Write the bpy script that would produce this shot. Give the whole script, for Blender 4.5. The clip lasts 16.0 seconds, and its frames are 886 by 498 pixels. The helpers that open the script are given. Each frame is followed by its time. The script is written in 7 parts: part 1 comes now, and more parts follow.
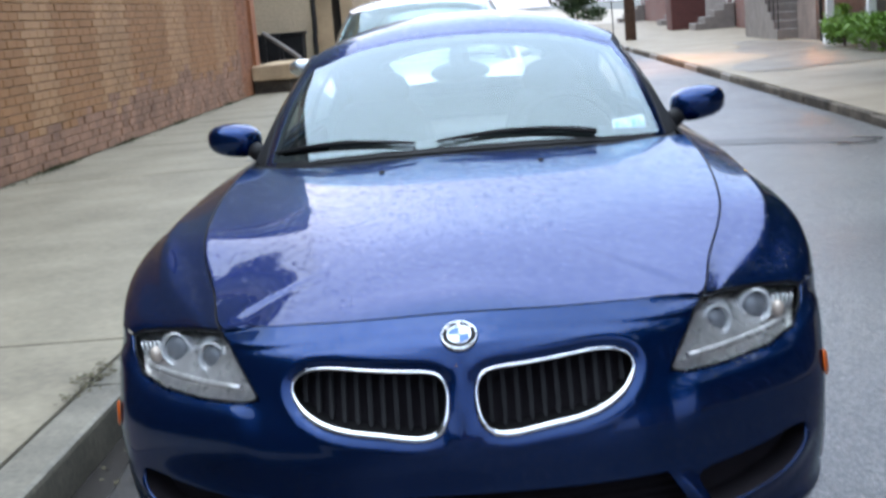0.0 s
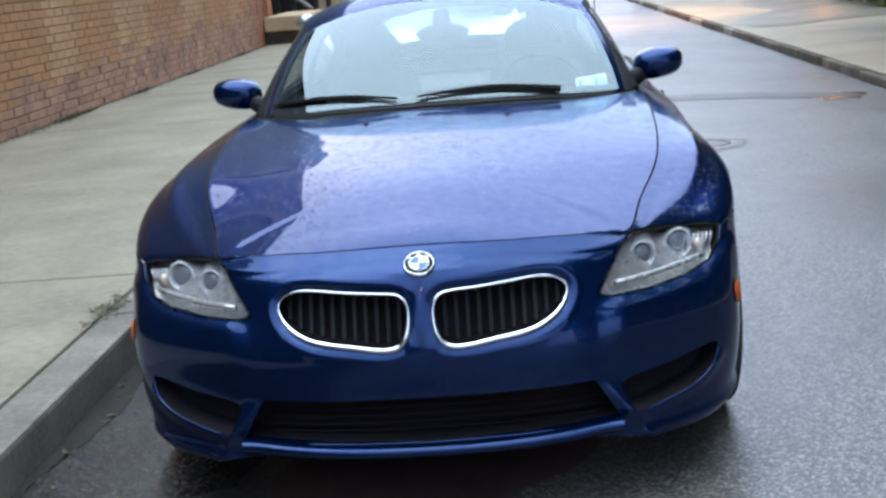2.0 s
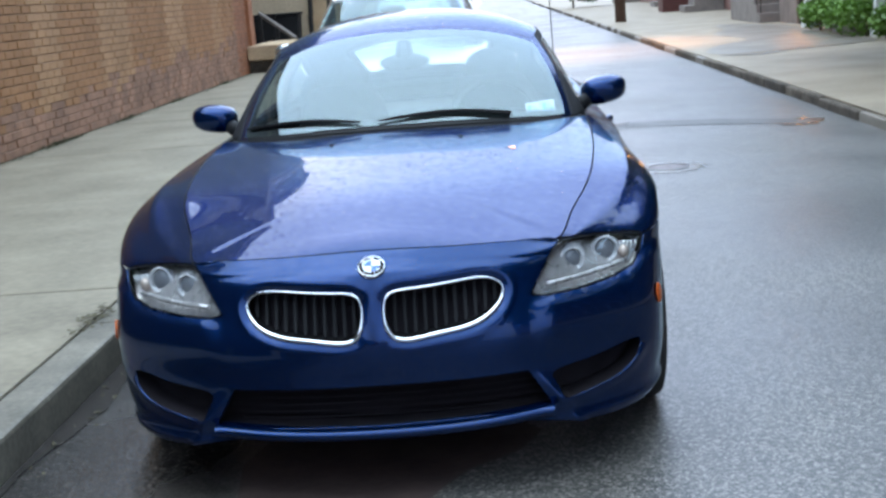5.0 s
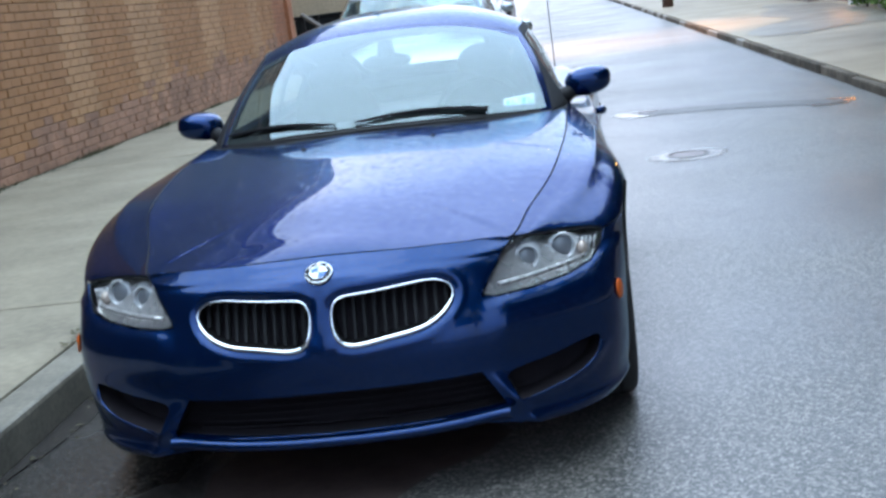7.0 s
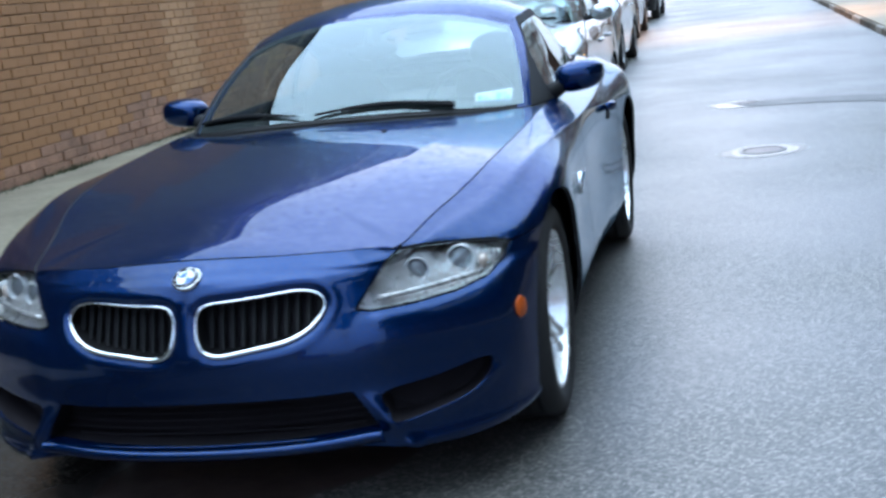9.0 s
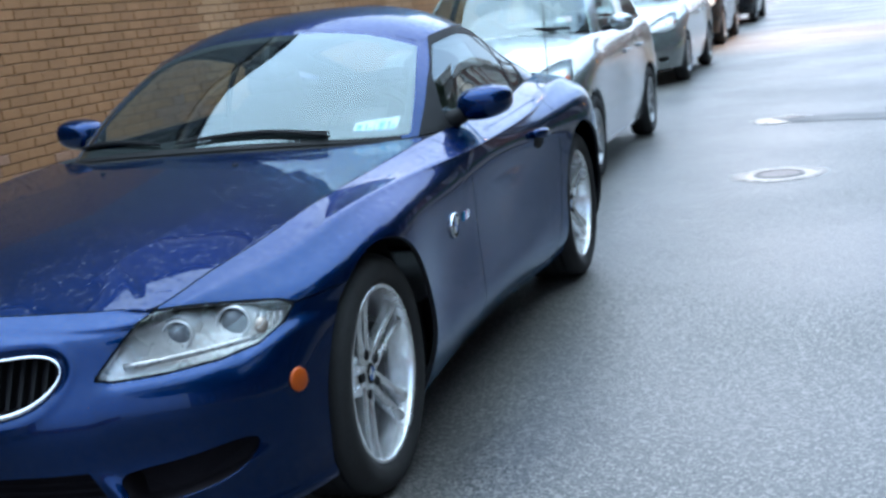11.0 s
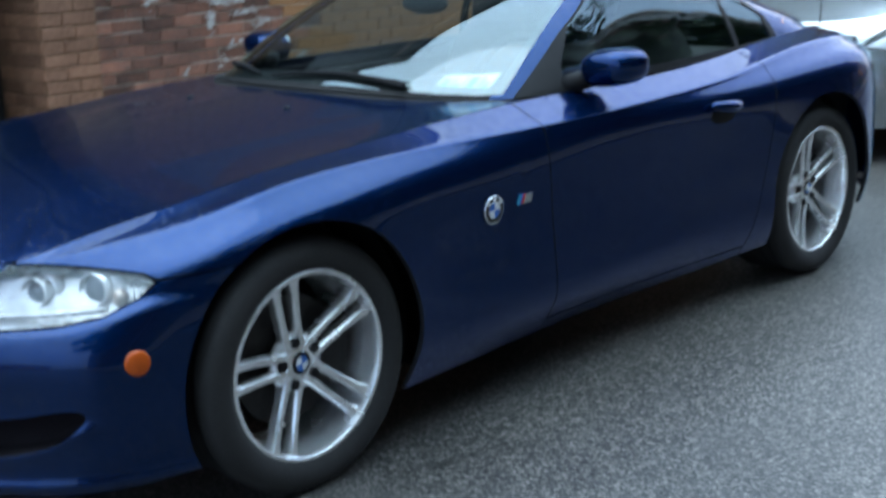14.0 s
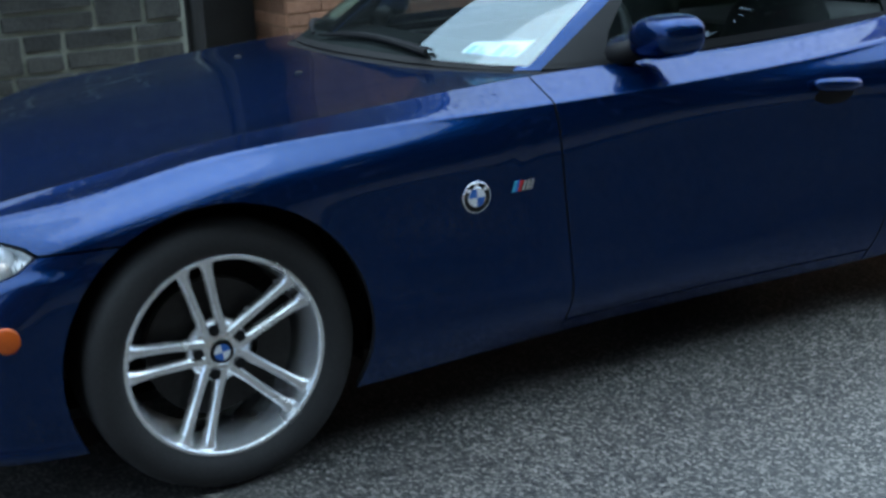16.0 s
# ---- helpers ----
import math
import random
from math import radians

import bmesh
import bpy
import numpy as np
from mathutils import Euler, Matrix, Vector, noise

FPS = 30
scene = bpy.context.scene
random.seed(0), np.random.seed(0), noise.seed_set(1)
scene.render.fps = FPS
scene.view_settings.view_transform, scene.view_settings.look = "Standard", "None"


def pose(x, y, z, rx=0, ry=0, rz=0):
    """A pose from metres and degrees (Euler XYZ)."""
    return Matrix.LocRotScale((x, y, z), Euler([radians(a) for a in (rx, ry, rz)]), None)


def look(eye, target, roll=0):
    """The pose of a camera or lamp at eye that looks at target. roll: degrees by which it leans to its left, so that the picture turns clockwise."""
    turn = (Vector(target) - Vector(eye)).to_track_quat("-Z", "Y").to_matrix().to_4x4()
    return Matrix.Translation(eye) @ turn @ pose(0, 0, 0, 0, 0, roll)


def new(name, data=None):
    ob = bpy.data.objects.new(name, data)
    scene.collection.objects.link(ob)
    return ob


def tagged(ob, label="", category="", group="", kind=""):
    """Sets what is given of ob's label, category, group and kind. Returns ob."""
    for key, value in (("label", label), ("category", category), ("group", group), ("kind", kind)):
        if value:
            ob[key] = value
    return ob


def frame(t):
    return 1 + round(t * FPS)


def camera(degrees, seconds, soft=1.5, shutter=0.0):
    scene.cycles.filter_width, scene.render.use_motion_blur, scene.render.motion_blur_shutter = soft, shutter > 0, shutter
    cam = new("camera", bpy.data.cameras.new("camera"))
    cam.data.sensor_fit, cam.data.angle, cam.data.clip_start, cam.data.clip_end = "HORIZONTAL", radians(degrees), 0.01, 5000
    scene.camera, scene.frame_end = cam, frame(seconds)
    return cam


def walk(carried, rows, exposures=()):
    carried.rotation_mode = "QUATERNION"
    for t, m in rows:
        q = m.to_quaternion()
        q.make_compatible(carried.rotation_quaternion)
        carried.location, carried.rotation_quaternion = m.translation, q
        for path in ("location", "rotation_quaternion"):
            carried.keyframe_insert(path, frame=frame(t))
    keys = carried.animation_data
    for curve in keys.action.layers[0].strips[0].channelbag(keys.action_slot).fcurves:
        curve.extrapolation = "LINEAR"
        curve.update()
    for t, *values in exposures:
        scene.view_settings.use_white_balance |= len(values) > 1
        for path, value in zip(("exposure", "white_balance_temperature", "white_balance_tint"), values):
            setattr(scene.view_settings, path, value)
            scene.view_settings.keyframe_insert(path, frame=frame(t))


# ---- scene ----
cam = camera(37.78, 16.0, soft=2.8, shutter=0.5)
ROWS = [
    (0.0, 0.1078, -3.2749, 1.2854, 79.664, 4.867, 1.888),
    (0.5, 0.1437, -3.4935, 1.3016, 78.135, 4.856, 1.259),
    (1.0, 0.1673, -3.6308, 1.3079, 79.076, 3.981, 1.534),
    (1.5, 0.2267, -3.7059, 1.3233, 78.09, 3.927, 2.21),
    (2.0, 0.2514, -3.7401, 1.3388, 77.545, 4.544, 2.598),
    (2.5, 0.2827, -3.7303, 1.3579, 78.492, 4.796, 1.698),
    (3.0, 0.2968, -3.772, 1.3471, 78.295, 4.701, 2.272),
    (3.5, 0.3381, -3.8469, 1.3742, 78.533, 4.65, 2.214),
    (4.0, 0.2919, -4.0099, 1.3534, 78.857, 4.303, 0.685),
    (6.5, 0.6042, -4.1686, 1.3582, 78.571, 5.726, 4.989),
    (7.0, 0.6793, -4.0657, 1.3369, 78.694, 7.131, 4.387),
    (7.5, 0.7838, -3.91, 1.3408, 78.321, 6.604, 6.009),
    (8.0, 0.8914, -3.828, 1.3094, 77.597, 7.343, 6.165),
    (8.5, 1.1396, -3.8299, 1.2892, 78.731, 7.57, 11.371),
    (9.0, 1.3747, -3.7167, 1.2903, 78.587, 6.383, 11.97),
    (9.5, 1.5212, -3.4809, 1.2543, 77.48, 4.114, 12.992),
    (10.0, 1.6583, -3.3065, 1.25, 78.428, 5.034, 12.252),
    (12.5, 2.6214, -2.5731, 1.3093, 77.345, 2.635, 30.905),
    (13.0, 2.7267, -2.3037, 1.2837, 76.421, 0.323, 33.509),
    (13.5, 2.9101, -2.0901, 1.261, 78.654, 3.904, 37.191),
    (14.0, 3.1039, -1.9093, 1.3544, 75.683, 2.023, 43.129),
    (14.5, 3.2029, -1.658, 1.3354, 73.77, 0.991, 46.057),
    (15.0, 3.2342, -1.4235, 1.302, 75.925, 1.23, 49.458),
    (15.5, 3.3811, -1.134, 1.3131, 75.834, 2.609, 56.231),
    (16.0, 3.4757, -0.8475, 1.3388, 73.823, 2.945, 61.012),
]
EXPOSURES = [(0.0, -0.02, 6600, 22), (4.0, -0.05, 6350, 19), (7.0, -0.07, 6150, 17), (10.0, -0.12, 5950, 15), (12.5, -0.15, 5950, 13), (14.0, -0.10, 6000, 13), (16.0, -0.12, 6100, 13)]
walk(cam, [(t, pose(x, y, z, rx, ry, rz)) for t, x, y, z, rx, ry, rz in ROWS], EXPOSURES)

# ---- sky and light ----
world = bpy.data.worlds.new("overcast_dusk")
scene.world = world
world.use_nodes = True
wn = world.node_tree.nodes
wn.clear()
sky = wn.new("ShaderNodeTexSky")
sky.sky_type = 'NISHITA'
sky.sun_disc = False
sky.sun_elevation = radians(14)
sky.sun_rotation = radians(-18)
sky.air_density, sky.dust_density, sky.ozone_density = 1.0, 3.0, 2.0
sky_bg = wn.new("ShaderNodeBackground")
sky_bg.inputs["Strength"].default_value = 0.05
cloud_bg = wn.new("ShaderNodeBackground")
cloud_bg.inputs["Strength"].default_value = 5.0
# an overcast dome: brighter and paler overhead, dim and bluer towards the horizon
dome = wn.new("ShaderNodeTexCoord")
dome_z = wn.new("ShaderNodeSeparateXYZ")
dome_ramp = wn.new("ShaderNodeValToRGB")
de = dome_ramp.color_ramp.elements
de[0].position, de[0].color = 0.0, (0.14, 0.185, 0.25, 1)
de[1].position, de[1].color = 1.0, (0.70, 0.91, 1.0, 1)
dm = de.new(0.45)
dm.color = (0.33, 0.455, 0.60, 1)
world.node_tree.links.new(dome.outputs["Generated"], dome_z.inputs[0])
world.node_tree.links.new(dome_z.outputs["Z"], dome_ramp.inputs["Fac"])
# the cloud is thin towards the street's far end, where the day lingers
bearing = wn.new("ShaderNodeVectorMath")
bearing.operation = 'DOT_PRODUCT'
bearing.inputs[1].default_value = (-0.20, 0.98, 0.0)
north = wn.new("ShaderNodeMapRange")
north.interpolation_type = 'SMOOTHSTEP'
north.inputs["From Min"].default_value, north.inputs["From Max"].default_value = -0.9, 1.0
north.inputs["To Min"].default_value, north.inputs["To Max"].default_value = 0.70, 1.14
glow = wn.new("ShaderNodeVectorMath")
glow.operation = 'SCALE'
world.node_tree.links.new(dome.outputs["Generated"], bearing.inputs[0])
world.node_tree.links.new(bearing.outputs["Value"], north.inputs["Value"])
world.node_tree.links.new(dome_ramp.outputs["Color"], glow.inputs[0])
world.node_tree.links.new(north.outputs["Result"], glow.inputs["Scale"])
world.node_tree.links.new(glow.outputs[0], cloud_bg.inputs["Color"])
sky_add = wn.new("ShaderNodeAddShader")
world_out = wn.new("ShaderNodeOutputWorld")
world.node_tree.links.new(sky.outputs["Color"], sky_bg.inputs["Color"])
world.node_tree.links.new(sky_bg.outputs[0], sky_add.inputs[0])
world.node_tree.links.new(cloud_bg.outputs[0], sky_add.inputs[1])
world.node_tree.links.new(sky_add.outputs[0], world_out.inputs["Surface"])

sun = new("sun", bpy.data.lights.new("sun", 'SUN'))
sun.data.energy, sun.data.angle, sun.data.color = 0.8, radians(40), (0.86, 0.96, 1.0)
sun.matrix_world = look((0, 0, 30), (6, 3, 0))

# ---- materials ----
def surface(name, base, rough=0.6, metal=0.0, vary=0.15, scale=8.0, fine=60.0, bump=0.2, tint=None, dist=0.004, coat=0.0, spec=0.5, rand=0.0, coords="Object"):
    """A material with colour variation at two scales, fine relief and a little wear."""
    m = bpy.data.materials.new(name)
    m.use_nodes = True
    nt = m.node_tree
    N, L = nt.nodes, nt.links
    b = N["Principled BSDF"]
    tc = N.new("ShaderNodeNewGeometry" if coords == "Position" else "ShaderNodeTexCoord")
    n1, n2 = N.new("ShaderNodeTexNoise"), N.new("ShaderNodeTexNoise")
    for n, s, d in ((n1, scale, 5.0), (n2, fine, 4.0)):
        n.inputs["Scale"].default_value, n.inputs["Detail"].default_value = s, d
        L.new(tc.outputs[coords], n.inputs["Vector"])
    ramp = N.new("ShaderNodeMix")
    ramp.data_type = 'RGBA'
    t = tint or tuple(c * (1 - vary * 1.6) for c in base)
    ramp.inputs["A"].default_value = (*[min(1, c * (1 + vary)) for c in base], 1)
    ramp.inputs["B"].default_value = (*t, 1)
    mixf = N.new("ShaderNodeMapRange")
    mixf.inputs["From Min"].default_value, mixf.inputs["From Max"].default_value = 0.32, 0.68
    addn = N.new("ShaderNodeMath")
    addn.operation = 'MULTIPLY_ADD'
    addn.inputs[1].default_value, addn.inputs[2].default_value = 0.45, 0.0
    L.new(n2.outputs["Fac"], addn.inputs[0])
    m2 = N.new("ShaderNodeMath")
    m2.operation = 'MULTIPLY_ADD'
    m2.inputs[1].default_value = 0.55
    L.new(n1.outputs["Fac"], m2.inputs[0])
    L.new(addn.outputs[0], m2.inputs[2])
    L.new(m2.outputs[0], mixf.inputs["Value"])
    L.new(mixf.outputs["Result"], ramp.inputs["Factor"])
    col = ramp.outputs["Result"]
    if rand:
        oi = N.new("ShaderNodeObjectInfo")
        hs = N.new("ShaderNodeHueSaturation")
        mr = N.new("ShaderNodeMapRange")
        mr.inputs["To Min"].default_value, mr.inputs["To Max"].default_value = 1 - rand, 1 + rand
        L.new(oi.outputs["Random"], mr.inputs["Value"])
        L.new(mr.outputs["Result"], hs.inputs["Value"])
        L.new(col, hs.inputs["Color"])
        col = hs.outputs["Color"]
    L.new(col, b.inputs["Base Color"])
    b.inputs["Metallic"].default_value = metal
    b.inputs["Specular IOR Level"].default_value = spec
    rr = N.new("ShaderNodeMapRange")
    rr.inputs["To Min"].default_value, rr.inputs["To Max"].default_value = max(0, rough - 0.08), min(1, rough + 0.08)
    L.new(n1.outputs["Fac"], rr.inputs["Value"])
    L.new(rr.outputs["Result"], b.inputs["Roughness"])
    if bump:
        bp = N.new("ShaderNodeBump")
        bp.inputs["Strength"].default_value, bp.inputs["Distance"].default_value = bump, dist
        L.new(n2.outputs["Fac"], bp.inputs["Height"])
        L.new(bp.outputs["Normal"], b.inputs["Normal"])
    if coat:
        b.inputs["Coat Weight"].default_value, b.inputs["Coat Roughness"].default_value = coat, 0.03
    return m


def plain(name, base, rough=0.5, metal=0.0, transmission=0.0, emit=0.0, ior=1.45):
    m = bpy.data.materials.new(name)
    m.use_nodes = True
    b = m.node_tree.nodes["Principled BSDF"]
    b.inputs["Base Color"].default_value = (*base, 1)
    b.inputs["Roughness"].default_value, b.inputs["Metallic"].default_value = rough, metal
    b.inputs["Transmission Weight"].default_value, b.inputs["IOR"].default_value = transmission, ior
    if emit:
        b.inputs["Emission Color"].default_value, b.inputs["Emission Strength"].default_value = (*base, 1), emit
    return m


def car_paint(name, base, metal=0.5, wet=True, sheen=None):
    """Clear-coated metallic paint, beaded with rain."""
    m = bpy.data.materials.new(name)
    m.use_nodes = True
    N, L = m.node_tree.nodes, m.node_tree.links
    b = N["Principled BSDF"]
    tc = N.new("ShaderNodeTexCoord")
    fl = N.new("ShaderNodeTexNoise")
    fl.inputs["Scale"].default_value, fl.inputs["Detail"].default_value = 3.0, 3.0
    L.new(tc.outputs["Object"], fl.inputs["Vector"])
    mx = N.new("ShaderNodeMix")
    mx.data_type = 'RGBA'
    mx.inputs["A"].default_value, mx.inputs["B"].default_value = (*base, 1), (*[c * 0.8 for c in base], 1)
    L.new(fl.outputs["Fac"], mx.inputs["Factor"])
    L.new(mx.outputs["Result"], b.inputs["Base Color"])
    b.inputs["Metallic"].default_value, b.inputs["Roughness"].default_value = metal, 0.26
    b.inputs["Specular Tint"].default_value = (*(sheen or [min(1, 2.2 * c) for c in base]), 1)
    b.inputs["Coat Weight"].default_value, b.inputs["Coat IOR"].default_value = 0.70, 1.42
    b.inputs["Coat Roughness"].default_value = 0.02
    if wet:
        # beads of water of several sizes, denser in patches
        hs = []
        for sc, lim in ((42.0, 0.34), (85.0, 0.36)):
            v = N.new("ShaderNodeTexVoronoi")
            v.inputs["Scale"].default_value, v.inputs["Randomness"].default_value = sc, 1.0
            L.new(tc.outputs["Object"], v.inputs["Vector"])
            r = N.new("ShaderNodeMapRange")
            r.interpolation_type = 'SMOOTHSTEP'
            r.inputs["From Min"].default_value, r.inputs["From Max"].default_value = lim, lim * 0.35
            L.new(v.outputs["Distance"], r.inputs["Value"])
            keep = N.new("ShaderNodeMath")
            keep.operation = 'GREATER_THAN'
            keep.inputs[1].default_value = 0.54
            sep = N.new("ShaderNodeSeparateColor")
            L.new(v.outputs["Color"], sep.inputs["Color"])
            L.new(sep.outputs[0], keep.inputs[0])
            mu = N.new("ShaderNodeMath")
            mu.operation = 'MULTIPLY'
            L.new(r.outputs["Result"], mu.inputs[0])
            L.new(keep.outputs[0], mu.inputs[1])
            hs.append(mu)
        ad = N.new("ShaderNodeMath")
        ad.operation = 'ADD'
        L.new(hs[0].outputs[0], ad.inputs[0])
        L.new(hs[1].outputs[0], ad.inputs[1])
        pn = N.new("ShaderNodeTexNoise")
        pn.inputs["Scale"].default_value = 7.0
        L.new(tc.outputs["Object"], pn.inputs["Vector"])
        pr = N.new("ShaderNodeMapRange")
        pr.inputs["From Min"].default_value, pr.inputs["From Max"].default_value = 0.30, 0.46
        L.new(pn.outputs["Fac"], pr.inputs["Value"])
        ml = N.new("ShaderNodeMath")
        ml.operation = 'MULTIPLY'
        L.new(ad.outputs[0], ml.inputs[0])
        L.new(pr.outputs["Result"], ml.inputs[1])
        # water stands on what lies flat and runs off what stands upright
        ge, sz, up = N.new("ShaderNodeNewGeometry"), N.new("ShaderNodeSeparateXYZ"), N.new("ShaderNodeMapRange")
        up.inputs["From Min"].default_value, up.inputs["From Max"].default_value = 0.45, 0.85
        L.new(ge.outputs["Normal"], sz.inputs[0])
        L.new(sz.outputs["Z"], up.inputs["Value"])
        stay = N.new("ShaderNodeMath")
        stay.operation = 'MULTIPLY'
        L.new(ml.outputs[0], stay.inputs[0])
        L.new(up.outputs["Result"], stay.inputs[1])
        ml = stay
        bp = N.new("ShaderNodeBump")
        bp.inputs["Strength"].default_value, bp.inputs["Distance"].default_value = 0.30, 0.0023
        L.new(ml.outputs[0], bp.inputs["Height"])
        L.new(bp.outputs["Normal"], b.inputs["Coat Normal"])
        # a patchy film of damp over the lacquer
        film, fr = N.new("ShaderNodeTexNoise"), N.new("ShaderNodeMapRange")
        film.inputs["Scale"].default_value, film.inputs["Detail"].default_value, film.inputs["Roughness"].default_value = 34.0, 5.0, 0.7
        L.new(tc.outputs["Object"], film.inputs["Vector"])
        fr.inputs["From Min"].default_value, fr.inputs["From Max"].default_value = 0.34, 0.66
        fr.inputs["To Min"].default_value, fr.inputs["To Max"].default_value = 0.60, 0.78
        L.new(film.outputs["Fac"], fr.inputs["Value"])
        L.new(fr.outputs["Result"], b.inputs["Coat Weight"])
        cr = N.new("ShaderNodeMapRange")
        cr.inputs["To Min"].default_value, cr.inputs["To Max"].default_value = 0.005, 0.04
        L.new(pn.outputs["Fac"], cr.inputs["Value"])
        L.new(cr.outputs["Result"], b.inputs["Coat Roughness"])
    return m


M_BLUE = car_paint("blue_metallic_paint", (0.0016, 0.0190, 0.092), 0.80, True, (0.05, 0.44, 0.64))
M_SILVER = car_paint("silver_metallic_paint", (0.50, 0.535, 0.545), 0.85, False)
M_DARKCAR = car_paint("dark_car_paint", (0.02, 0.022, 0.026), 0.4, False)
M_BLACK = surface("black_trim_plastic", (0.008, 0.008, 0.009), 0.65, spec=0.25, bump=0.1, fine=300, dist=0.0005)
M_MESH = surface("dark_grille_plastic", (0.018, 0.015, 0.018), 0.8, spec=0.15, bump=0.2, fine=200, dist=0.001)
M_TYRE = surface("tyre_rubber", (0.030, 0.029, 0.029), 0.75, spec=0.3, bump=0.3, fine=120, dist=0.001)
M_ALLOY = surface("silver_alloy", (0.92, 0.92, 0.92), 0.25, 0.76, vary=0.06, bump=0.03, fine=90, dist=0.0005)
M_STEEL = surface("brake_steel", (0.035, 0.033, 0.032), 0.5, 0.6, vary=0.2, bump=0.1)
M_CHROME = plain("chrome", (0.82, 0.83, 0.85), 0.08, 1.0)
M_LAMPCHROME = surface("lamp_reflector", (0.92, 0.92, 0.92), 0.25, 0.35, vary=0.06, bump=0.0)


def pane(name, tint, ior, rough=0.0):
    """Thin glass: clear straight through, with the gloss of both its faces."""
    m = bpy.data.materials.new(name)
    m.use_nodes = True
    N, L = m.node_tree.nodes, m.node_tree.links
    N.clear()
    out = N.new("ShaderNodeOutputMaterial")
    mx, tr, gl, fr = N.new("ShaderNodeMixShader"), N.new("ShaderNodeBsdfTransparent"), N.new("ShaderNodeBsdfGlossy"), N.new("ShaderNodeLayerWeight")
    steep, share = N.new("ShaderNodeMath"), N.new("ShaderNodeMath")
    steep.operation, share.operation = 'POWER', 'MULTIPLY_ADD'
    straight = ((ior - 1) / (ior + 1)) ** 2
    steep.inputs[1].default_value = 5.0
    share.inputs[1].default_value, share.inputs[2].default_value = 1 - straight, straight
    tr.inputs["Color"].default_value = (*tint, 1)
    gl.inputs["Roughness"].default_value = rough
    gl.inputs["Color"].default_value = (0.84, 0.97, 1.0, 1)
    fr.inputs["Blend"].default_value = 0.5
    L.new(fr.outputs["Facing"], steep.inputs[0])
    L.new(steep.outputs[0], share.inputs[0])
    L.new(share.outputs[0], mx.inputs[0])
    L.new(tr.outputs[0], mx.inputs[1])
    L.new(gl.outputs[0], mx.inputs[2])
    L.new(mx.outputs[0], out.inputs["Surface"])
    return m


M_GLASS = pane("car_glass", (0.80, 0.89, 0.87), 2.1, 0.01)
M_SIDEGLASS = pane("tinted_side_glass", (0.70, 0.75, 0.74), 1.9, 0.01)
M_HATCHGLASS = pane("tinted_hatch_glass", (0.75, 0.80, 0.79), 1.5, 0.01)
M_CLEAR = pane("clear_lens", (0.96, 0.97, 0.97), 1.6, 0.02)
M_AMBER = surface("amber_plastic", (0.55, 0.088, 0.003), 0.4, vary=0.1, bump=0.05, fine=200, dist=0.0005)
M_INTERIOR = surface("dark_interior", (0.03, 0.03, 0.033), 0.7, bump=0.1, fine=150, dist=0.001)
M_DASH = surface("matt_dashboard", (0.012, 0.012, 0.013), 0.9, spec=0.03, bump=0.1, fine=150, dist=0.001)
M_WHITE = surface("white_enamel", (0.80, 0.82, 0.84), 0.3, vary=0.03, bump=0.0)
M_BADGEBLUE = surface("badge_blue", (0.03, 0.14, 0.50), 0.3, vary=0.03, bump=0.0)
M_MRED = surface("badge_red", (0.55, 0.03, 0.03), 0.3, vary=0.03, bump=0.0)
M_PAPER = surface("sticker_white", (0.72, 0.74, 0.74), 0.5, vary=0.06, bump=0.0)
M_STBLUE = surface("sticker_blue", (0.05, 0.35, 0.55), 0.5, vary=0.06, bump=0.0)

# ---- mesh helpers ----
def link_mesh(name, verts, faces, material, parent=None, label="", smooth=True, normals=None):
    me = bpy.data.meshes.new(name)
    me.from_pydata([tuple(map(float, v)) for v in verts], [], [tuple(map(int, f)) for f in faces])
    me.update()
    if smooth:
        me.polygons.foreach_set("use_smooth", [True] * len(me.polygons))
    if normals is not None:
        me.normals_split_custom_set_from_vertices([tuple(map(float, n)) for n in normals])
    ob = new(name, me)
    me.materials.append(material)
    if parent is not None:
        ob.parent = parent
    if label:
        tagged(ob, label)
    return ob


def part(name, bm, material, parent=None, label="", smooth=False):
    """Links a bmesh as one mesh object under a thing or a part."""
    me = bpy.data.meshes.new(name)
    bm.normal_update()
    bm.to_mesh(me)
    bm.free()
    if smooth:
        me.polygons.foreach_set("use_smooth", [True] * len(me.polygons))
    me.materials.append(material)
    ob = new(name, me)
    if parent is not None:
        ob.parent = parent
    if label:
        tagged(ob, label)
    return ob


def thing(name, label, category, group="", kind=""):
    return tagged(new(name), label, category, group, kind)


def box(bm, x0, x1, y0, y1, z0, z1, bevel=0.0):
    r = bmesh.ops.create_cube(bm, size=1.0, matrix=Matrix.LocRotScale(((x0 + x1) / 2, (y0 + y1) / 2, (z0 + z1) / 2), None, (abs(x1 - x0), abs(y1 - y0), abs(z1 - z0))))
    if bevel:
        es = {e for v in r["verts"] for e in v.link_edges}
        bmesh.ops.bevel(bm, geom=list(es), offset=bevel, segments=2, affect='EDGES', profile=0.6)
    return r["verts"]


def cyl(bm, p, q, r0, r1=None, seg=16, caps=True):
    p, q = Vector(p), Vector(q)
    d = q - p
    m = Matrix.Translation((p + q) / 2) @ d.to_track_quat("Z", "Y").to_matrix().to_4x4()
    return bmesh.ops.create_cone(bm, cap_ends=caps, segments=seg, radius1=r0, radius2=r0 if r1 is None else r1, depth=d.length, matrix=m)["verts"]


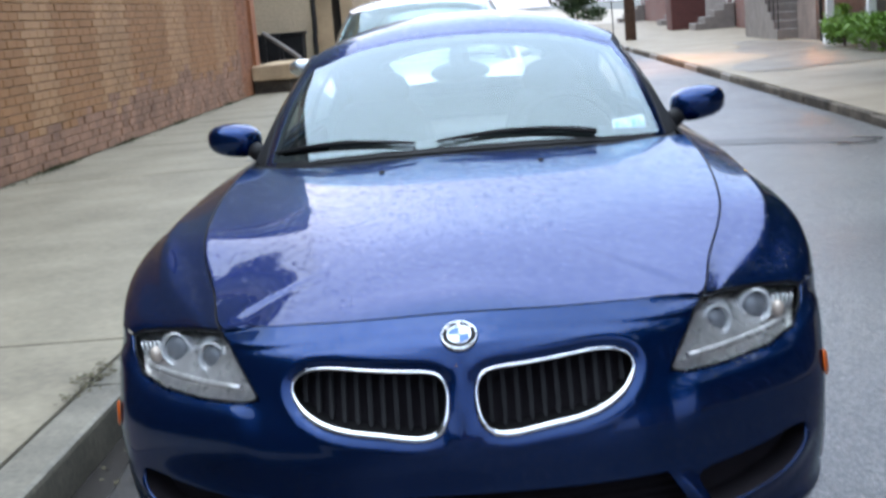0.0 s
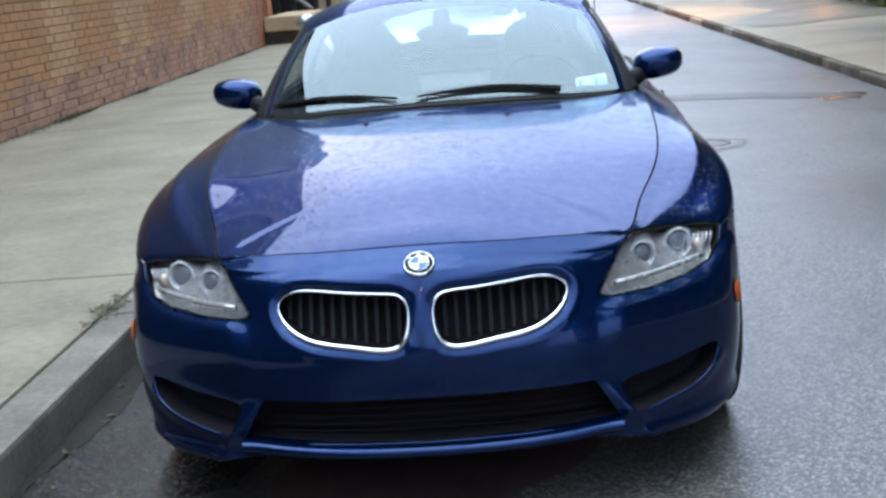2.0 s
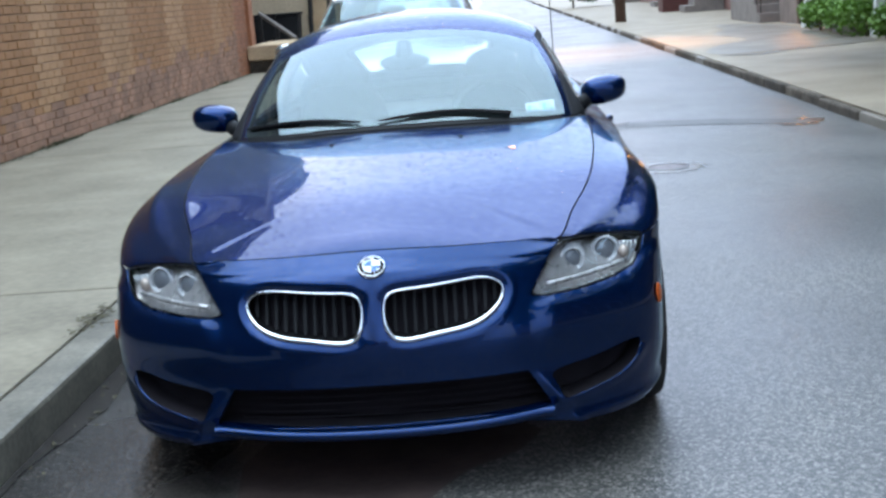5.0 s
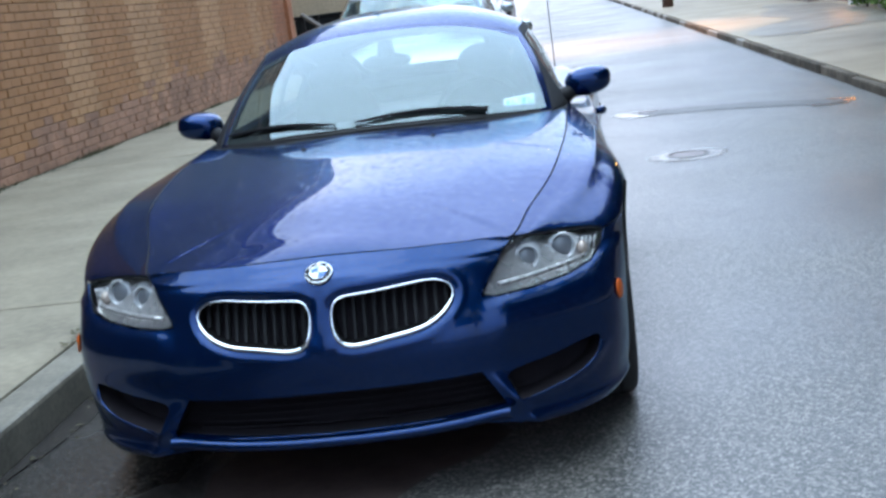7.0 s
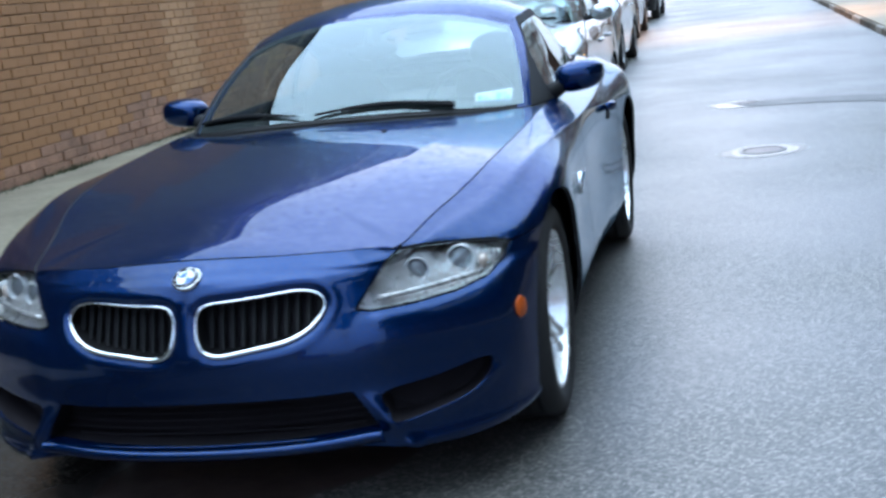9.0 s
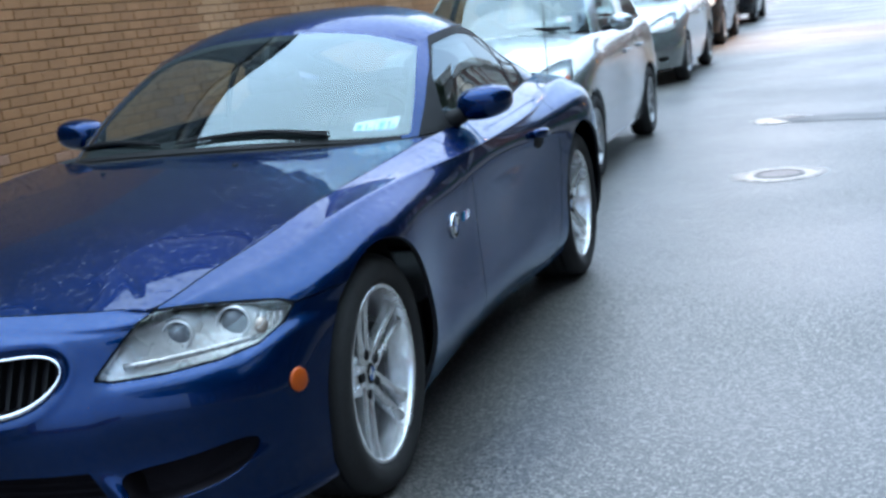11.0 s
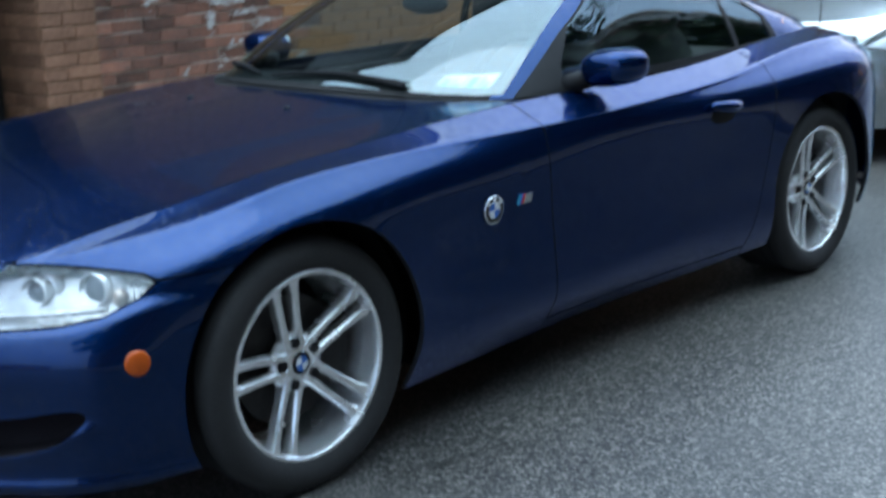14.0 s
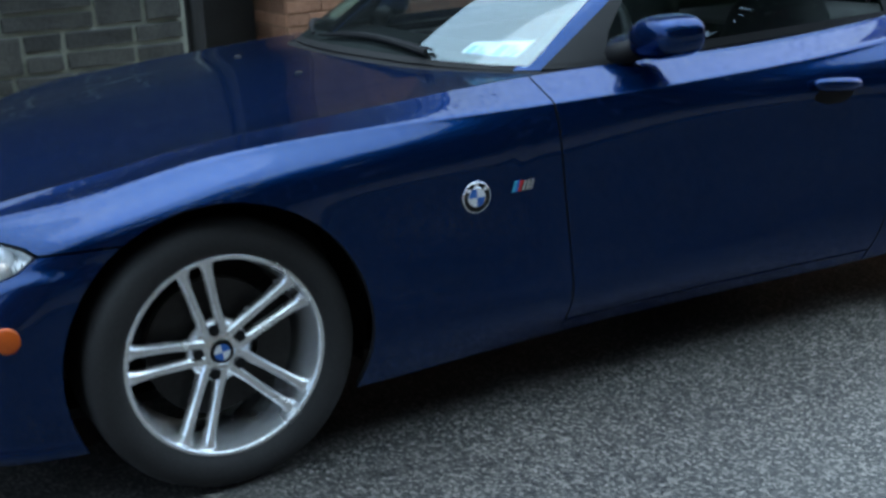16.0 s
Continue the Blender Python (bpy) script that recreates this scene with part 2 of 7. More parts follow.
def blob(bm, c, rx, ry, rz, seg=16):
    return bmesh.ops.create_uvsphere(bm, u_segments=seg, v_segments=max(6, seg // 2), radius=1.0, matrix=Matrix.LocRotScale(c, None, (rx, ry, rz)))["verts"]


def lathe(bm, prof, centre, axis="X", seg=48):
    """Turns a profile of (radius, offset along the axis) about the axis through centre."""
    c = Vector(centre)
    rings = []
    for r, o in prof:
        ring = []
        for i in range(seg):
            a = 2 * math.pi * i / seg
            ring.append(bm.verts.new(c + (Vector((o, r * math.cos(a), r * math.sin(a))) if axis == "X" else Vector((r * math.cos(a), r * math.sin(a), o)) if axis == "Z" else Vector((r * math.cos(a), o, r * math.sin(a))))))
        rings.append(ring)
    for a, b in zip(rings, rings[1:]):
        for i in range(seg):
            j = (i + 1) % seg
            bm.faces.new((a[i], a[j], b[j], b[i]))
    return rings


def tube(bm, pts, r, seg=8, closed=False):
    pts = [Vector(p) for p in pts]
    n = len(pts)
    rings = []
    for i, p in enumerate(pts):
        a = pts[(i - 1) % n] if closed or i else p
        b = pts[(i + 1) % n] if closed or i < n - 1 else p
        q = (b - a).to_track_quat("Z", "Y")
        rr = r(i / (n - 1)) if callable(r) else r
        rings.append([bm.verts.new(p + q @ Vector((rr * math.cos(2 * math.pi * k / seg), rr * math.sin(2 * math.pi * k / seg), 0))) for k in range(seg)])
    pairs = list(zip(rings, rings[1:])) + ([(rings[-1], rings[0])] if closed else [])
    for ra, rb in pairs:
        off = min(range(seg), key=lambda o: sum((ra[k].co - rb[(k + o) % seg].co).length for k in range(0, seg, 2)))
        for k in range(seg):
            bm.faces.new((ra[k], ra[(k + 1) % seg], rb[(k + 1 + off) % seg], rb[(k + off) % seg]))
    if not closed:
        bm.faces.new(rings[0][::-1])
        bm.faces.new(rings[-1])


# ---- smooth sheets: dense grids that are trimmed by outlines ----
def spline(ts, pts, t):
    """Natural cubic spline through pts (n, ...) at parameters ts, read at t."""
    ts, pts, t = np.asarray(ts, float), np.asarray(pts, float), np.asarray(t, float)
    n, h = len(ts), np.diff(ts)
    flat = pts.reshape(n, -1)
    A, B = np.eye(n), np.zeros_like(flat)
    for i in range(1, n - 1):
        A[i, i - 1:i + 2] = h[i - 1], 2 * (h[i - 1] + h[i]), h[i]
        B[i] = 6 * ((flat[i + 1] - flat[i]) / h[i] - (flat[i] - flat[i - 1]) / h[i - 1])
    Mm = np.linalg.solve(A, B)
    k = np.clip(np.searchsorted(ts, t) - 1, 0, n - 2)
    a, b, hh = (ts[k + 1] - t)[:, None], (t - ts[k])[:, None], h[k][:, None]
    out = Mm[k] * a ** 3 / (6 * hh) + Mm[k + 1] * b ** 3 / (6 * hh) + (flat[k] / hh - Mm[k] * hh / 6) * a + (flat[k + 1] / hh - Mm[k + 1] * hh / 6) * b
    return out.reshape((len(t),) + pts.shape[1:])


def curve1(knots):
    """A smooth function through (position, value) knots."""
    k = np.array(knots, float)
    return lambda t: spline(k[:, 0], k[:, 1], np.clip(np.atleast_1d(np.asarray(t, float)).ravel(), k[0, 0], k[-1, 0])).reshape(np.shape(t)) if np.ndim(t) else float(spline(k[:, 0], k[:, 1], np.clip([t], k[0, 0], k[-1, 0]))[0])


class Sheet:
    def __init__(self, V, N, U, F):
        self.V, self.N, self.U, self.F = V, N, U, F


def sheet(P, U=None, flip=False):
    """A sheet from a grid of points (nu, nv, 3)."""
    nu, nv = P.shape[:2]
    du, dv = np.gradient(P, axis=0), np.gradient(P, axis=1)
    N = np.cross(du, dv) * (-1 if flip else 1)
    N /= np.maximum(np.linalg.norm(N, axis=2, keepdims=True), 1e-9)
    idx = np.arange(nu * nv).reshape(nu, nv)
    a, b, c, d = idx[:-1, :-1].ravel(), idx[1:, :-1].ravel(), idx[1:, 1:].ravel(), idx[:-1, 1:].ravel()
    F = np.concatenate([np.stack([a, b, c], 1), np.stack([a, c, d], 1)])
    if flip:
        F = F[:, ::-1]
    if U is None:
        g = np.meshgrid(np.linspace(0, 1, nu), np.linspace(0, 1, nv), indexing="ij")
        U = np.stack(g, 2)
    return Sheet(P.reshape(-1, 3), N.reshape(-1, 3), U.reshape(-1, 2), F)


def clip(s, f):
    """Keeps the part of a sheet where f >= 0, with a clean edge along f = 0."""
    f = np.where(np.abs(f) < 1e-7, 1e-7, f)
    V, N, U, F = list(s.V), list(s.N), list(s.U), []
    pos = f > 0
    cnt = pos[s.F].sum(1)
    out = [s.F[cnt == 3]]
    cache = {}

    def cut(i, j):
        key = (i, j) if i < j else (j, i)
        if key not in cache:
            t = f[i] / (f[i] - f[j])
            cache[key] = len(V)
            V.append(s.V[i] + t * (s.V[j] - s.V[i]))
            n = s.N[i] + t * (s.N[j] - s.N[i])
            N.append(n / max(np.linalg.norm(n), 1e-9))
            U.append(s.U[i] + t * (s.U[j] - s.U[i]))
        return cache[key]

    for tri in s.F[(cnt == 1) | (cnt == 2)]:
        k = pos[tri]
        if k.sum() == 1:
            i = int(np.argmax(k))
            a, b, c = tri[i], tri[(i + 1) % 3], tri[(i + 2) % 3]
            F.append((a, cut(a, b), cut(c, a)))
        else:
            i = int(np.argmin(k))
            a, b, c = tri[i], tri[(i + 1) % 3], tri[(i + 2) % 3]
            p, q = cut(a, b), cut(c, a)
            F.append((p, b, c))
            F.append((p, c, q))
    if F:
        out.append(np.array(F))
    F = np.concatenate(out) if out else np.zeros((0, 3), int)
    used = np.unique(F)
    mp = -np.ones(len(V), int)
    mp[used] = np.arange(len(used))
    return Sheet(np.array(V)[used], np.array(N)[used], np.array(U)[used], mp[F])


def panel(name, s, material, parent, label="", lip=0.012, mirror=False, lift=0.0, gap_shade=None):
    """A sheet as a panel with turned-in edges."""
    V, N, F = s.V + s.N * lift, s.N.copy(), s.F
    if mirror:
        V, N, F = V * (-1, 1, 1), N * (-1, 1, 1), F[:, ::-1]
    if lip:
        e = np.concatenate([F[:, [0, 1]], F[:, [1, 2]], F[:, [2, 0]]])
        have = {(int(a), int(b)) for a, b in e}
        edge = [(a, b) for a, b in have if (b, a) not in have]
        ids = sorted({i for ab in edge for i in ab})
        n0 = len(V)
        top = {i: n0 + k for k, i in enumerate(ids)}
        low = {i: n0 + len(ids) + k for k, i in enumerate(ids)}
        out = {i: np.zeros(3) for i in ids}
        for a, b in edge:
            o = np.cross(V[b] - V[a], N[a])
            o /= max(np.linalg.norm(o), 1e-9)
            out[a] += o
            out[b] += o
        on = np.array([out[i] / max(np.linalg.norm(out[i]), 1e-9) for i in ids])
        V = np.concatenate([V, V[ids], V[ids] - N[ids] * lip])
        N = np.concatenate([N, on * 0.7 + N[ids] * 0.7, on])
        F = np.concatenate([F, np.array([(top[b], top[a], low[a]) for a, b in edge] + [(top[b], low[a], low[b]) for a, b in edge])])
    ob = link_mesh(name, V, F, material, parent, label, True, N)
    # a dark material on the turned-in edges paints the shade in shut gaps
    if gap_shade is not None and lip:
        ob.data.materials.append(gap_shade)
        for poly in ob.data.polygons[len(s.F):]:
            poly.material_index = 1
    return ob


def inside(pts, poly):
    """Signed distance of 2D points to a closed outline, positive inside."""
    pts, poly = np.asarray(pts), np.asarray(poly, float)
    d = np.full(len(pts), 1e9)
    odd = np.zeros(len(pts), bool)
    for a, b in zip(poly, np.roll(poly, -1, 0)):
        ab = b - a
        t = np.clip(((pts - a) @ ab) / max(ab @ ab, 1e-12), 0, 1)
        d = np.minimum(d, np.linalg.norm(pts - a - t[:, None] * ab, axis=1))
        with np.errstate(divide="ignore", invalid="ignore"):
            odd ^= ((a[1] > pts[:, 1]) != (b[1] > pts[:, 1])) & (pts[:, 0] < (b[0] - a[0]) * (pts[:, 1] - a[1]) / (b[1] - a[1]) + a[0])
    return np.where(odd, d, -d)


def loop(points, n=64):
    """A smooth closed outline through the points."""
    p = np.array(points, float)
    q = np.concatenate([p[-3:], p, p[:4]])
    t = np.concatenate([[0], np.cumsum(np.sqrt(np.linalg.norm(np.diff(q, axis=0), axis=1)))])
    return spline(t, q, np.linspace(t[3], t[3 + len(p)], n, endpoint=False))


def step(x):
    x = np.clip(x, 0, 1)
    return x * x * (3 - 2 * x)


# ---- ground, road and pavements ----
KERB, KERB2, WALL, FARKERB = -1.20, -2.0, -4.18, 3.42
EASTZ = 0.095  # top of the far pavement


def asphalt():
    """Damp asphalt: pale stones in dark binder, worn tracks and wet patches."""
    m = bpy.data.materials.new("damp_asphalt")
    m.use_nodes = True
    N, L = m.node_tree.nodes, m.node_tree.links
    b = N["Principled BSDF"]
    tc = N.new("ShaderNodeTexCoord")
    st = N.new("ShaderNodeTexVoronoi")
    st.inputs["Scale"].default_value = 140.0
    big = N.new("ShaderNodeTexNoise")
    big.inputs["Scale"].default_value, big.inputs["Detail"].default_value = 0.55, 6.0
    mid = N.new("ShaderNodeTexNoise")
    mid.inputs["Scale"].default_value, mid.inputs["Detail"].default_value = 45.0, 3.0
    for n in (st, big, mid):
        L.new(tc.outputs["Object"], n.inputs["Vector"])
    sep = N.new("ShaderNodeSeparateColor")
    L.new(st.outputs["Color"], sep.inputs["Color"])
    ramp = N.new("ShaderNodeValToRGB")
    e = ramp.color_ramp.elements
    e[0].position, e[0].color = 0.0, (0.026, 0.025, 0.024, 1)
    e[1].position, e[1].color = 1.0, (0.29, 0.268, 0.236, 1)
    k = ramp.color_ramp.elements.new(0.55)
    k.color = (0.074, 0.070, 0.064, 1)
    L.new(sep.outputs[0], ramp.inputs["Fac"])
    mx = N.new("ShaderNodeMix")
    mx.data_type, mx.blend_type = 'RGBA', 'MULTIPLY'
    mx.inputs["Factor"].default_value = 0.8
    tone = N.new("ShaderNodeValToRGB")
    tone.color_ramp.elements[0].position, tone.color_ramp.elements[0].color = 0.35, (0.62, 0.64, 0.68, 1)
    tone.color_ramp.elements[1].position, tone.color_ramp.elements[1].color = 0.68, (1.0, 1.0, 0.99, 1)
    L.new(big.outputs["Fac"], tone.inputs["Fac"])
    L.new(ramp.outputs["Color"], mx.inputs["A"])
    L.new(tone.outputs["Color"], mx.inputs["B"])
    # standing wet along the west gutter, with a ragged edge
    sx_, wet = N.new("ShaderNodeSeparateXYZ"), N.new("ShaderNodeMapRange")
    L.new(tc.outputs["Object"], sx_.inputs[0])
    edge = N.new("ShaderNodeMath")
    edge.operation = 'MULTIPLY_ADD'
    edge.inputs[1].default_value = -0.9
    L.new(big.outputs["Fac"], edge.inputs[0])
    L.new(sx_.outputs["X"], edge.inputs[2])
    wet.inputs["From Min"].default_value, wet.inputs["From Max"].default_value = -1.05, -0.60
    wet.inputs["To Min"].default_value, wet.inputs["To Max"].default_value = 1.0, 0.0
    L.new(edge.outputs[0], wet.inputs["Value"])
    soak = N.new("ShaderNodeMix")
    soak.data_type, soak.blend_type = 'RGBA', 'MULTIPLY'
    soak.inputs["B"].default_value = (0.40, 0.37, 0.36, 1)
    L.new(wet.outputs["Result"], soak.inputs["Factor"])
    L.new(mx.outputs["Result"], soak.inputs["A"])
    L.new(soak.outputs["Result"], b.inputs["Base Color"])
    rr = N.new("ShaderNodeMapRange")
    rr.inputs["From Min"].default_value, rr.inputs["From Max"].default_value = 0.38, 0.64
    rr.inputs["To Min"].default_value, rr.inputs["To Max"].default_value = 0.31, 0.46
    L.new(big.outputs["Fac"], rr.inputs["Value"])
    dry = N.new("ShaderNodeMath")
    dry.operation = 'MULTIPLY_ADD'
    dry.inputs[1].default_value = -0.13
    L.new(wet.outputs["Result"], dry.inputs[0])
    L.new(rr.outputs["Result"], dry.inputs[2])
    L.new(dry.outputs[0], b.inputs["Roughness"])
    b.inputs["Specular IOR Level"].default_value = 0.6
    hgt = N.new("ShaderNodeMath")
    hgt.operation = 'MULTIPLY_ADD'
    hgt.inputs[1].default_value = 0.6
    L.new(st.outputs["Distance"], hgt.inputs[0])
    L.new(mid.outputs["Fac"], hgt.inputs[2])
    bp = N.new("ShaderNodeBump")
    bp.inputs["Strength"].default_value, bp.inputs["Distance"].default_value = 0.35, 0.005
    L.new(hgt.outputs[0], bp.inputs["Height"])
    L.new(bp.outputs["Normal"], b.inputs["Normal"])
    return m


M_ASPHALT = asphalt()
M_PATCH = surface("asphalt_patch", (0.058, 0.055, 0.052), 0.46, vary=0.3, scale=3, fine=110, bump=0.4, dist=0.004)
M_WALK = surface("concrete_paving", (0.250, 0.212, 0.148), 0.62, vary=0.22, scale=1.6, fine=26, bump=0.25, dist=0.003)
# same concrete as the near side, with the lamplight's warmth painted in
M_WALKEAST = surface("warm_concrete_paving", (0.270, 0.216, 0.150), 0.6, vary=0.2, scale=1.1, fine=30, bump=0.25, dist=0.003)
M_DAMPWALK = surface("damp_concrete_paving", (0.185, 0.155, 0.118), 0.42, vary=0.28, scale=1.4, fine=24, bump=0.2, dist=0.003)
# near-black green that paints the shade inside the porch
M_PORCHSHADE = surface("dark_green_boards", (0.020, 0.026, 0.018), 0.7, vary=0.4, scale=3, fine=30, bump=0.2)
M_BAY = surface("brown_render", (0.22, 0.165, 0.135), 0.85, vary=0.3, scale=2, fine=24, bump=0.3)
M_KERB = surface("kerb_stone", (0.115, 0.110, 0.094), 0.5, vary=0.3, scale=3, fine=40, bump=0.4)
M_KERBCAST = surface("cast_kerb_concrete", (0.185, 0.166, 0.128), 0.6, vary=0.32, scale=4, fine=45, bump=0.5, rand=0.12)
M_JOINT = surface("dirt_in_joints", (0.035, 0.032, 0.026), 0.8, vary=0.4, scale=12, fine=60, bump=0.3)
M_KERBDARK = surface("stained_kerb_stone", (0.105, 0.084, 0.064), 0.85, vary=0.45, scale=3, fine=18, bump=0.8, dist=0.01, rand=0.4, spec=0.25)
M_GROUND = surface("far_ground", (0.10, 0.10, 0.085), 0.9, scale=0.3)
M_IRON = surface("wet_cast_iron", (0.06, 0.055, 0.05), 0.3, 0.7, vary=0.3, scale=20, fine=90, bump=0.3)
M_LITTER = surface("damp_leaf_litter", (0.10, 0.085, 0.04), 0.8, vary=0.5, scale=30, fine=90, bump=0.3, rand=0.4)
M_WEED = surface("weed_green", (0.05, 0.065, 0.025), 0.6, vary=0.4, scale=30, fine=90, bump=0.2)


def slab(name, x0, x1, y0, y1, z0, z1, mat, label="", cat="", kind="structure", bevel=0.0, parent=None):
    bm = bmesh.new()
    box(bm, x0, x1, y0, y1, z0, z1, bevel)
    return tagged(part(name, bm, mat, parent), label, cat, "", kind)


bm = bmesh.new()
bmesh.ops.create_grid(bm, x_segments=2, y_segments=2, size=900.0)
for v in bm.verts:
    v.co.z = -0.21
tagged(part("ground", bm, M_GROUND), "dull open ground that runs to the horizon", "ground", "", "structure")
bm = bmesh.new()
box(bm, KERB2 - 0.05, FARKERB + 0.05, -40, 260, -0.2, 0.0)
road = tagged(part("road", bm, M_ASPHALT), "damp grey asphalt road with pale stones and wet patches", "road", "", "structure")
# a sealed trench patch across the lane, and two iron covers
bm = bmesh.new()
pts = [(1.32, 8.12), (1.6, 8.12), (1.95, 8.06), (2.45, 7.86), (3.0, 7.42), (3.12, 7.16), (2.95, 7.12), (2.65, 7.26), (2.25, 7.50), (1.85, 7.66), (1.5, 7.72)]
bm.faces.new([bm.verts.new((px, py, 0.004)) for px, py in pts])
tagged(part("trench_patch", bm, M_PATCH), "dark bitumen patch curving over the road", "road patch", "", "structure")


M_LID = surface("worn_wet_iron", (0.10, 0.075, 0.065), 0.35, 0.5, vary=0.25, scale=20, fine=90, bump=0.25)


def road_cover(px, py, r):
    c = thing("iron_cover", "small round iron cover set in the asphalt", "manhole cover", "iron covers")
    bm = bmesh.new()
    lathe(bm, [(0.0, 0.006), (r * 0.86, 0.006), (r * 0.9, 0.002)], (0, 0, 0), "Z", 32)
    part("lid", bm, M_LID, c)
    bm = bmesh.new()
    lathe(bm, [(r * 0.93, 0.002), (r * 0.95, 0.008), (r * 1.1, 0.006), (r * 1.14, 0.0)], (0, 0, 0), "Z", 32)
    part("rim", bm, M_IRON, c)
    c.location = (px, py, 0.001)


road_cover(1.55, 5.06, 0.14)
road_cover(1.50, 8.03, 0.09)
M_GLARE = surface("wet_cement_patch", (0.16, 0.155, 0.145), 0.16, vary=0.2, scale=9, fine=60, bump=0.15)
# the painted glare fades out towards its edge
cn, cl = M_GLARE.node_tree.nodes, M_GLARE.node_tree.links
c_at, c_len, c_noise, c_add, c_fade = (cn.new("ShaderNode" + k) for k in ("TexCoord", "VectorMath", "TexNoise", "Math", "MapRange"))
c_len.operation, c_add.operation = 'LENGTH', 'MULTIPLY_ADD'
c_noise.inputs["Scale"].default_value, c_add.inputs[1].default_value = 11.0, 0.22
c_fade.interpolation_type = 'SMOOTHSTEP'
c_fade.inputs["From Min"].default_value, c_fade.inputs["From Max"].default_value = 0.44, 0.27
cl.new(c_at.outputs["Object"], c_len.inputs[0])
cl.new(c_at.outputs["Object"], c_noise.inputs["Vector"])
cl.new(c_noise.outputs["Fac"], c_add.inputs[0])
cl.new(c_len.outputs["Value"], c_add.inputs[2])
cl.new(c_add.outputs[0], c_fade.inputs["Value"])
cl.new(c_fade.outputs["Result"], cn["Principled BSDF"].inputs["Alpha"])
M_WATER = surface("standing_rainwater", (0.045, 0.040, 0.037), 0.14, vary=0.2, scale=6, fine=24, bump=0.12, dist=0.003)


def puddle(px, py, rx, ry, seed, mat=None, film=None):
    """A thin patch with an uneven edge, of rainwater or of painted wet glare round a cover."""
    rn = random.Random(seed)
    bm = bmesh.new()
    ph = [rn.uniform(0, 6.3) for _ in range(4)]
    vs = []
    for k in range(56):
        a = 2 * math.pi * k / 56
        r = 1 + 0.16 * math.sin(2 * a + ph[0]) + 0.10 * math.sin(3 * a + ph[1]) + 0.10 * math.sin(5 * a + ph[2]) + 0.07 * math.sin(9 * a + ph[3])
        vs.append(bm.verts.new((px + rx * r * math.cos(a), py + ry * r * math.sin(a), 0.0035)))
    bm.faces.new(vs)
    if mat:
        bmesh.ops.translate(bm, vec=(-px, -py, 0), verts=bm.verts)
        ob = part("cement_patch", bm, mat)
        ob.location = (px, py, 0)
        tagged(ob, "pale patch painting the wet glare round an iron cover", "road patch", "", "structure")
    else:
        tagged(part("puddle", bm, film or M_WATER), "shallow rain puddle on the asphalt", "puddle", "", "structure")


# pale patches paint the sky's wet glare round the two covers
puddle(1.55, 5.04, 0.32, 0.34, 1, M_GLARE)
puddle(1.42, 7.95, 0.24, 0.30, 2, M_GLARE)
puddle(-0.35, -1.15, 0.40, 0.13, 5)
puddle(2.97, 7.22, 0.20, 0.30, 8, film=plain("rippled_rainwater", (0.06, 0.058, 0.055), 0.26))
# a film of water standing in the gutter
rn = random.Random(11)
bm = bmesh.new()
ga, gb = [], []
for k in range(57):
    gy = -3.4 + 0.1 * k
    ga.append(bm.verts.new((KERB + 0.004, gy, 0.0032)))
    gb.append(bm.verts.new((KERB + 0.075 + 0.04 * math.sin(gy * 2.1) + 0.02 * math.sin(gy * 6.3 + 1) + rn.uniform(-0.012, 0.012), gy, 0.0032)))
for k in range(56):
    bm.faces.new((ga[k], gb[k], gb[k + 1], ga[k + 1]))
tagged(part("gutter_water", bm, M_WATER), "thin film of rainwater along the kerb", "puddle", "", "structure")
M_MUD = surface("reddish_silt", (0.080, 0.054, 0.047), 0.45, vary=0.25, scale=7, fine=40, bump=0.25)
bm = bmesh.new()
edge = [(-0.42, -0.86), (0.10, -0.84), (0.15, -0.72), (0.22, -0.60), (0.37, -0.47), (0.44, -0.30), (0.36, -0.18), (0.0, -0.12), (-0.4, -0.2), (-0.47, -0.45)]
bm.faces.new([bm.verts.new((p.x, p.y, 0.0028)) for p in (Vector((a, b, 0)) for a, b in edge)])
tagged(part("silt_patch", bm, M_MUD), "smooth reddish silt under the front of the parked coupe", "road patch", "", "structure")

bm = bmesh.new()
box(bm, WALL - 3.2, KERB - 0.172, -40, 9.4, -0.2, 0.118)
box(bm, WALL - 3.2, KERB2 - 0.172, 9.4, 260, -0.2, 0.1175)
pave_w = tagged(part("pavement_west", bm, M_JOINT), "pale concrete pavement between kerb and brick wall", "pavement", "", "structure")
yy = 1.66 - 3.05 * 6  # slabs
while yy < 60:
    slab("paving_slab", WALL + 0.0, (KERB if yy < 9 else KERB2) - 0.176, yy + 0.008, yy + 3.05 - 0.008, 0.0, 0.13 + random.uniform(-0.002, 0.002), M_WALK, kind="", bevel=0.006, parent=pave_w)
    yy += 3.05
bm = bmesh.new()
box(bm, FARKERB + 0.08, 14.0, -40, 260, -0.2, EASTZ)
tagged(part("pavement_east", bm, M_WALKEAST), "wide pale concrete pavement on the far side, cracked and damp", "pavement", "", "structure")
bm = bmesh.new()
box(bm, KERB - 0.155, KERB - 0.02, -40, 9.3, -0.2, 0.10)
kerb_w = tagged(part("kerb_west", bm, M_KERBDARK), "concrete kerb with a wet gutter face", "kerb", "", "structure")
yy = 0.98 - 2.4 * 8
while yy < 50:
    slab("kerb_stone", (KERB if yy < 8.1 else KERB2) - 0.16, KERB if yy < 8.1 else KERB2, yy + 0.006, yy + 2.4 - 0.006, -0.1, 0.134, M_KERBCAST, kind="", bevel=0.018, parent=kerb_w)
    yy += 2.4
bm = bmesh.new()
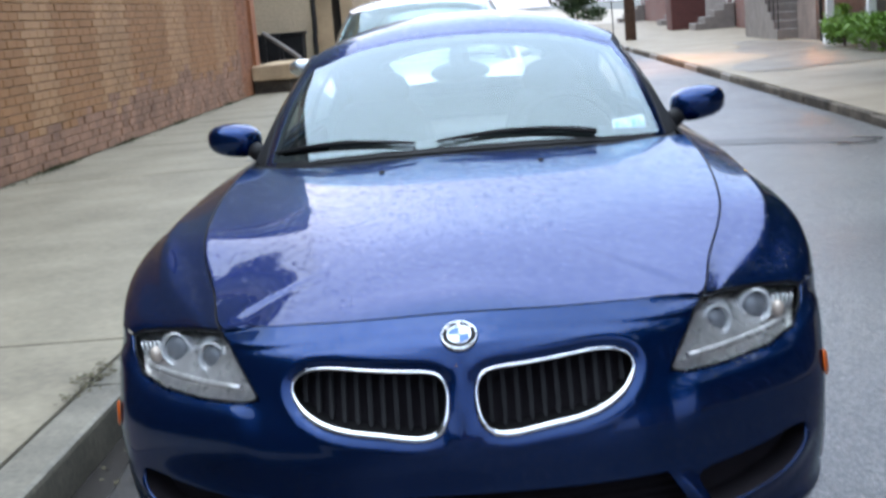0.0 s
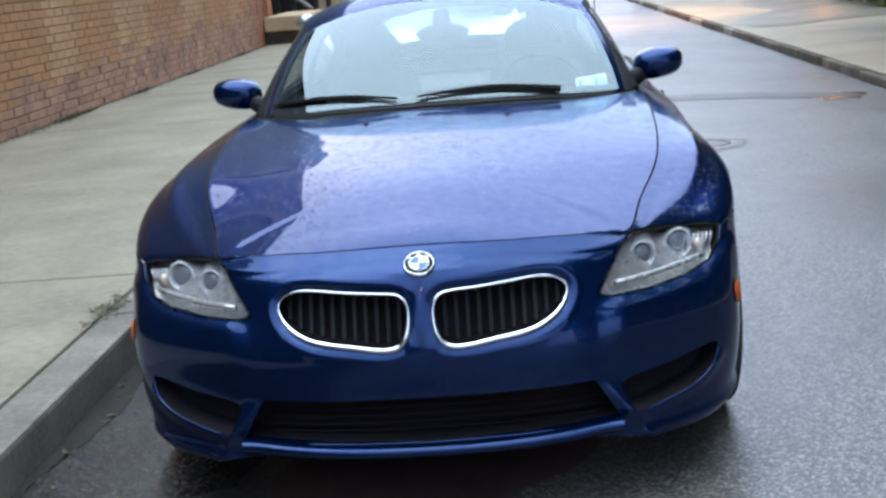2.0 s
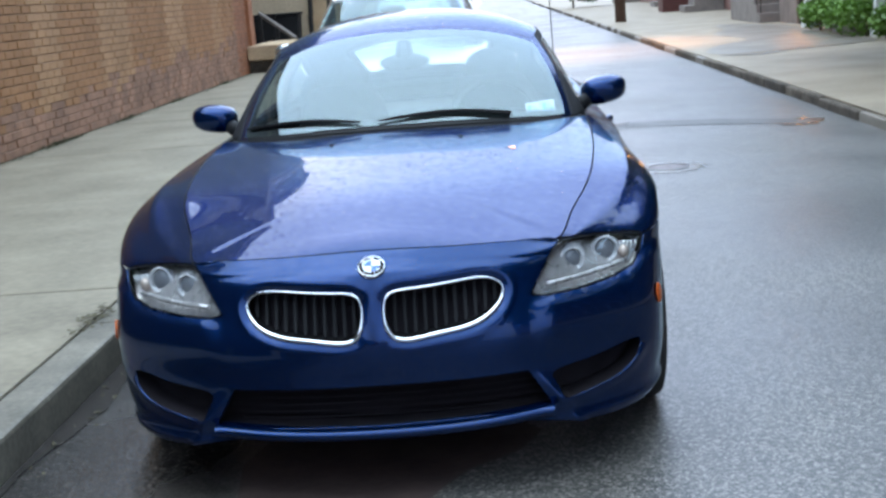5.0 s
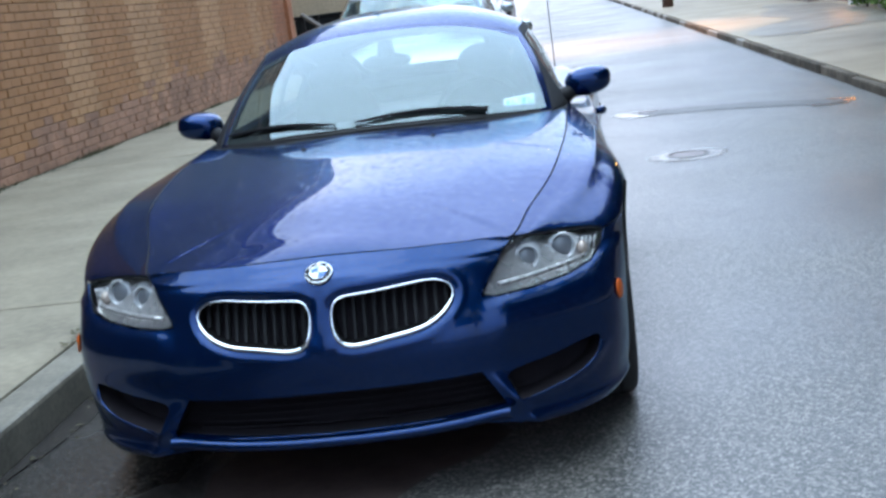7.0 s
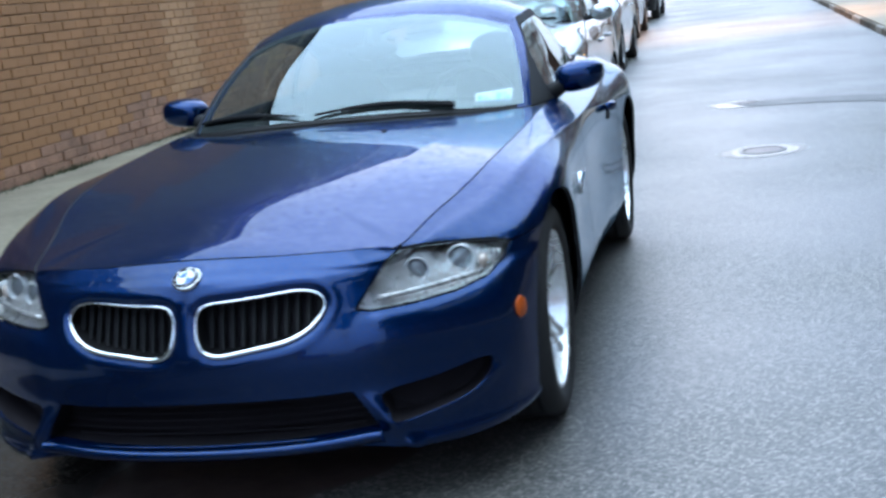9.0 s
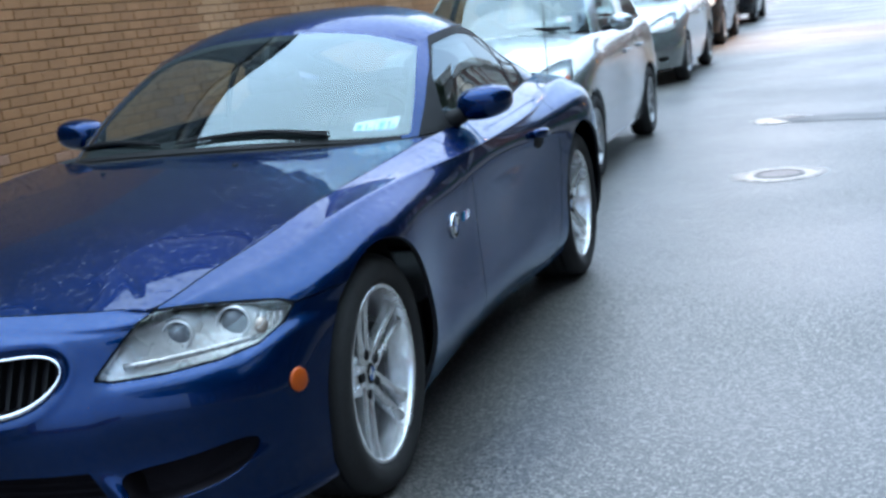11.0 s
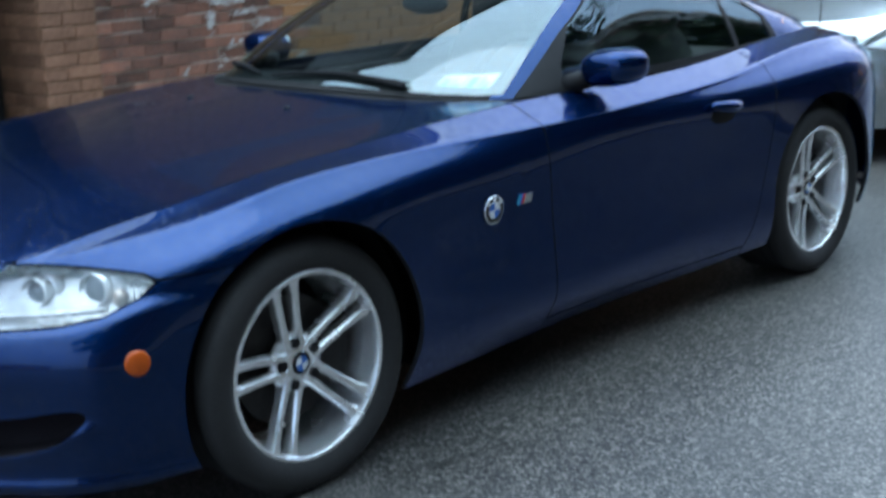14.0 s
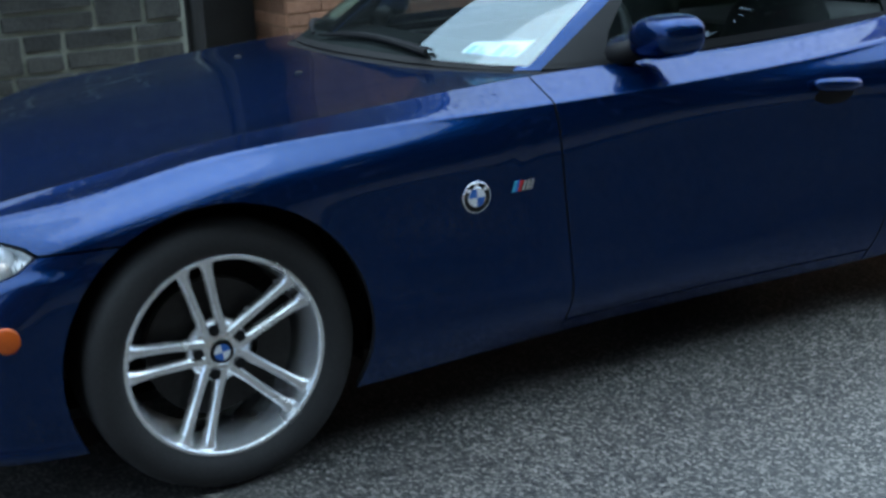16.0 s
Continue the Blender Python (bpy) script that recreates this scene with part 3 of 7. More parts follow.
box(bm, FARKERB + 0.03, FARKERB + 0.07, -40, 260, -0.2, 0.06)
kerb_e = tagged(part("kerb_east", bm, M_KERB), "old stone kerb, stained dark in stretches", "kerb", "", "structure")
yy = -14.0
while yy < 90:
    ln = random.uniform(0.7, 1.5)
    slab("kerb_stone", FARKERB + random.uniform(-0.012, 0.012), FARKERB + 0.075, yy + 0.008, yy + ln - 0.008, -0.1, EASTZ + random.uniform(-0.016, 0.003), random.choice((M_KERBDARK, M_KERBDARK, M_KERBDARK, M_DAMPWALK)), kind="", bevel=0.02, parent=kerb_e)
    yy += ln
# crack over the far pavement
bm = bmesh.new()
path = [(3.7, 15.3), (4.3, 15.0), (4.8, 15.5), (5.4, 15.6), (6.2, 16.1)]
lo, hi = [], []
for i, (px, py) in enumerate(path):
    w = 0.05 + 0.05 * (i == 1)
    lo.append(bm.verts.new((px, py - w, EASTZ + 0.0068)))
    hi.append(bm.verts.new((px, py + w, EASTZ + 0.0068)))
for i in range(len(path) - 1):
    bm.faces.new((lo[i], lo[i + 1], hi[i + 1], hi[i]))
tagged(part("pavement_crack", bm, M_PATCH), "dark ragged crack over the far pavement", "crack", "", "structure")

# damp litter along the foot of the wall and by the kerb joint, as one loose lot
verts, faces = [], []
rnd = random.Random(5)
for i in range(2600):
    if i < 2300:
        py = rnd.uniform(2.3, 20.5)
        px = WALL + 0.03 + abs(rnd.gauss(0, 0.07)) * (0.6 + 0.5 * math.sin(py * 1.7))
        pz = 0.134
    elif i < 2420:
        px, py, pz = KERB - 0.16 + rnd.gauss(0, 0.03), 1.05 + rnd.gauss(0, 0.12), 0.136
    else:
        px, py, pz = KERB + 0.03 + abs(rnd.gauss(0, 0.10)), rnd.uniform(-3, 6), 0.003
    s, a = rnd.uniform(0.006, 0.02), rnd.uniform(0, 6.3)
    n = len(verts)
    for k in range(4):
        r = s * (1.0 if k % 2 else 0.5)
        verts.append((px + r * math.cos(a + k * 1.57), py + r * math.sin(a + k * 1.57), pz + rnd.uniform(0, 0.008)))
    faces.append((n, n + 1, n + 2, n + 3))
tagged(link_mesh("leaf_litter", verts, faces, M_LITTER, smooth=False), "damp brown leaf litter along wall and kerb", "litter", "", "stuff")
verts, faces = [], []
for i in range(900):
    c = rnd.choice((4.9, 6.1, 6.4, 8.8, 9.2, 11.5, 14.0, 17.5))
    py, px = c + rnd.gauss(0, 0.25), WALL + 0.02 + abs(rnd.gauss(0, 0.04))
    h, a = rnd.uniform(0.02, 0.06), rnd.uniform(0, 6.3)
    n = len(verts)
    verts += [(px - 0.004 * math.cos(a), py - 0.004 * math.sin(a), 0.13), (px + 0.004 * math.cos(a), py + 0.004 * math.sin(a), 0.13), (px + rnd.uniform(0, 0.04), py + rnd.uniform(-0.03, 0.03), 0.13 + h)]
    faces.append((n, n + 1, n + 2))
tagged(link_mesh("wall_weeds", verts, faces, M_WEED, smooth=False), "thin green weeds at the foot of the wall", "weeds", "", "stuff")

# ---- west side: the long brick building ----
M_MORTAR = surface("dark_mortar", (0.19, 0.108, 0.058), 0.9, vary=0.3, scale=6, fine=70, bump=0.4)
M_MORTARLIGHT = surface("pale_mortar", (0.36, 0.30, 0.245), 0.9, vary=0.3, scale=6, fine=70, bump=0.4)


def brick_face(name, a, b, mortar, along="y"):
    m = bpy.data.materials.new(name)
    m.use_nodes = True
    N, L = m.node_tree.nodes, m.node_tree.links
    bs = N["Principled BSDF"]
    tc = N.new("ShaderNodeTexCoord")
    sp, cm = N.new("ShaderNodeSeparateXYZ"), N.new("ShaderNodeCombineXYZ")
    L.new(tc.outputs["Object"], sp.inputs[0])
    L.new(sp.outputs["Y" if along == "y" else "X"], cm.inputs[0])
    L.new(sp.outputs["Z"], cm.inputs[1])
    br = N.new("ShaderNodeTexBrick")
    br.inputs["Color1"].default_value, br.inputs["Color2"].default_value, br.inputs["Mortar"].default_value = (*a, 1), (*b, 1), (*mortar, 1)
    br.inputs["Scale"].default_value, br.inputs["Brick Width"].default_value, br.inputs["Row Height"].default_value = 1.0, 0.237, 0.083
    br.inputs["Mortar Size"].default_value = 0.008
    L.new(cm.outputs[0], br.inputs["Vector"])
    L.new(br.outputs["Color"], bs.inputs["Base Color"])
    bs.inputs["Roughness"].default_value = 0.85
    bp = N.new("ShaderNodeBump")
    bp.inputs["Strength"].default_value, bp.inputs["Distance"].default_value = 0.6, 0.006
    bp.invert = True
    L.new(br.outputs["Fac"], bp.inputs["Height"])
    L.new(bp.outputs["Normal"], bs.inputs["Normal"])
    return m


M_BRICKFAR = brick_face("upper_brickwork", (0.27, 0.14, 0.065), (0.24, 0.125, 0.06), (0.12, 0.07, 0.04))
# upper wall out of view, its grey chosen for the bonnet's mirror image
M_BRICKTOP = brick_face("sooty_brickwork", (0.165, 0.165, 0.155), (0.14, 0.14, 0.13), (0.10, 0.10, 0.095))
M_ROOF = surface("dark_roofing", (0.05, 0.05, 0.05), 0.8)
M_REDFAR = brick_face("red_brickwork", (0.25, 0.09, 0.06), (0.20, 0.07, 0.05), (0.20, 0.18, 0.16))
M_PLASTER = surface("stained_ochre_plaster", (0.46, 0.33, 0.20), 0.85, vary=0.25, scale=1.5, fine=30, bump=0.3)
M_CREAM = surface("stained_cream_render", (0.52, 0.41, 0.28), 0.85, vary=0.2, scale=0.8, fine=20, bump=0.3)
M_STONEDARK = surface("dark_stone_block", (0.034, 0.033, 0.027), 0.75, vary=0.4, scale=6, fine=40, bump=0.7, dist=0.01, rand=0.35)
M_STONEJOINT = surface("pale_pointing", (0.22, 0.225, 0.18), 0.85, vary=0.2, scale=8, fine=50, bump=0.4)
M_DARKGATE = surface("black_painted_steel", (0.012, 0.012, 0.012), 0.5, vary=0.3, bump=0.1)

bm = bmesh.new()
box(bm, WALL - 6.0, WALL - 0.012, 2.62, 20.3, -0.2, 2.0)
wall_w = tagged(part("wall_west", bm, M_MORTAR), "long wall of tan bricks, reddish and worn along its foot", "wall", "", "structure")
bm = bmesh.new()
box(bm, WALL - 6.0, WALL - 0.004, 2.2, 20.7, 2.0, 3.2)
part("upper_wall", bm, M_BRICKFAR, wall_w)
bm = bmesh.new()
box(bm, WALL - 6.0, WALL - 0.006, 2.2, 20.7, 3.2, 7.7)
part("top_wall", bm, M_BRICKTOP, wall_w)
bm = bmesh.new()
box(bm, WALL - 6.1, WALL + 0.06, 2.15, 20.75, 7.7, 7.82)
part("coping", bm, M_ROOF, wall_w)
bm = bmesh.new()
box(bm, WALL - 0.1, WALL + 0.07, 2.2, 20.7, 6.95, 7.12, 0.01)
part("string_course", bm, M_MORTARLIGHT, wall_w)
# near neighbour: dark stone with pale pointing, a recessed black gate between
bm = bmesh.new()
box(bm, WALL - 5.0, WALL - 0.02, -30, 1.58, -0.2, 5.2)
wall_s = tagged(part("wall_stone", bm, M_STONEJOINT), "dark rough stone wall with pale pointing", "wall", "", "structure")
slab("gate_recess", WALL - 0.60, WALL - 0.50, 1.58, 2.2, 0.0, 5.0, M_DARKGATE, "black steel gate set back between two walls", "gate")
bm = bmesh.new()
cyl(bm, (WALL - 0.05, 1.66, 0.1), (WALL - 0.05, 1.66, 5.0), 0.045, seg=16)
tagged(part("downpipe", bm, M_DARKGATE), "black rainwater pipe between the walls", "pipe", "", "structure")
# beyond the corner: a yard wall, set back
slab("wall_yard", -9.2, -6.6, 20.7, 35.0, -0.2, 7.5, M_PLASTER, "stained ochre plaster wall behind the yard", "wall")
slab("wall_tenement", -9.4, -3.9, 27.0, 46.5, -0.2, 7.0, M_CREAM, "stained cream rendered building beyond the yard", "wall")
slab("wall_ochre", -3.9, -3.0, 27.4, 46.5, -0.2, 7.0, M_PLASTER, "ochre plastered wall beside the cream building", "wall")
bm = bmesh.new()
tube(bm, [(-3.88, 26.92, 0.1), (-3.88, 26.92, 1.0), (-3.86, 26.92, 1.1), (-3.86, 26.92, 6.9)], 0.06, 10)
tagged(part("drainpipe", bm, M_DARKGATE), "dark drainpipe at the corner of the cream building", "pipe", "", "structure")
slab("wall_beyond", -9.0, -4.3, 48, 140, -0.2, 6.0, M_REDFAR, "red brick houses further along", "wall")
slab("wall_behind", -12.0, 14.0, -46, -44, -0.2, 6.0, M_REDFAR, "brick houses closing the street behind", "wall")
# ---- the blue coupe ----
from mathutils.bvhtree import BVHTree

coupe = thing("coupe", "dark blue metallic two-door coupe wet with rain, parked at the kerb", "car")

# feature lines of the body's left half, from the middle of the nose round to the middle of the tail
sill_line = [(0, -0.79, 0.196), (0.34, -0.765, 0.196), (0.55, -0.685, 0.162), (0.70, -0.56, 0.155), (0.795, -0.38, 0.16), (0.835, 0, 0.17), (0.83, 0.42, 0.165),
             (0.82, 0.90, 0.165), (0.82, 1.45, 0.165), (0.835, 2.0, 0.17), (0.85, 2.5, 0.19), (0.82, 2.95, 0.22), (0.62, 3.20, 0.25), (0, 3.28, 0.26)]
lower_line = [(0, -0.800, 0.25), (0.34, -0.772, 0.25), (0.555, -0.69, 0.25), (0.725, -0.555, 0.25), (0.815, -0.38, 0.26), (0.868, 0, 0.28), (0.855, 0.42, 0.27),
              (0.848, 0.90, 0.26), (0.848, 1.45, 0.26), (0.865, 2.0, 0.27), (0.892, 2.5, 0.30), (0.845, 2.95, 0.33), (0.64, 3.22, 0.36), (0, 3.30, 0.37)]
flank_line = [(0, -0.806, 0.34), (0.342, -0.772, 0.34), (0.552, -0.68, 0.345), (0.73, -0.546, 0.35), (0.822, -0.38, 0.36), (0.880, 0, 0.40), (0.862, 0.42, 0.37),
              (0.848, 0.90, 0.36), (0.847, 1.45, 0.37), (0.866, 2.0, 0.40), (0.896, 2.5, 0.43), (0.850, 2.95, 0.45), (0.65, 3.24, 0.47), (0, 3.32, 0.48)]
side_line = [(0, -0.818, 0.44), (0.345, -0.775, 0.44), (0.55, -0.68, 0.445), (0.725, -0.54, 0.455), (0.815, -0.38, 0.48), (0.882, 0, 0.53), (0.858, 0.42, 0.49),
             (0.846, 0.90, 0.48), (0.842, 1.45, 0.50), (0.862, 2.0, 0.53), (0.898, 2.5, 0.56), (0.850, 2.95, 0.58), (0.65, 3.25, 0.60), (0, 3.34, 0.61)]
lamp_line = [(0, -0.79, 0.54), (0.335, -0.735, 0.535), (0.51, -0.655, 0.54), (0.685, -0.52, 0.545), (0.795, -0.375, 0.57), (0.872, 0, 0.635), (0.860, 0.42, 0.61),
             (0.848, 0.90, 0.605), (0.843, 1.45, 0.62), (0.862, 2.0, 0.65), (0.890, 2.5, 0.68), (0.842, 2.95, 0.70), (0.64, 3.24, 0.70), (0, 3.35, 0.71)]
crown_line = [(0, -0.754, 0.628), (0.304, -0.704, 0.616), (0.478, -0.636, 0.613), (0.635, -0.485, 0.62), (0.755, -0.345, 0.64), (0.836, 0, 0.715), (0.842, 0.42, 0.735),
              (0.842, 0.90, 0.735), (0.843, 1.45, 0.742), (0.845, 2.0, 0.762), (0.850, 2.5, 0.80), (0.790, 2.95, 0.81), (0.60, 3.20, 0.79), (0, 3.33, 0.79)]
shoulder_line = [(0, -0.719, 0.656), (0.277, -0.682, 0.642), (0.446, -0.641, 0.634), (0.562, -0.536, 0.649), (0.68, -0.31, 0.69), (0.768, 0, 0.760), (0.800, 0.42, 0.782),
                 (0.826, 0.90, 0.782), (0.826, 1.45, 0.788), (0.808, 2.0, 0.811), (0.770, 2.5, 0.858), (0.70, 2.95, 0.86), (0.53, 3.14, 0.835), (0, 3.27, 0.835)]
hood_line = [(0, -0.685, 0.678), (0.25, -0.655, 0.669), (0.395, -0.620, 0.664), (0.519, -0.570, 0.657), (0.598, -0.28, 0.716), (0.662, 0, 0.772), (0.700, 0.42, 0.810),
             (0.715, 0.90, 0.836), (0.728, 1.45, 0.840), (0.702, 2.0, 0.854), (0.655, 2.5, 0.882), (0.58, 2.95, 0.885), (0.43, 3.06, 0.865), (0, 3.20, 0.86)]
# a tight radius along the shoulder: one more line just inside it, closest at the door
edge_share = np.array([0.3, 0.3, 0.3, 0.3, 0.3, 0.25, 0.16, 0.11, 0.12, 0.2, 0.3, 0.3, 0.3, 0.3])[:, None]
edge_line = np.array(shoulder_line) + edge_share * (np.array(hood_line) - np.array(shoulder_line)) + (edge_share < 0.2) * np.array((0, 0, 0.0012))
under_line = np.array(shoulder_line) + edge_share * 1.1 * (np.array(crown_line) - np.array(shoulder_line)) + (edge_share < 0.2) * np.array((0.0012, 0, 0))
# the bumper's corner turns early; the sills tuck under between the wheels
for tucked, insets in ((sill_line, {3: 0.0, 4: 0.008, 6: 0.02, 7: 0.04, 8: 0.04, 9: 0.02}), (lower_line, {3: 0.0, 4: 0.008, 6: 0.006, 7: 0.014, 8: 0.014, 9: 0.006}),
                       (flank_line, {3: -0.010, 4: 0.008}), (side_line, {3: -0.012, 4: 0.008}), (lamp_line, {3: 0.004, 4: 0.008})):
    for at, inset in insets.items():
        tucked[at] = (tucked[at][0] - inset, *tucked[at][1:])
LINES = np.array([sill_line, lower_line, flank_line, side_line, lamp_line, crown_line, under_line, shoulder_line, edge_line, hood_line], float)


def skin_grid(lines, per=18, rows=11):
    """Cubic surface through the feature lines, mirrored at the nose and the tail for a smooth middle."""
    m = np.array((-1, 1, 1))
    L = np.concatenate([lines[:, 2:0:-1] * m, lines, lines[:, -2:-4:-1] * m], 1)
    ts = np.concatenate([[0], np.cumsum(np.linalg.norm(np.diff(L, axis=1), axis=2).mean(0))])
    n = lines.shape[1]
    t = np.concatenate([np.linspace(ts[2 + i], ts[3 + i], per, endpoint=False) for i in range(n - 1)] + [[ts[n + 1]]])
    G = spline(ts, np.swapaxes(L, 0, 1), t)
    vs = np.concatenate([[0], np.cumsum(np.linalg.norm(np.diff(lines, axis=0), axis=2).mean(1))])
    k = len(vs)
    v = np.concatenate([np.linspace(vs[i], vs[i + 1], rows, endpoint=False) for i in range(k - 1)] + [[vs[-1]]])
    P = np.swapaxes(spline(vs, np.swapaxes(G, 0, 1), v), 0, 1)
    U = np.stack(np.meshgrid(np.arange(len(t)) / per, np.arange(len(v)) / rows, indexing="ij"), 2)
    return P, U


def firm_corner(lines, segments=(1, 2, 3)):
    """Adds columns half-way along the front segments; the bonnet's rim runs straight between them."""
    m = np.array((-1, 1, 1))
    L = np.concatenate([lines[:, 2:0:-1] * m, lines, lines[:, -2:-4:-1] * m], 1)
    ts = np.concatenate([[0], np.cumsum(np.linalg.norm(np.diff(L, axis=1), axis=2).mean(0))])
    mids = np.swapaxes(spline(ts, np.swapaxes(L, 0, 1), [(ts[2 + i] + ts[3 + i]) / 2 for i in segments]), 0, 1)
    for k, i in enumerate(segments):
        straight = (lines[9, i] + lines[9, i + 1]) / 2
        shift = straight - mids[9, k]
        for row, share in ((9, 1.0), (8, 0.6), (7, 0.3)):
            mids[row, k] += share * shift
    for k, i in reversed(list(enumerate(segments))):
        lines = np.insert(lines, i + 1, mids[:, k], axis=1)
    return lines


P, U = skin_grid(firm_corner(LINES), per=14)
# pressed creases: the rising lower crease of the door and the hollow above it
x_, y_, z_ = P[..., 0], P[..., 1], P[..., 2]
crease = curve1([(0.40, 0.40), (0.55, 0.352), (0.75, 0.308), (0.95, 0.288), (1.25, 0.292), (1.75, 0.33), (2.0, 0.375), (2.2, 0.43)])
cz = crease(np.clip(y_, 0.4, 2.2))
win = step((y_ - 0.42) / 0.25) * step((1.95 - y_) / 0.45)
P[..., 0] += win * np.where(z_ < cz, 0.005 * np.exp(-((cz - z_) / 0.09) ** 2), 0.005 * np.exp(-((z_ - cz) / 0.045) ** 2))
# the nose: a ledge under each headlamp, a sunk edge round each kidney, struts and lower lips beside the intake
LAMP = [(0.424, 0.530), (0.494, 0.632), (0.519, 0.652), (0.56, 0.650), (0.66, 0.636), (0.74, 0.624), (0.772, 0.612), (0.760, 0.580), (0.725, 0.548), (0.66, 0.532), (0.56, 0.524), (0.46, 0.523)]
KIDNEY = loop([(0.030, 0.515), (0.040, 0.570), (0.10, 0.583), (0.22, 0.589), (0.316, 0.587), (0.350, 0.560), (0.335, 0.519), (0.27, 0.480), (0.16, 0.463), (0.058, 0.461)])
INTAKE = [(-0.405, 0.332), (0.405, 0.332), (0.442, 0.27), (0.466, 0.228), (0.40, 0.222), (0, 0.214), (-0.40, 0.222), (-0.466, 0.228), (-0.442, 0.27)]
DUCT = loop([(0.504, 0.243), (0.484, 0.275), (0.470, 0.310), (0.53, 0.328), (0.62, 0.340), (0.72, 0.354), (0.732, 0.340), (0.710, 0.298), (0.66, 0.268), (0.585, 0.250)], 60)
x_, y_, z_ = P[..., 0].copy(), P[..., 1].copy(), P[..., 2].copy()
nose = step((-0.22 - y_) / 0.15)
ledge = np.interp(x_, [0.36, 0.45, 0.60, 0.70, 0.78], [0.496, 0.504, 0.509, 0.524, 0.562])
push = 0.016 * nose * step((x_ - 0.41) / 0.08) * np.where(z_ < ledge, np.exp(-((ledge - z_) / 0.11) ** 2), np.clip(1 - (z_ - ledge) / 0.022, 0, 1))
xz = np.stack([x_.ravel(), z_.ravel()], 1)
kd = -inside(xz, KIDNEY).reshape(x_.shape)
push -= nose * (0.008 * step(1 - kd / 0.020) - 0.003 * np.exp(-((kd - 0.027) / 0.008) ** 2))
dd = -inside(xz, DUCT).reshape(x_.shape)
low_side = step((np.interp(x_, [0.5, 0.73], [0.275, 0.335]) - z_) / 0.03)
push += nose * 0.012 * low_side * np.exp(-(np.clip(dd, 0, 1) / 0.022) ** 2)
strut = np.abs((x_ - 0.437) * 0.845 + (z_ - 0.32) * 0.535)
push += nose * 0.016 * np.exp(-(strut / 0.018) ** 2) * step((0.335 - z_) / 0.07)
push += nose * 0.012 * np.exp(-((z_ - 0.178) / 0.014) ** 2) * step((x_ - 0.46) / 0.06)
away = np.stack([np.clip(x_ - 0.30, 0, 1) * 0.9, -np.ones_like(x_) * 0.6, np.zeros_like(x_)], 2)
away /= np.linalg.norm(away, axis=2, keepdims=True)
P += away * push[..., None]
# a pressed slash behind the wing's badge
sl = np.abs((y_ - 0.756) * 0.829 - (z_ - 0.627) * 0.558)
P[..., 0] -= 0.0008 * np.exp(-(sl / 0.016) ** 2) * step((z_ - 0.61) / 0.05) * step((0.79 - z_) / 0.05) * (y_ > 0.4) * (y_ < 1.0)
SKIN = sheet(P, U)
if SKIN.N[np.argmax(SKIN.V[:, 0]), 0] < 0:
    SKIN = sheet(P, U, True)


def mirrored(s):
    return Sheet(s.V * (-1, 1, 1), s.N * (-1, 1, 1), s.U, s.F[:, ::-1])


SKIN_TREE = BVHTree.FromPolygons([Vector(v) for v in np.concatenate([SKIN.V, SKIN.V * (-1, 1, 1)])],
                                 [tuple(map(int, f)) for f in np.concatenate([SKIN.F, SKIN.F + len(SKIN.V)])])


def on_front(x, z, out=0.0):
    x = x if abs(x) > 0.002 else 0.002
    p, n, _, _ = SKIN_TREE.ray_cast(Vector((x, -2, z)), Vector((0, 1, 0)))
    return (p - Vector((0, out, 0))) if p else Vector((x, -0.75 - out, z))


def on_side(y, z, out=0.0):
    p, n, _, _ = SKIN_TREE.ray_cast(Vector((2, y, z)), Vector((-1, 0, 0)))
    return (p + Vector((out, 0, 0))) if p else Vector((0.86 + out, y, z))


GAP = 0.0028
x, y, z = SKIN.V.T
front = y < -0.05
lamp_f = np.where(front, inside(np.stack([x, z], 1), LAMP), -1)
kidney_f = np.where(front, inside(np.stack([x, z], 1), KIDNEY), -1)
intake_f = np.where(front & (y < -0.3), inside(np.stack([x, z], 1), INTAKE), -1)
duct_f = np.where(front & (y < -0.3), inside(np.stack([x, z], 1), DUCT), -1)
arch_f = np.hypot(y, z - 0.325) - 0.358
arch_r = np.hypot(y - 2.497, z - 0.33) - 0.362
# the seam between bumper and wing runs on from the headlamp's upper edge to the wheel arch
seam = np.interp(x, [0.519, 0.56, 0.66, 0.74, 0.772, 0.90], [0.652, 0.649, 0.635, 0.623, 0.612, 0.628])
nose_f = np.where(y < -0.4, 0.521 + 0.30 * (z - 0.652) - x, -1)
bump_f = np.maximum(nose_f, seam - z)
bump_f = np.minimum(bump_f, -0.05 - y)
door_front = curve1([(0.15, 0.925), (0.30, 0.93), (0.55, 0.915), (0.75, 0.902), (0.84, 0.90)])
door_rear = curve1([(0.15, 1.98), (0.30, 2.02), (0.50, 2.09), (0.70, 2.14), (0.86, 2.16)])
df, dr = y - door_front(np.clip(z, 0.15, 0.84)), door_rear(np.clip(z, 0.15, 0.86)) - y
sill_f = z - 0.205


def cut_all(s0, *fs):
    """Clips in turn; the functions are read at the kept vertices through the sheet's own columns."""
    s = Sheet(s0.V, s0.N, np.concatenate([s0.U, np.stack(fs, 1)], 1), s0.F)
    for k in range(len(fs)):
        s = clip(s, s.U[:, 2 + k])
    return s


bumper_sheet = cut_all(SKIN, bump_f - GAP, -lamp_f - GAP, -kidney_f, -intake_f, -duct_f, arch_f)
wing_sheet = cut_all(SKIN, -bump_f - GAP, -lamp_f - GAP, arch_f, -df - GAP)
door_sheet = cut_all(SKIN, df - GAP, dr - GAP, sill_f - GAP)
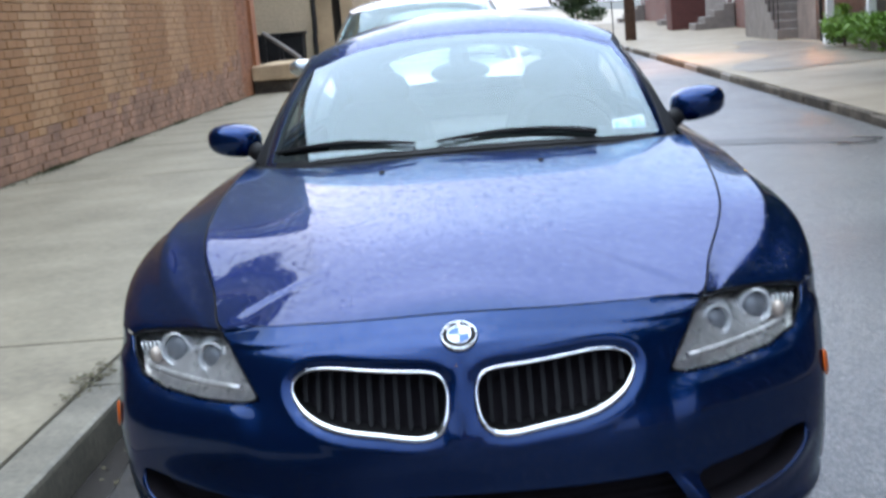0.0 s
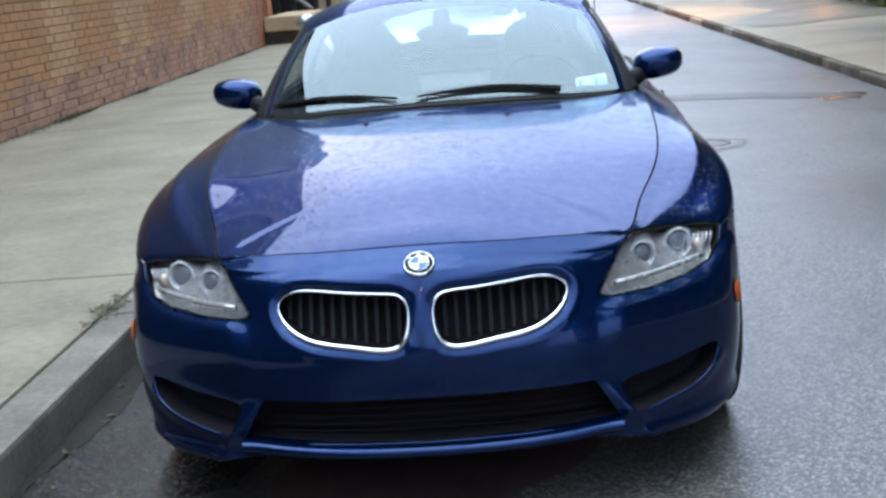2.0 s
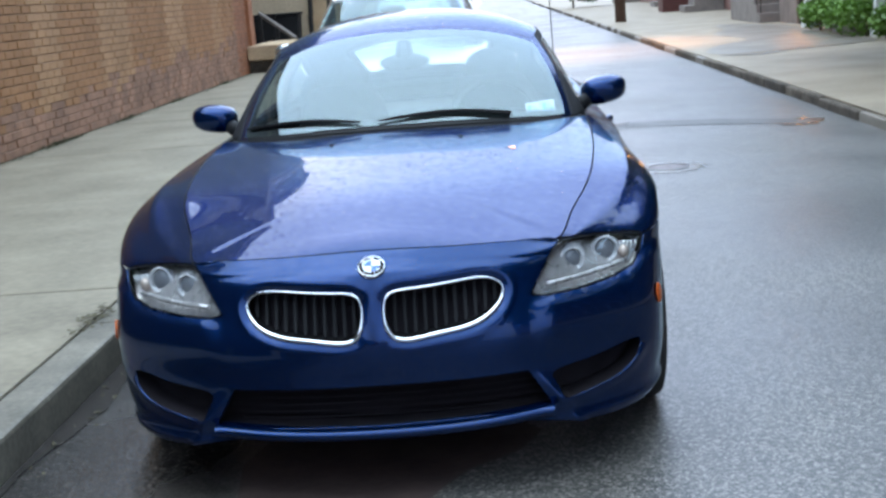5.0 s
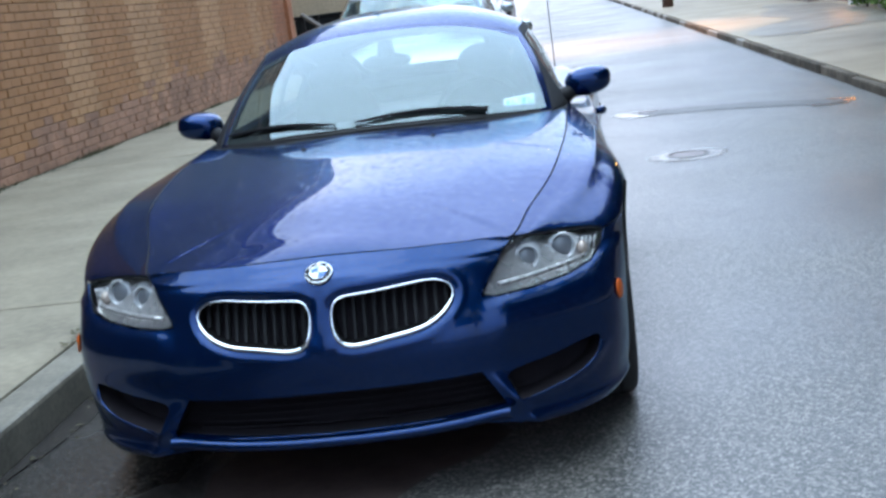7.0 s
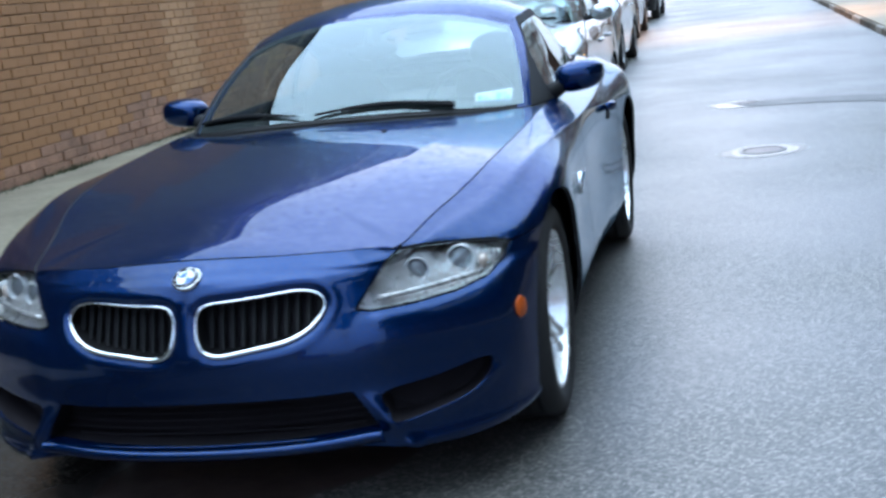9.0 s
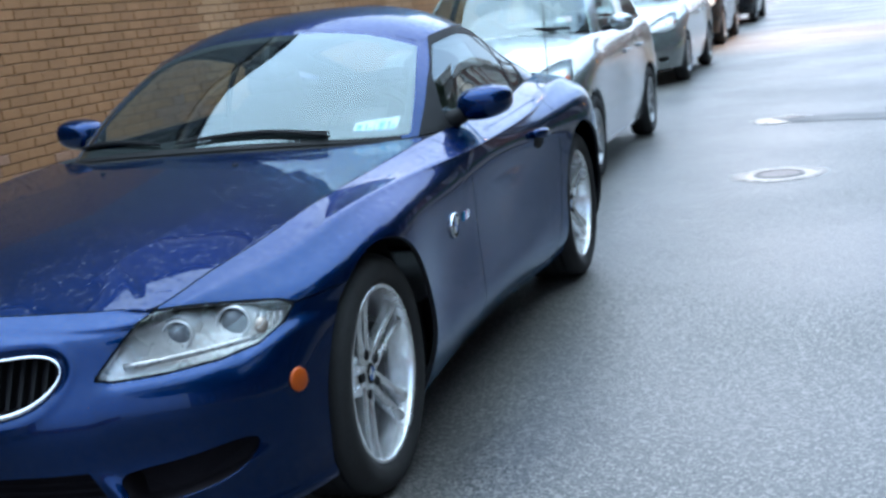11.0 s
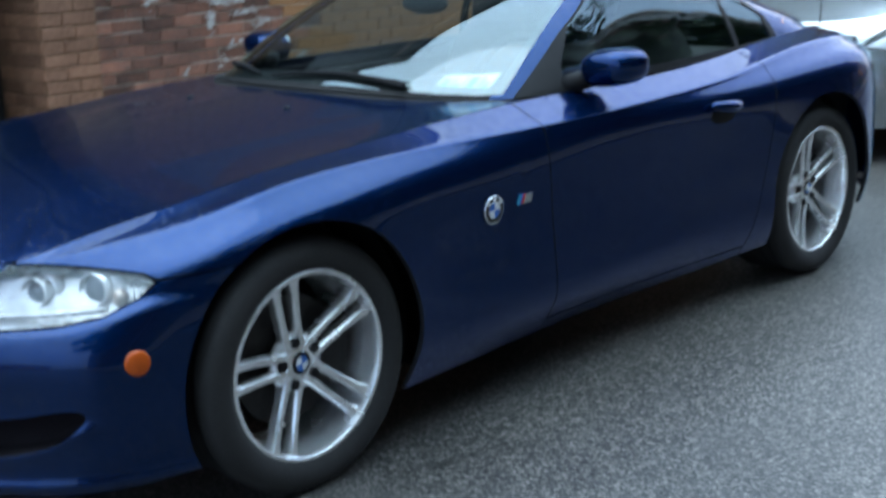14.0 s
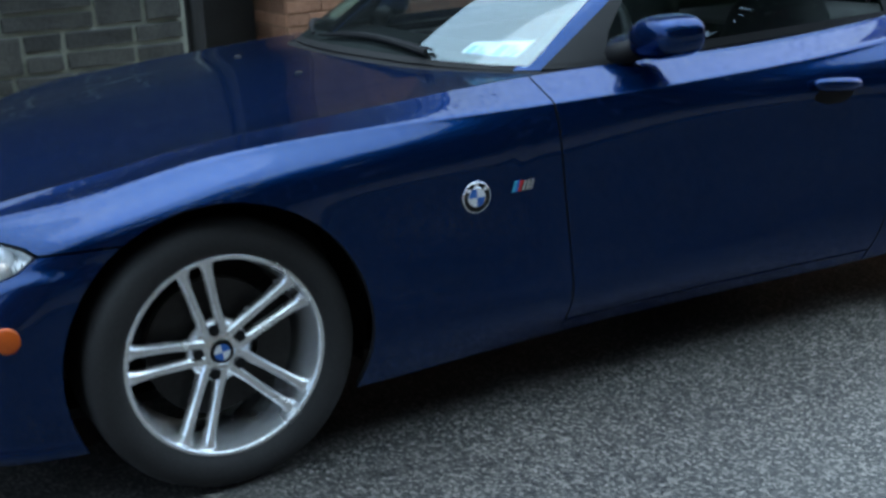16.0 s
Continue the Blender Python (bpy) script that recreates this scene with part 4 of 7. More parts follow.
rocker_sheet = cut_all(SKIN, df - GAP, dr - GAP, -sill_f - GAP)
quarter_sheet = cut_all(SKIN, -dr - GAP, arch_r)
LENS = LAMP
lens_f = np.where(front, inside(np.stack([x, z], 1), LENS), -1)
lamp_sheet = cut_all(SKIN, lens_f - 0.002)


def joined(a):
    b = mirrored(a)
    return Sheet(np.concatenate([a.V, b.V]), np.concatenate([a.N, b.N]), np.concatenate([a.U, b.U]), np.concatenate([a.F, b.F + len(a.V)]))


def weld_middle(s):
    """Welds the two halves along the middle plane."""
    key = {}
    mp = np.zeros(len(s.V), int)
    keep = []
    for i, v in enumerate(s.V):
        k = ("m", round(v[1], 4), round(v[2], 4)) if abs(v[0]) < 1e-5 else i
        if k not in key:
            key[k] = len(keep)
            keep.append(i)
        mp[i] = key[k]
    N = s.N[keep].copy()
    mid = np.abs(s.V[keep][:, 0]) < 1e-5
    N[mid, 0] = 0
    N /= np.maximum(np.linalg.norm(N, axis=1, keepdims=True), 1e-9)
    return Sheet(s.V[keep], N, s.U[keep], mp[s.F])


panel("front_bumper", weld_middle(joined(bumper_sheet)), M_BLUE, coupe, lip=0.006)
for side, mir in (("left", False), ("right", True)):
    panel("front_wing", wing_sheet, M_BLUE, coupe, lip=0.014, mirror=mir, gap_shade=M_BLACK)
    d = panel("door", door_sheet, M_BLUE, coupe, lip=0.014, mirror=mir, gap_shade=M_BLACK)
    panel("rocker_panel", rocker_sheet, M_BLUE, coupe, lip=0.012, mirror=mir)
panel("rear_body", weld_middle(joined(quarter_sheet)), M_BLUE, coupe, lip=0.014, gap_shade=M_BLACK)

# bonnet: a shallow dome with two long creases, trimmed by the shut lines
hood_mid = curve1([(-0.71, 0.664), (-0.685, 0.678), (-0.55, 0.716), (-0.35, 0.757), (0, 0.802), (0.42, 0.845), (0.70, 0.872), (1.0, 0.893)])
gap_x = curve1([(-0.71, 0.42), (-0.570, 0.519), (-0.28, 0.598), (0, 0.662), (0.42, 0.700), (1.0, 0.716)])
gap_z = curve1([(-0.71, 0.648), (-0.570, 0.657), (-0.28, 0.716), (0, 0.772), (0.42, 0.810), (0.90, 0.832), (1.0, 0.836)])


def hood_height(hx, hy):
    gx, gz, mz = gap_x(hy), gap_z(hy), hood_mid(hy)
    u = np.minimum(np.abs(hx) / gx, 1.15)
    front_fade = step((hy + 0.6) / 0.3)
    zz = mz - (mz - gz) * u ** 2.0 - 0.04 * front_fade * u * u * np.maximum(1 - u * u, 0)
    ridge = 0.30 + 0.22 * np.clip((hy + 0.5) / 1.3, 0, 1)
    return zz + 0.0012 * np.exp(-np.abs(np.abs(hx) - ridge) / 0.05) * front_fade


hx, hy = np.meshgrid(np.linspace(-0.74, 0.74, 149), np.linspace(-0.72, 0.98, 150), indexing="ij")
hs = sheet(np.stack([hx, hy, hood_height(hx, hy)], 2))
if hs.N[100, 2] < 0:
    hs = sheet(np.stack([hx, hy, hood_height(hx, hy)], 2), None, True)
rim = P[:, -1]
rim = rim[(rim[:, 1] < 1.05) & (rim[:, 1] > -0.8)]
HOODEDGE = [tuple(v) for v in rim[:, :2]] + [tuple(v) for v in (rim[::-1, :2] * (-1, 1))]
# the dome is eased to meet the rims of wing and bumper
full = np.concatenate([rim, rim * (-1, 1, 1)])
miss = full[:, 2] - hood_height(full[:, 0], full[:, 1])
for lo in range(0, len(hs.V), 2000):
    v = hs.V[lo:lo + 2000]
    d2 = ((v[:, None, :2] - full[None, :, :2]) ** 2).sum(2)
    w = np.exp(-(d2 - d2.min(1, keepdims=True)) / 0.03 ** 2)
    hs.V[lo:lo + 2000, 2] += (w * miss).sum(1) / w.sum(1) * np.exp(-d2.min(1) / 0.16 ** 2)
again = sheet(hs.V.reshape(149, 150, 3))
hs = again if again.N[100, 2] > 0 else sheet(hs.V.reshape(149, 150, 3), None, True)
cowl_y = curve1([(0, 0.620), (0.25, 0.650), (0.45, 0.735), (0.60, 0.845), (0.75, 0.965)])
hax = np.abs(hs.V[:, 0])
hood_sheet = cut_all(hs, inside(hs.V[:, :2], HOODEDGE) - GAP * 1.9, cowl_y(hax) - hs.V[:, 1])
bonnet = panel("bonnet", hood_sheet, M_BLUE, coupe, lip=0.014, gap_shade=M_BLACK)

# ---- greenhouse ----
# roof: sections across, from the windscreen header to the tail
roof_xe = curve1([(0, 0.535), (0.15, 0.560), (0.35, 0.560), (0.6, 0.535), (0.8, 0.49), (1.0, 0.42)])
roof_ye = curve1([(0, 1.445), (0.15, 1.56), (0.35, 1.805), (0.6, 2.18), (0.8, 2.58), (1.0, 2.98)])
roof_yc = curve1([(0, 1.38), (0.15, 1.54), (0.35, 1.805), (0.6, 2.20), (0.8, 2.62), (1.0, 3.05)])
roof_ze = curve1([(0, 1.130), (0.15, 1.150), (0.35, 1.165), (0.6, 1.115), (0.8, 1.02), (1.0, 0.925)])
roof_zc = curve1([(0, 1.215), (0.15, 1.255), (0.35, 1.280), (0.6, 1.255), (0.8, 1.13), (1.0, 0.955)])


def roof_point(s, t):
    xe, a = roof_xe(s), np.abs(t)
    return np.stack([xe * t, roof_ye(s) + (roof_yc(s) - roof_ye(s)) * (1 - a ** 2), roof_zc(s) - (roof_zc(s) - roof_ze(s)) * a ** 2.6], -1)


rs, rt = np.meshgrid(np.linspace(0, 1, 70), np.linspace(-1, 1, 61), indexing="ij")
RP = roof_point(rs, rt)
roof_sheet = sheet(RP)
if roof_sheet.N[2000, 2] < 0:
    roof_sheet = sheet(RP, None, True)
# glass band from the cowl and belt up to the roof's edge
band_low = [(0, 0.645, 0.872), (0.27, 0.685, 0.866), (0.47, 0.780, 0.852), (0.64, 0.945, 0.838), (0.705, 1.075, 0.838), (0.712, 1.335, 0.840), (0.700, 1.77, 0.847), (0.672, 2.20, 0.856), (0.640, 2.52, 0.866), (0.56, 2.92, 0.880), (0.40, 3.06, 0.866), (0, 3.17, 0.860)]
top_at = [(0, 0), (0, 0.45), (0, 0.8), (0, 1.0), (0.06, 1.0), (0.20, 1.0), (0.38, 1.0), (0.60, 1.0), (0.74, 1.0), (0.93, 1.0), (1.0, 0.8), (1.0, 0)]
low = np.array(band_low, float)
top = np.array([roof_point(np.float64(s), np.float64(t)) for s, t in top_at])
mid = (low + top) / 2
bulge = np.array([(0, -0.035, 0.015), (0.008, -0.033, 0.014), (0.014, -0.028, 0.012), (0.016, -0.015, 0.010), (0.018, -0.004, 0.004), (0.022, 0, 0.004), (0.022, 0, 0.004), (0.020, 0, 0.004), (0.018, 0, 0.006), (0.012, 0.01, 0.006), (0.01, 0.02, 0.01), (0, 0.02, 0.01)])
BP, BU = skin_grid(np.stack([low, mid + bulge, top]), per=24, rows=26)
BU[..., 1] /= 2
band = sheet(BP, BU)
if band.N[np.argmax(band.V[:, 0]), 0] < 0:
    band = sheet(BP, BU, True)
bu, bv = band.U[:, 0], band.U[:, 1]
ws_f = np.minimum(np.minimum(2.99 - 0.10 * bv - bu, bv - 0.03), 0.955 - 0.02 * (bu / 3) ** 2 - bv)
side_top = np.interp(bu, [3.0, 4.2, 5.0, 6.0, 7.0, 7.9, 8.2], [0.2, 0.93, 0.94, 0.93, 0.90, 0.66, 0.2])
side_f = np.minimum(np.minimum(side_top - bv, bv - 0.03), np.minimum(bu - 3.30 - 0.40 * bv, 8.0 - bu)) * 0.5
quarter_at = 7.05 - 0.10 * bv
hatch_f = np.minimum(np.minimum(bu - 9.9, bv - 0.10), 1.02 - bv)
windscreen = cut_all(band, ws_f)
# a nearly cylindrical pane: its mirror image is calmer than its outline
windscreen.N = windscreen.N * (0.55, 1, 1)
windscreen.N /= np.linalg.norm(windscreen.N, axis=1, keepdims=True)
cowl_f = np.minimum(2.85 - bu, 0.05 - bv)
pillar = cut_all(band, -ws_f, -side_f, -hatch_f, -cowl_f)
scuttle = cut_all(band, cowl_f, -ws_f)
door_glass = cut_all(band, side_f, quarter_at - 0.05 - bu)
quarter_glass = cut_all(band, side_f, bu - quarter_at - 0.05)
rear_glass = cut_all(band, hatch_f)
# the side panes are nearly flat
for pane_sheet in (door_glass, quarter_glass):
    pane_sheet.N = 0.3 * pane_sheet.N + 0.7 * np.array((0.925, 0.02, 0.38))
    pane_sheet.N /= np.linalg.norm(pane_sheet.N, axis=1, keepdims=True)
window_frame = cut_all(band, side_f, np.minimum(bu - quarter_at + 0.05, quarter_at + 0.05 - bu))
seal = cut_all(band, side_f + 0.035, 0.02 - side_f)
roof_full = weld_middle(joined(pillar))
hatch_o = np.minimum(np.minimum((roof_sheet.U[:, 0] - 0.78) * 1.7, (1.0 - roof_sheet.U[:, 0]) * 1.7), (0.39 - np.abs(roof_sheet.U[:, 1] - 0.5)) * 0.9)
panel("roof", cut_all(roof_sheet, -hatch_o), M_BLUE, coupe, lip=0.01)
panel("hatch_border", cut_all(roof_sheet, hatch_o, 0.03 - hatch_o), M_BLACK, coupe, lip=0.0, lift=-0.003)
panel("hatch_window", cut_all(roof_sheet, hatch_o), M_HATCHGLASS, coupe, lip=0.0)
panel("pillar_frame", roof_full, M_BLUE, coupe, lip=0.02)
panel("windscreen", weld_middle(joined(windscreen)), M_GLASS, coupe, "rain-spotted windscreen that mirrors the sky", lip=0.0, lift=0.001)
frit_f = np.minimum(np.minimum((2.99 - 0.10 * bv - bu) * 0.17, (bv - 0.03) * 0.40), (0.955 - 0.02 * (bu / 3) ** 2 - bv) * 0.40)
frit = cut_all(band, ws_f, 0.024 - frit_f)
# the black sail runs on over the pane, painting the glass's dark reflection
sail = cut_all(band, side_f, 4.22 - 0.9 * bv - bu)
panel("scuttle", weld_middle(joined(scuttle)), M_BLACK, coupe, lip=0.0)
panel("windscreen_border", weld_middle(joined(frit)), M_BLACK, coupe, lip=0.0, lift=-0.002)
panel("tail_panel", weld_middle(joined(rear_glass)), M_BLUE, coupe, lip=0.0)
for mir in (False, True):
    panel("door_window", door_glass, M_SIDEGLASS, coupe, lip=0.0, mirror=mir)
    panel("quarter_window", quarter_glass, M_SIDEGLASS, coupe, lip=0.0, mirror=mir)
    panel("window_pillar", window_frame, M_BLACK, coupe, lip=0.01, mirror=mir, lift=0.002)
    panel("mirror_sail", sail, M_BLACK, coupe, lip=0.004, mirror=mir, lift=0.004)
    panel("window_seal", seal, M_BLACK, coupe, lip=0.006, mirror=mir, lift=0.003)
# ---- the coupe's lamps, grilles, badges and fittings ----
M_LENSDARK = plain("grey_projector_glass", (0.17, 0.18, 0.20), 0.08, 0.0)
M_LENSDARK.node_tree.nodes["Principled BSDF"].inputs["Coat Weight"].default_value = 1.0
M_BULB = surface("pale_amber_bulb", (0.66, 0.54, 0.46), 0.25, 0.3, vary=0.1, bump=0.0)
M_BEZEL = surface("bright_lamp_bowl", (0.70, 0.67, 0.66), 0.28, 0.60, vary=0.2, scale=18, bump=0.0)


def frame_at(p, n, up=(0, 0, 1)):
    """A pose at p whose local z looks along n and local y is as near up as may be."""
    n = Vector(n).normalized()
    xax = Vector(up).cross(n).normalized()
    yax = n.cross(xax)
    return Matrix(((xax.x, yax.x, n.x, p[0]), (xax.y, yax.y, n.y, p[1]), (xax.z, yax.z, n.z, p[2]), (0, 0, 0, 1)))


def surf(origin, way):
    p, n, _, _ = SKIN_TREE.ray_cast(Vector(origin), Vector(way))
    if n.dot(Vector(way)) > 0:
        n = -n
    return p, n


for mir in (False, True):
    sx = -1 if mir else 1
    lamp = new("headlamp")
    lamp.parent = coupe
    tagged(lamp, "clear-lensed twin headlamp with bright rings")
    panel("lamp_bowl", lamp_sheet, M_BEZEL, lamp, "", lip=-0.038, mirror=mir, lift=-0.040)
    panel("lamp_lens", lamp_sheet, M_CLEAR, lamp, "clear plastic lens", lip=0.0, mirror=mir, lift=0.0015)
    rim_sheet = cut_all(SKIN, lamp_f - 0.0005, 0.0028 - lens_f)
    panel("lamp_seal", rim_sheet, M_BLACK, lamp, "", lip=0.004, mirror=mir, lift=-0.001)
    for (px, py, pz), r, inner in (((0.648, -0.446, 0.589), 0.040, 0.031), ((0.548, -0.532, 0.585), 0.036, 0.027)):
        cx = Vector((sx * px, py, pz))
        m = frame_at(cx, (sx * 0.30, -0.95, 0.05))
        bm = bmesh.new()
        lathe(bm, [(inner, 0.000), (inner + 0.003, 0.010), (r - 0.004, 0.016), (r, 0.010), (r + 0.001, -0.03)], (0, 0, 0), "Z", 36)
        bmesh.ops.transform(bm, matrix=m, verts=bm.verts)
        part("lamp_ring", bm, M_LAMPCHROME, lamp, "bright ring", True)
        bm = bmesh.new()
        blob(bm, (0, 0, 0), inner, inner, 0.016, 24)
        bmesh.ops.transform(bm, matrix=m, verts=bm.verts)
        part("projector", bm, M_LENSDARK, lamp, "dark glass projector", True)
        bm = bmesh.new()
        lathe(bm, [(r, -0.012), (r + 0.010, -0.016), (r + 0.018, -0.03)], (0, 0, 0), "Z", 36)
        bmesh.ops.transform(bm, matrix=m, verts=bm.verts)
        part("lamp_collar", bm, M_LAMPCHROME, lamp, "", True)
    # the bright strip below the rings and the amber indicator at the outer end
    bm = bmesh.new()
    pts = [Vector((sx * (0.47 + 0.24 * k / 8), on_front(0.47 + 0.24 * k / 8, 0.545 + 0.012 * (k / 8) ** 2).y + 0.022, 0.545 + 0.012 * (k / 8) ** 2)) for k in range(9)]
    tube(bm, pts, 0.0075, 8)
    part("lamp_strip", bm, M_BEZEL, lamp, "", True)
    bm = bmesh.new()
    blob(bm, (sx * 0.705, -0.425, 0.574), 0.016, 0.016, 0.020, 14)
    part("indicator", bm, M_BULB, lamp, "faintly amber indicator bulb", True)
    # fine ribs of the reflector between the rings and the outer end
    for k in range(5):
        xx, zz = 0.695 + 0.012 * k, 0.592 - 0.002 * k
        p = on_front(xx, zz)
        bm = bmesh.new()
        tube(bm, [(sx * (xx - 0.004), p.y + 0.032, zz - 0.018), (sx * xx, p.y + 0.028, zz), (sx * (xx + 0.002), p.y + 0.030, zz + 0.014)], 0.0025, 6)
        part("reflector_rib", bm, M_LAMPCHROME, lamp, smooth=True)

    # kidney grille
    kg = new("kidney_grille")
    kg.parent = coupe
    ring = [on_front(a, b, 0.004) for a, b in KIDNEY]
    bm = bmesh.new()
    zr = [p.z for p in ring]
    tube(bm, [(sx * p.x, p.y, p.z) for p in ring], lambda f: 0.0070 - 0.0036 * step((zr[min(int(round(f * (len(zr) - 1))), len(zr) - 1)] - 0.48) / 0.09), 10, True)
    part("chrome_frame", bm, M_CHROME, kg, "wet chrome frame", True)
    bm = bmesh.new()
    bm.faces.new([bm.verts.new((sx * p.x, p.y + 0.075, p.z)) for p in ring])
    part("grille_backing", bm, M_MESH, kg)
    bm = bmesh.new()
    a = [bm.verts.new((sx * p.x, p.y + 0.008, p.z)) for p in ring]
    b = [bm.verts.new((sx * p.x, p.y + 0.075, p.z)) for p in ring]
    for k in range(len(ring)):
        bm.faces.new((a[k], a[(k + 1) % len(ring)], b[(k + 1) % len(ring)], b[k]))
    part("grille_duct", bm, M_BLACK, kg)
    for k in range(11):
        xx = 0.056 + 0.0272 * k
        zs = [zz for zz in np.linspace(0.44, 0.61, 86) if inside(np.array([[xx, zz]]), KIDNEY)[0] > 0.004]
        if len(zs) < 4:
            continue
        z0, z1 = zs[0], zs[-1]
        bm = bmesh.new()
        p0, p1 = on_front(xx, z0), on_front(xx, z1)
        vs = []
        for p, zz in ((p0, z0), (p1, z1)):
            for dx, dy in ((-0.005, 0.036), (0.004, 0.036), (0.003, 0.062), (-0.003, 0.062)):
                vs.append(bm.verts.new((sx * (xx + dx), p.y + dy, zz)))
        for q in ((0, 1, 5, 4), (1, 2, 6, 5), (2, 3, 7, 6), (3, 0, 4, 7)):
            bm.faces.new([vs[i] for i in q])
        part("grille_slat", bm, M_BLACK, kg)

    # brake duct and side reflector
    ring = [on_front(a, b) for a, b in DUCT]
    bm = bmesh.new()
    a = [bm.verts.new((sx * p.x, p.y + 0.004, p.z)) for p in ring]
    b = [bm.verts.new((sx * p.x * 0.97, p.y + 0.10, p.z)) for p in ring]
    for k in range(len(ring)):
        bm.faces.new((a[k], a[(k + 1) % len(ring)], b[(k + 1) % len(ring)], b[k]))
    bm.faces.new(b)
    part("air_duct", bm, M_MESH, coupe, "black air duct")
    p, n = surf((sx * 2, -0.455, 0.451), (-sx, 0, 0))
    m = frame_at(p + n * 0.002, n)
    bm = bmesh.new()
    lathe(bm, [(0.0, 0.006), (0.022, 0.0055), (0.0275, 0.003), (0.029, 0.0)], (0, 0, 0), "Z", 32)
    bmesh.ops.transform(bm, matrix=m, verts=bm.verts)
    part("side_reflector", bm, M_AMBER, coupe, "round amber reflector", True)

# lower intake: mesh, and the body-coloured fangs at its ends
ring = [on_front(a, b) for a, b in INTAKE]
bm = bmesh.new()
a = [bm.verts.new((p.x, p.y + 0.006, p.z)) for p in ring]
b = [bm.verts.new((p.x, p.y + 0.11, p.z)) for p in ring]
for k in range(len(ring)):
    bm.faces.new((a[k], a[(k + 1) % len(ring)], b[(k + 1) % len(ring)], b[k]))
bm.faces.new(b)
intake = part("lower_intake", bm, M_MESH, coupe, "black lower air intake")
for k in range(5):
    zz = 0.225 + 0.019 * k
    xw = np.interp(zz, [0.214, 0.23, 0.332], [0.30, 0.45, 0.40])
    bm = bmesh.new()
    tube(bm, [(t * xw, on_front(t * xw, 0.30).y + 0.085, zz) for t in np.linspace(-1, 1, 17)], 0.003, 6)
    part("intake_bar", bm, M_MESH, intake)
# front splitter: a rounded lip that catches the sky
bm = bmesh.new()
lip_x = np.linspace(-0.468, 0.468, 33)
rows = []
for t in lip_x:
    p = on_front(t, 0.245)
    lz = 0.016 * (t / 0.455) ** 2
    rows.append([bm.verts.new((t, p.y + dy, zz + lz)) for dy, zz in ((0.03, 0.214), (-0.010, 0.213), (-0.022, 0.208), (-0.026, 0.199), (-0.020, 0.188), (0.0, 0.176), (0.04, 0.170))])
for r0, r1 in zip(rows, rows[1:]):
    for j in range(6):
        bm.faces.new((r0[j], r0[j + 1], r1[j + 1], r1[j]))
bmesh.ops.recalc_face_normals(bm, faces=bm.faces)
part("front_splitter", bm, M_BLUE, coupe, smooth=True)


def roundel(name, m, r, parent):
    """A round badge: chrome rim, black ring, four quarters in blue and white."""
    bd = new(name)
    bd.parent = parent
    bm = bmesh.new()
    lathe(bm, [(r * 0.93, 0.004), (r, 0.0035), (r * 1.03, 0.001), (r * 1.03, -0.004)], (0, 0, 0), "Z", 40)
    bmesh.ops.transform(bm, matrix=m, verts=bm.verts)
    part("badge_rim", bm, M_CHROME, bd, smooth=True)
    bm = bmesh.new()
    lathe(bm, [(0.0, 0.003), (r * 0.95, 0.0032)], (0, 0, 0), "Z", 40)
    bmesh.ops.transform(bm, matrix=m, verts=bm.verts)
    part("badge_ring", bm, M_BLACK, bd)
    bm = bmesh.new()
    lathe(bm, [(r * 0.58, 0.0036), (r * 0.64, 0.0044), (r * 0.66, 0.0036)], (0, 0, 0), "Z", 40)
    bmesh.ops.transform(bm, matrix=m, verts=bm.verts)
    part("inner_ring", bm, M_CHROME, bd)
    for q in range(4):
        bm = bmesh.new()
        vs = [bm.verts.new((0, 0, 0.0042))]
        for i in range(9):
            a = radians(q * 90 + i * 90 / 8)
            vs.append(bm.verts.new((r * 0.58 * math.cos(a), r * 0.58 * math.sin(a), 0.0042)))
        bm.faces.new(vs)
        bmesh.ops.transform(bm, matrix=m, verts=bm.verts)
        part("badge_quarter", bm, M_WHITE if q % 2 == 0 else M_BADGEBLUE, bd)
    for k in range(3):
        bm = bmesh.new()
        a = radians(140 - 50 * k)
        box(bm, -0.0045, 0.0045, -0.0035, 0.0035, 0.0033, 0.0046)
        bmesh.ops.transform(bm, matrix=m @ Matrix.Translation((r * 0.80 * math.cos(a), r * 0.80 * math.sin(a), 0)), verts=bm.verts)
        part("badge_mark", bm, M_WHITE, bd)
    return bd


p, n = surf((0.002, -2, 0.642), (0, 1, 0))
roundel("badge", frame_at(p + n * 0.003, n), 0.037, coupe)
for sx in (1, -1):
    p, n = surf((sx * 2, 0.652, 0.589), (-sx, 0, 0))
    roundel("side_badge", frame_at(p + n * 0.004, n), 0.0385, coupe)
    p, n = surf((sx * 2, 0.795, 0.597), (-sx, 0, 0))
    m = frame_at(p + n * 0.002, n)
    for x0, x1, mat in ((-0.036, -0.029, M_STBLUE), (-0.028, -0.021, M_BADGEBLUE), (-0.020, -0.012, M_MRED), (-0.009, -0.001, M_CHROME), (0.002, 0.010, M_CHROME), (0.013, 0.021, M_CHROME)):
        bm = bmesh.new()
        vs = box(bm, x0, x1, -0.013, 0.013, -0.001, 0.003, 0.0008)
        for v in bm.verts:
            v.co.x += v.co.y * 0.35
        bmesh.ops.transform(bm, matrix=m, verts=bm.verts)
        part("wing_emblem", bm, mat, coupe)

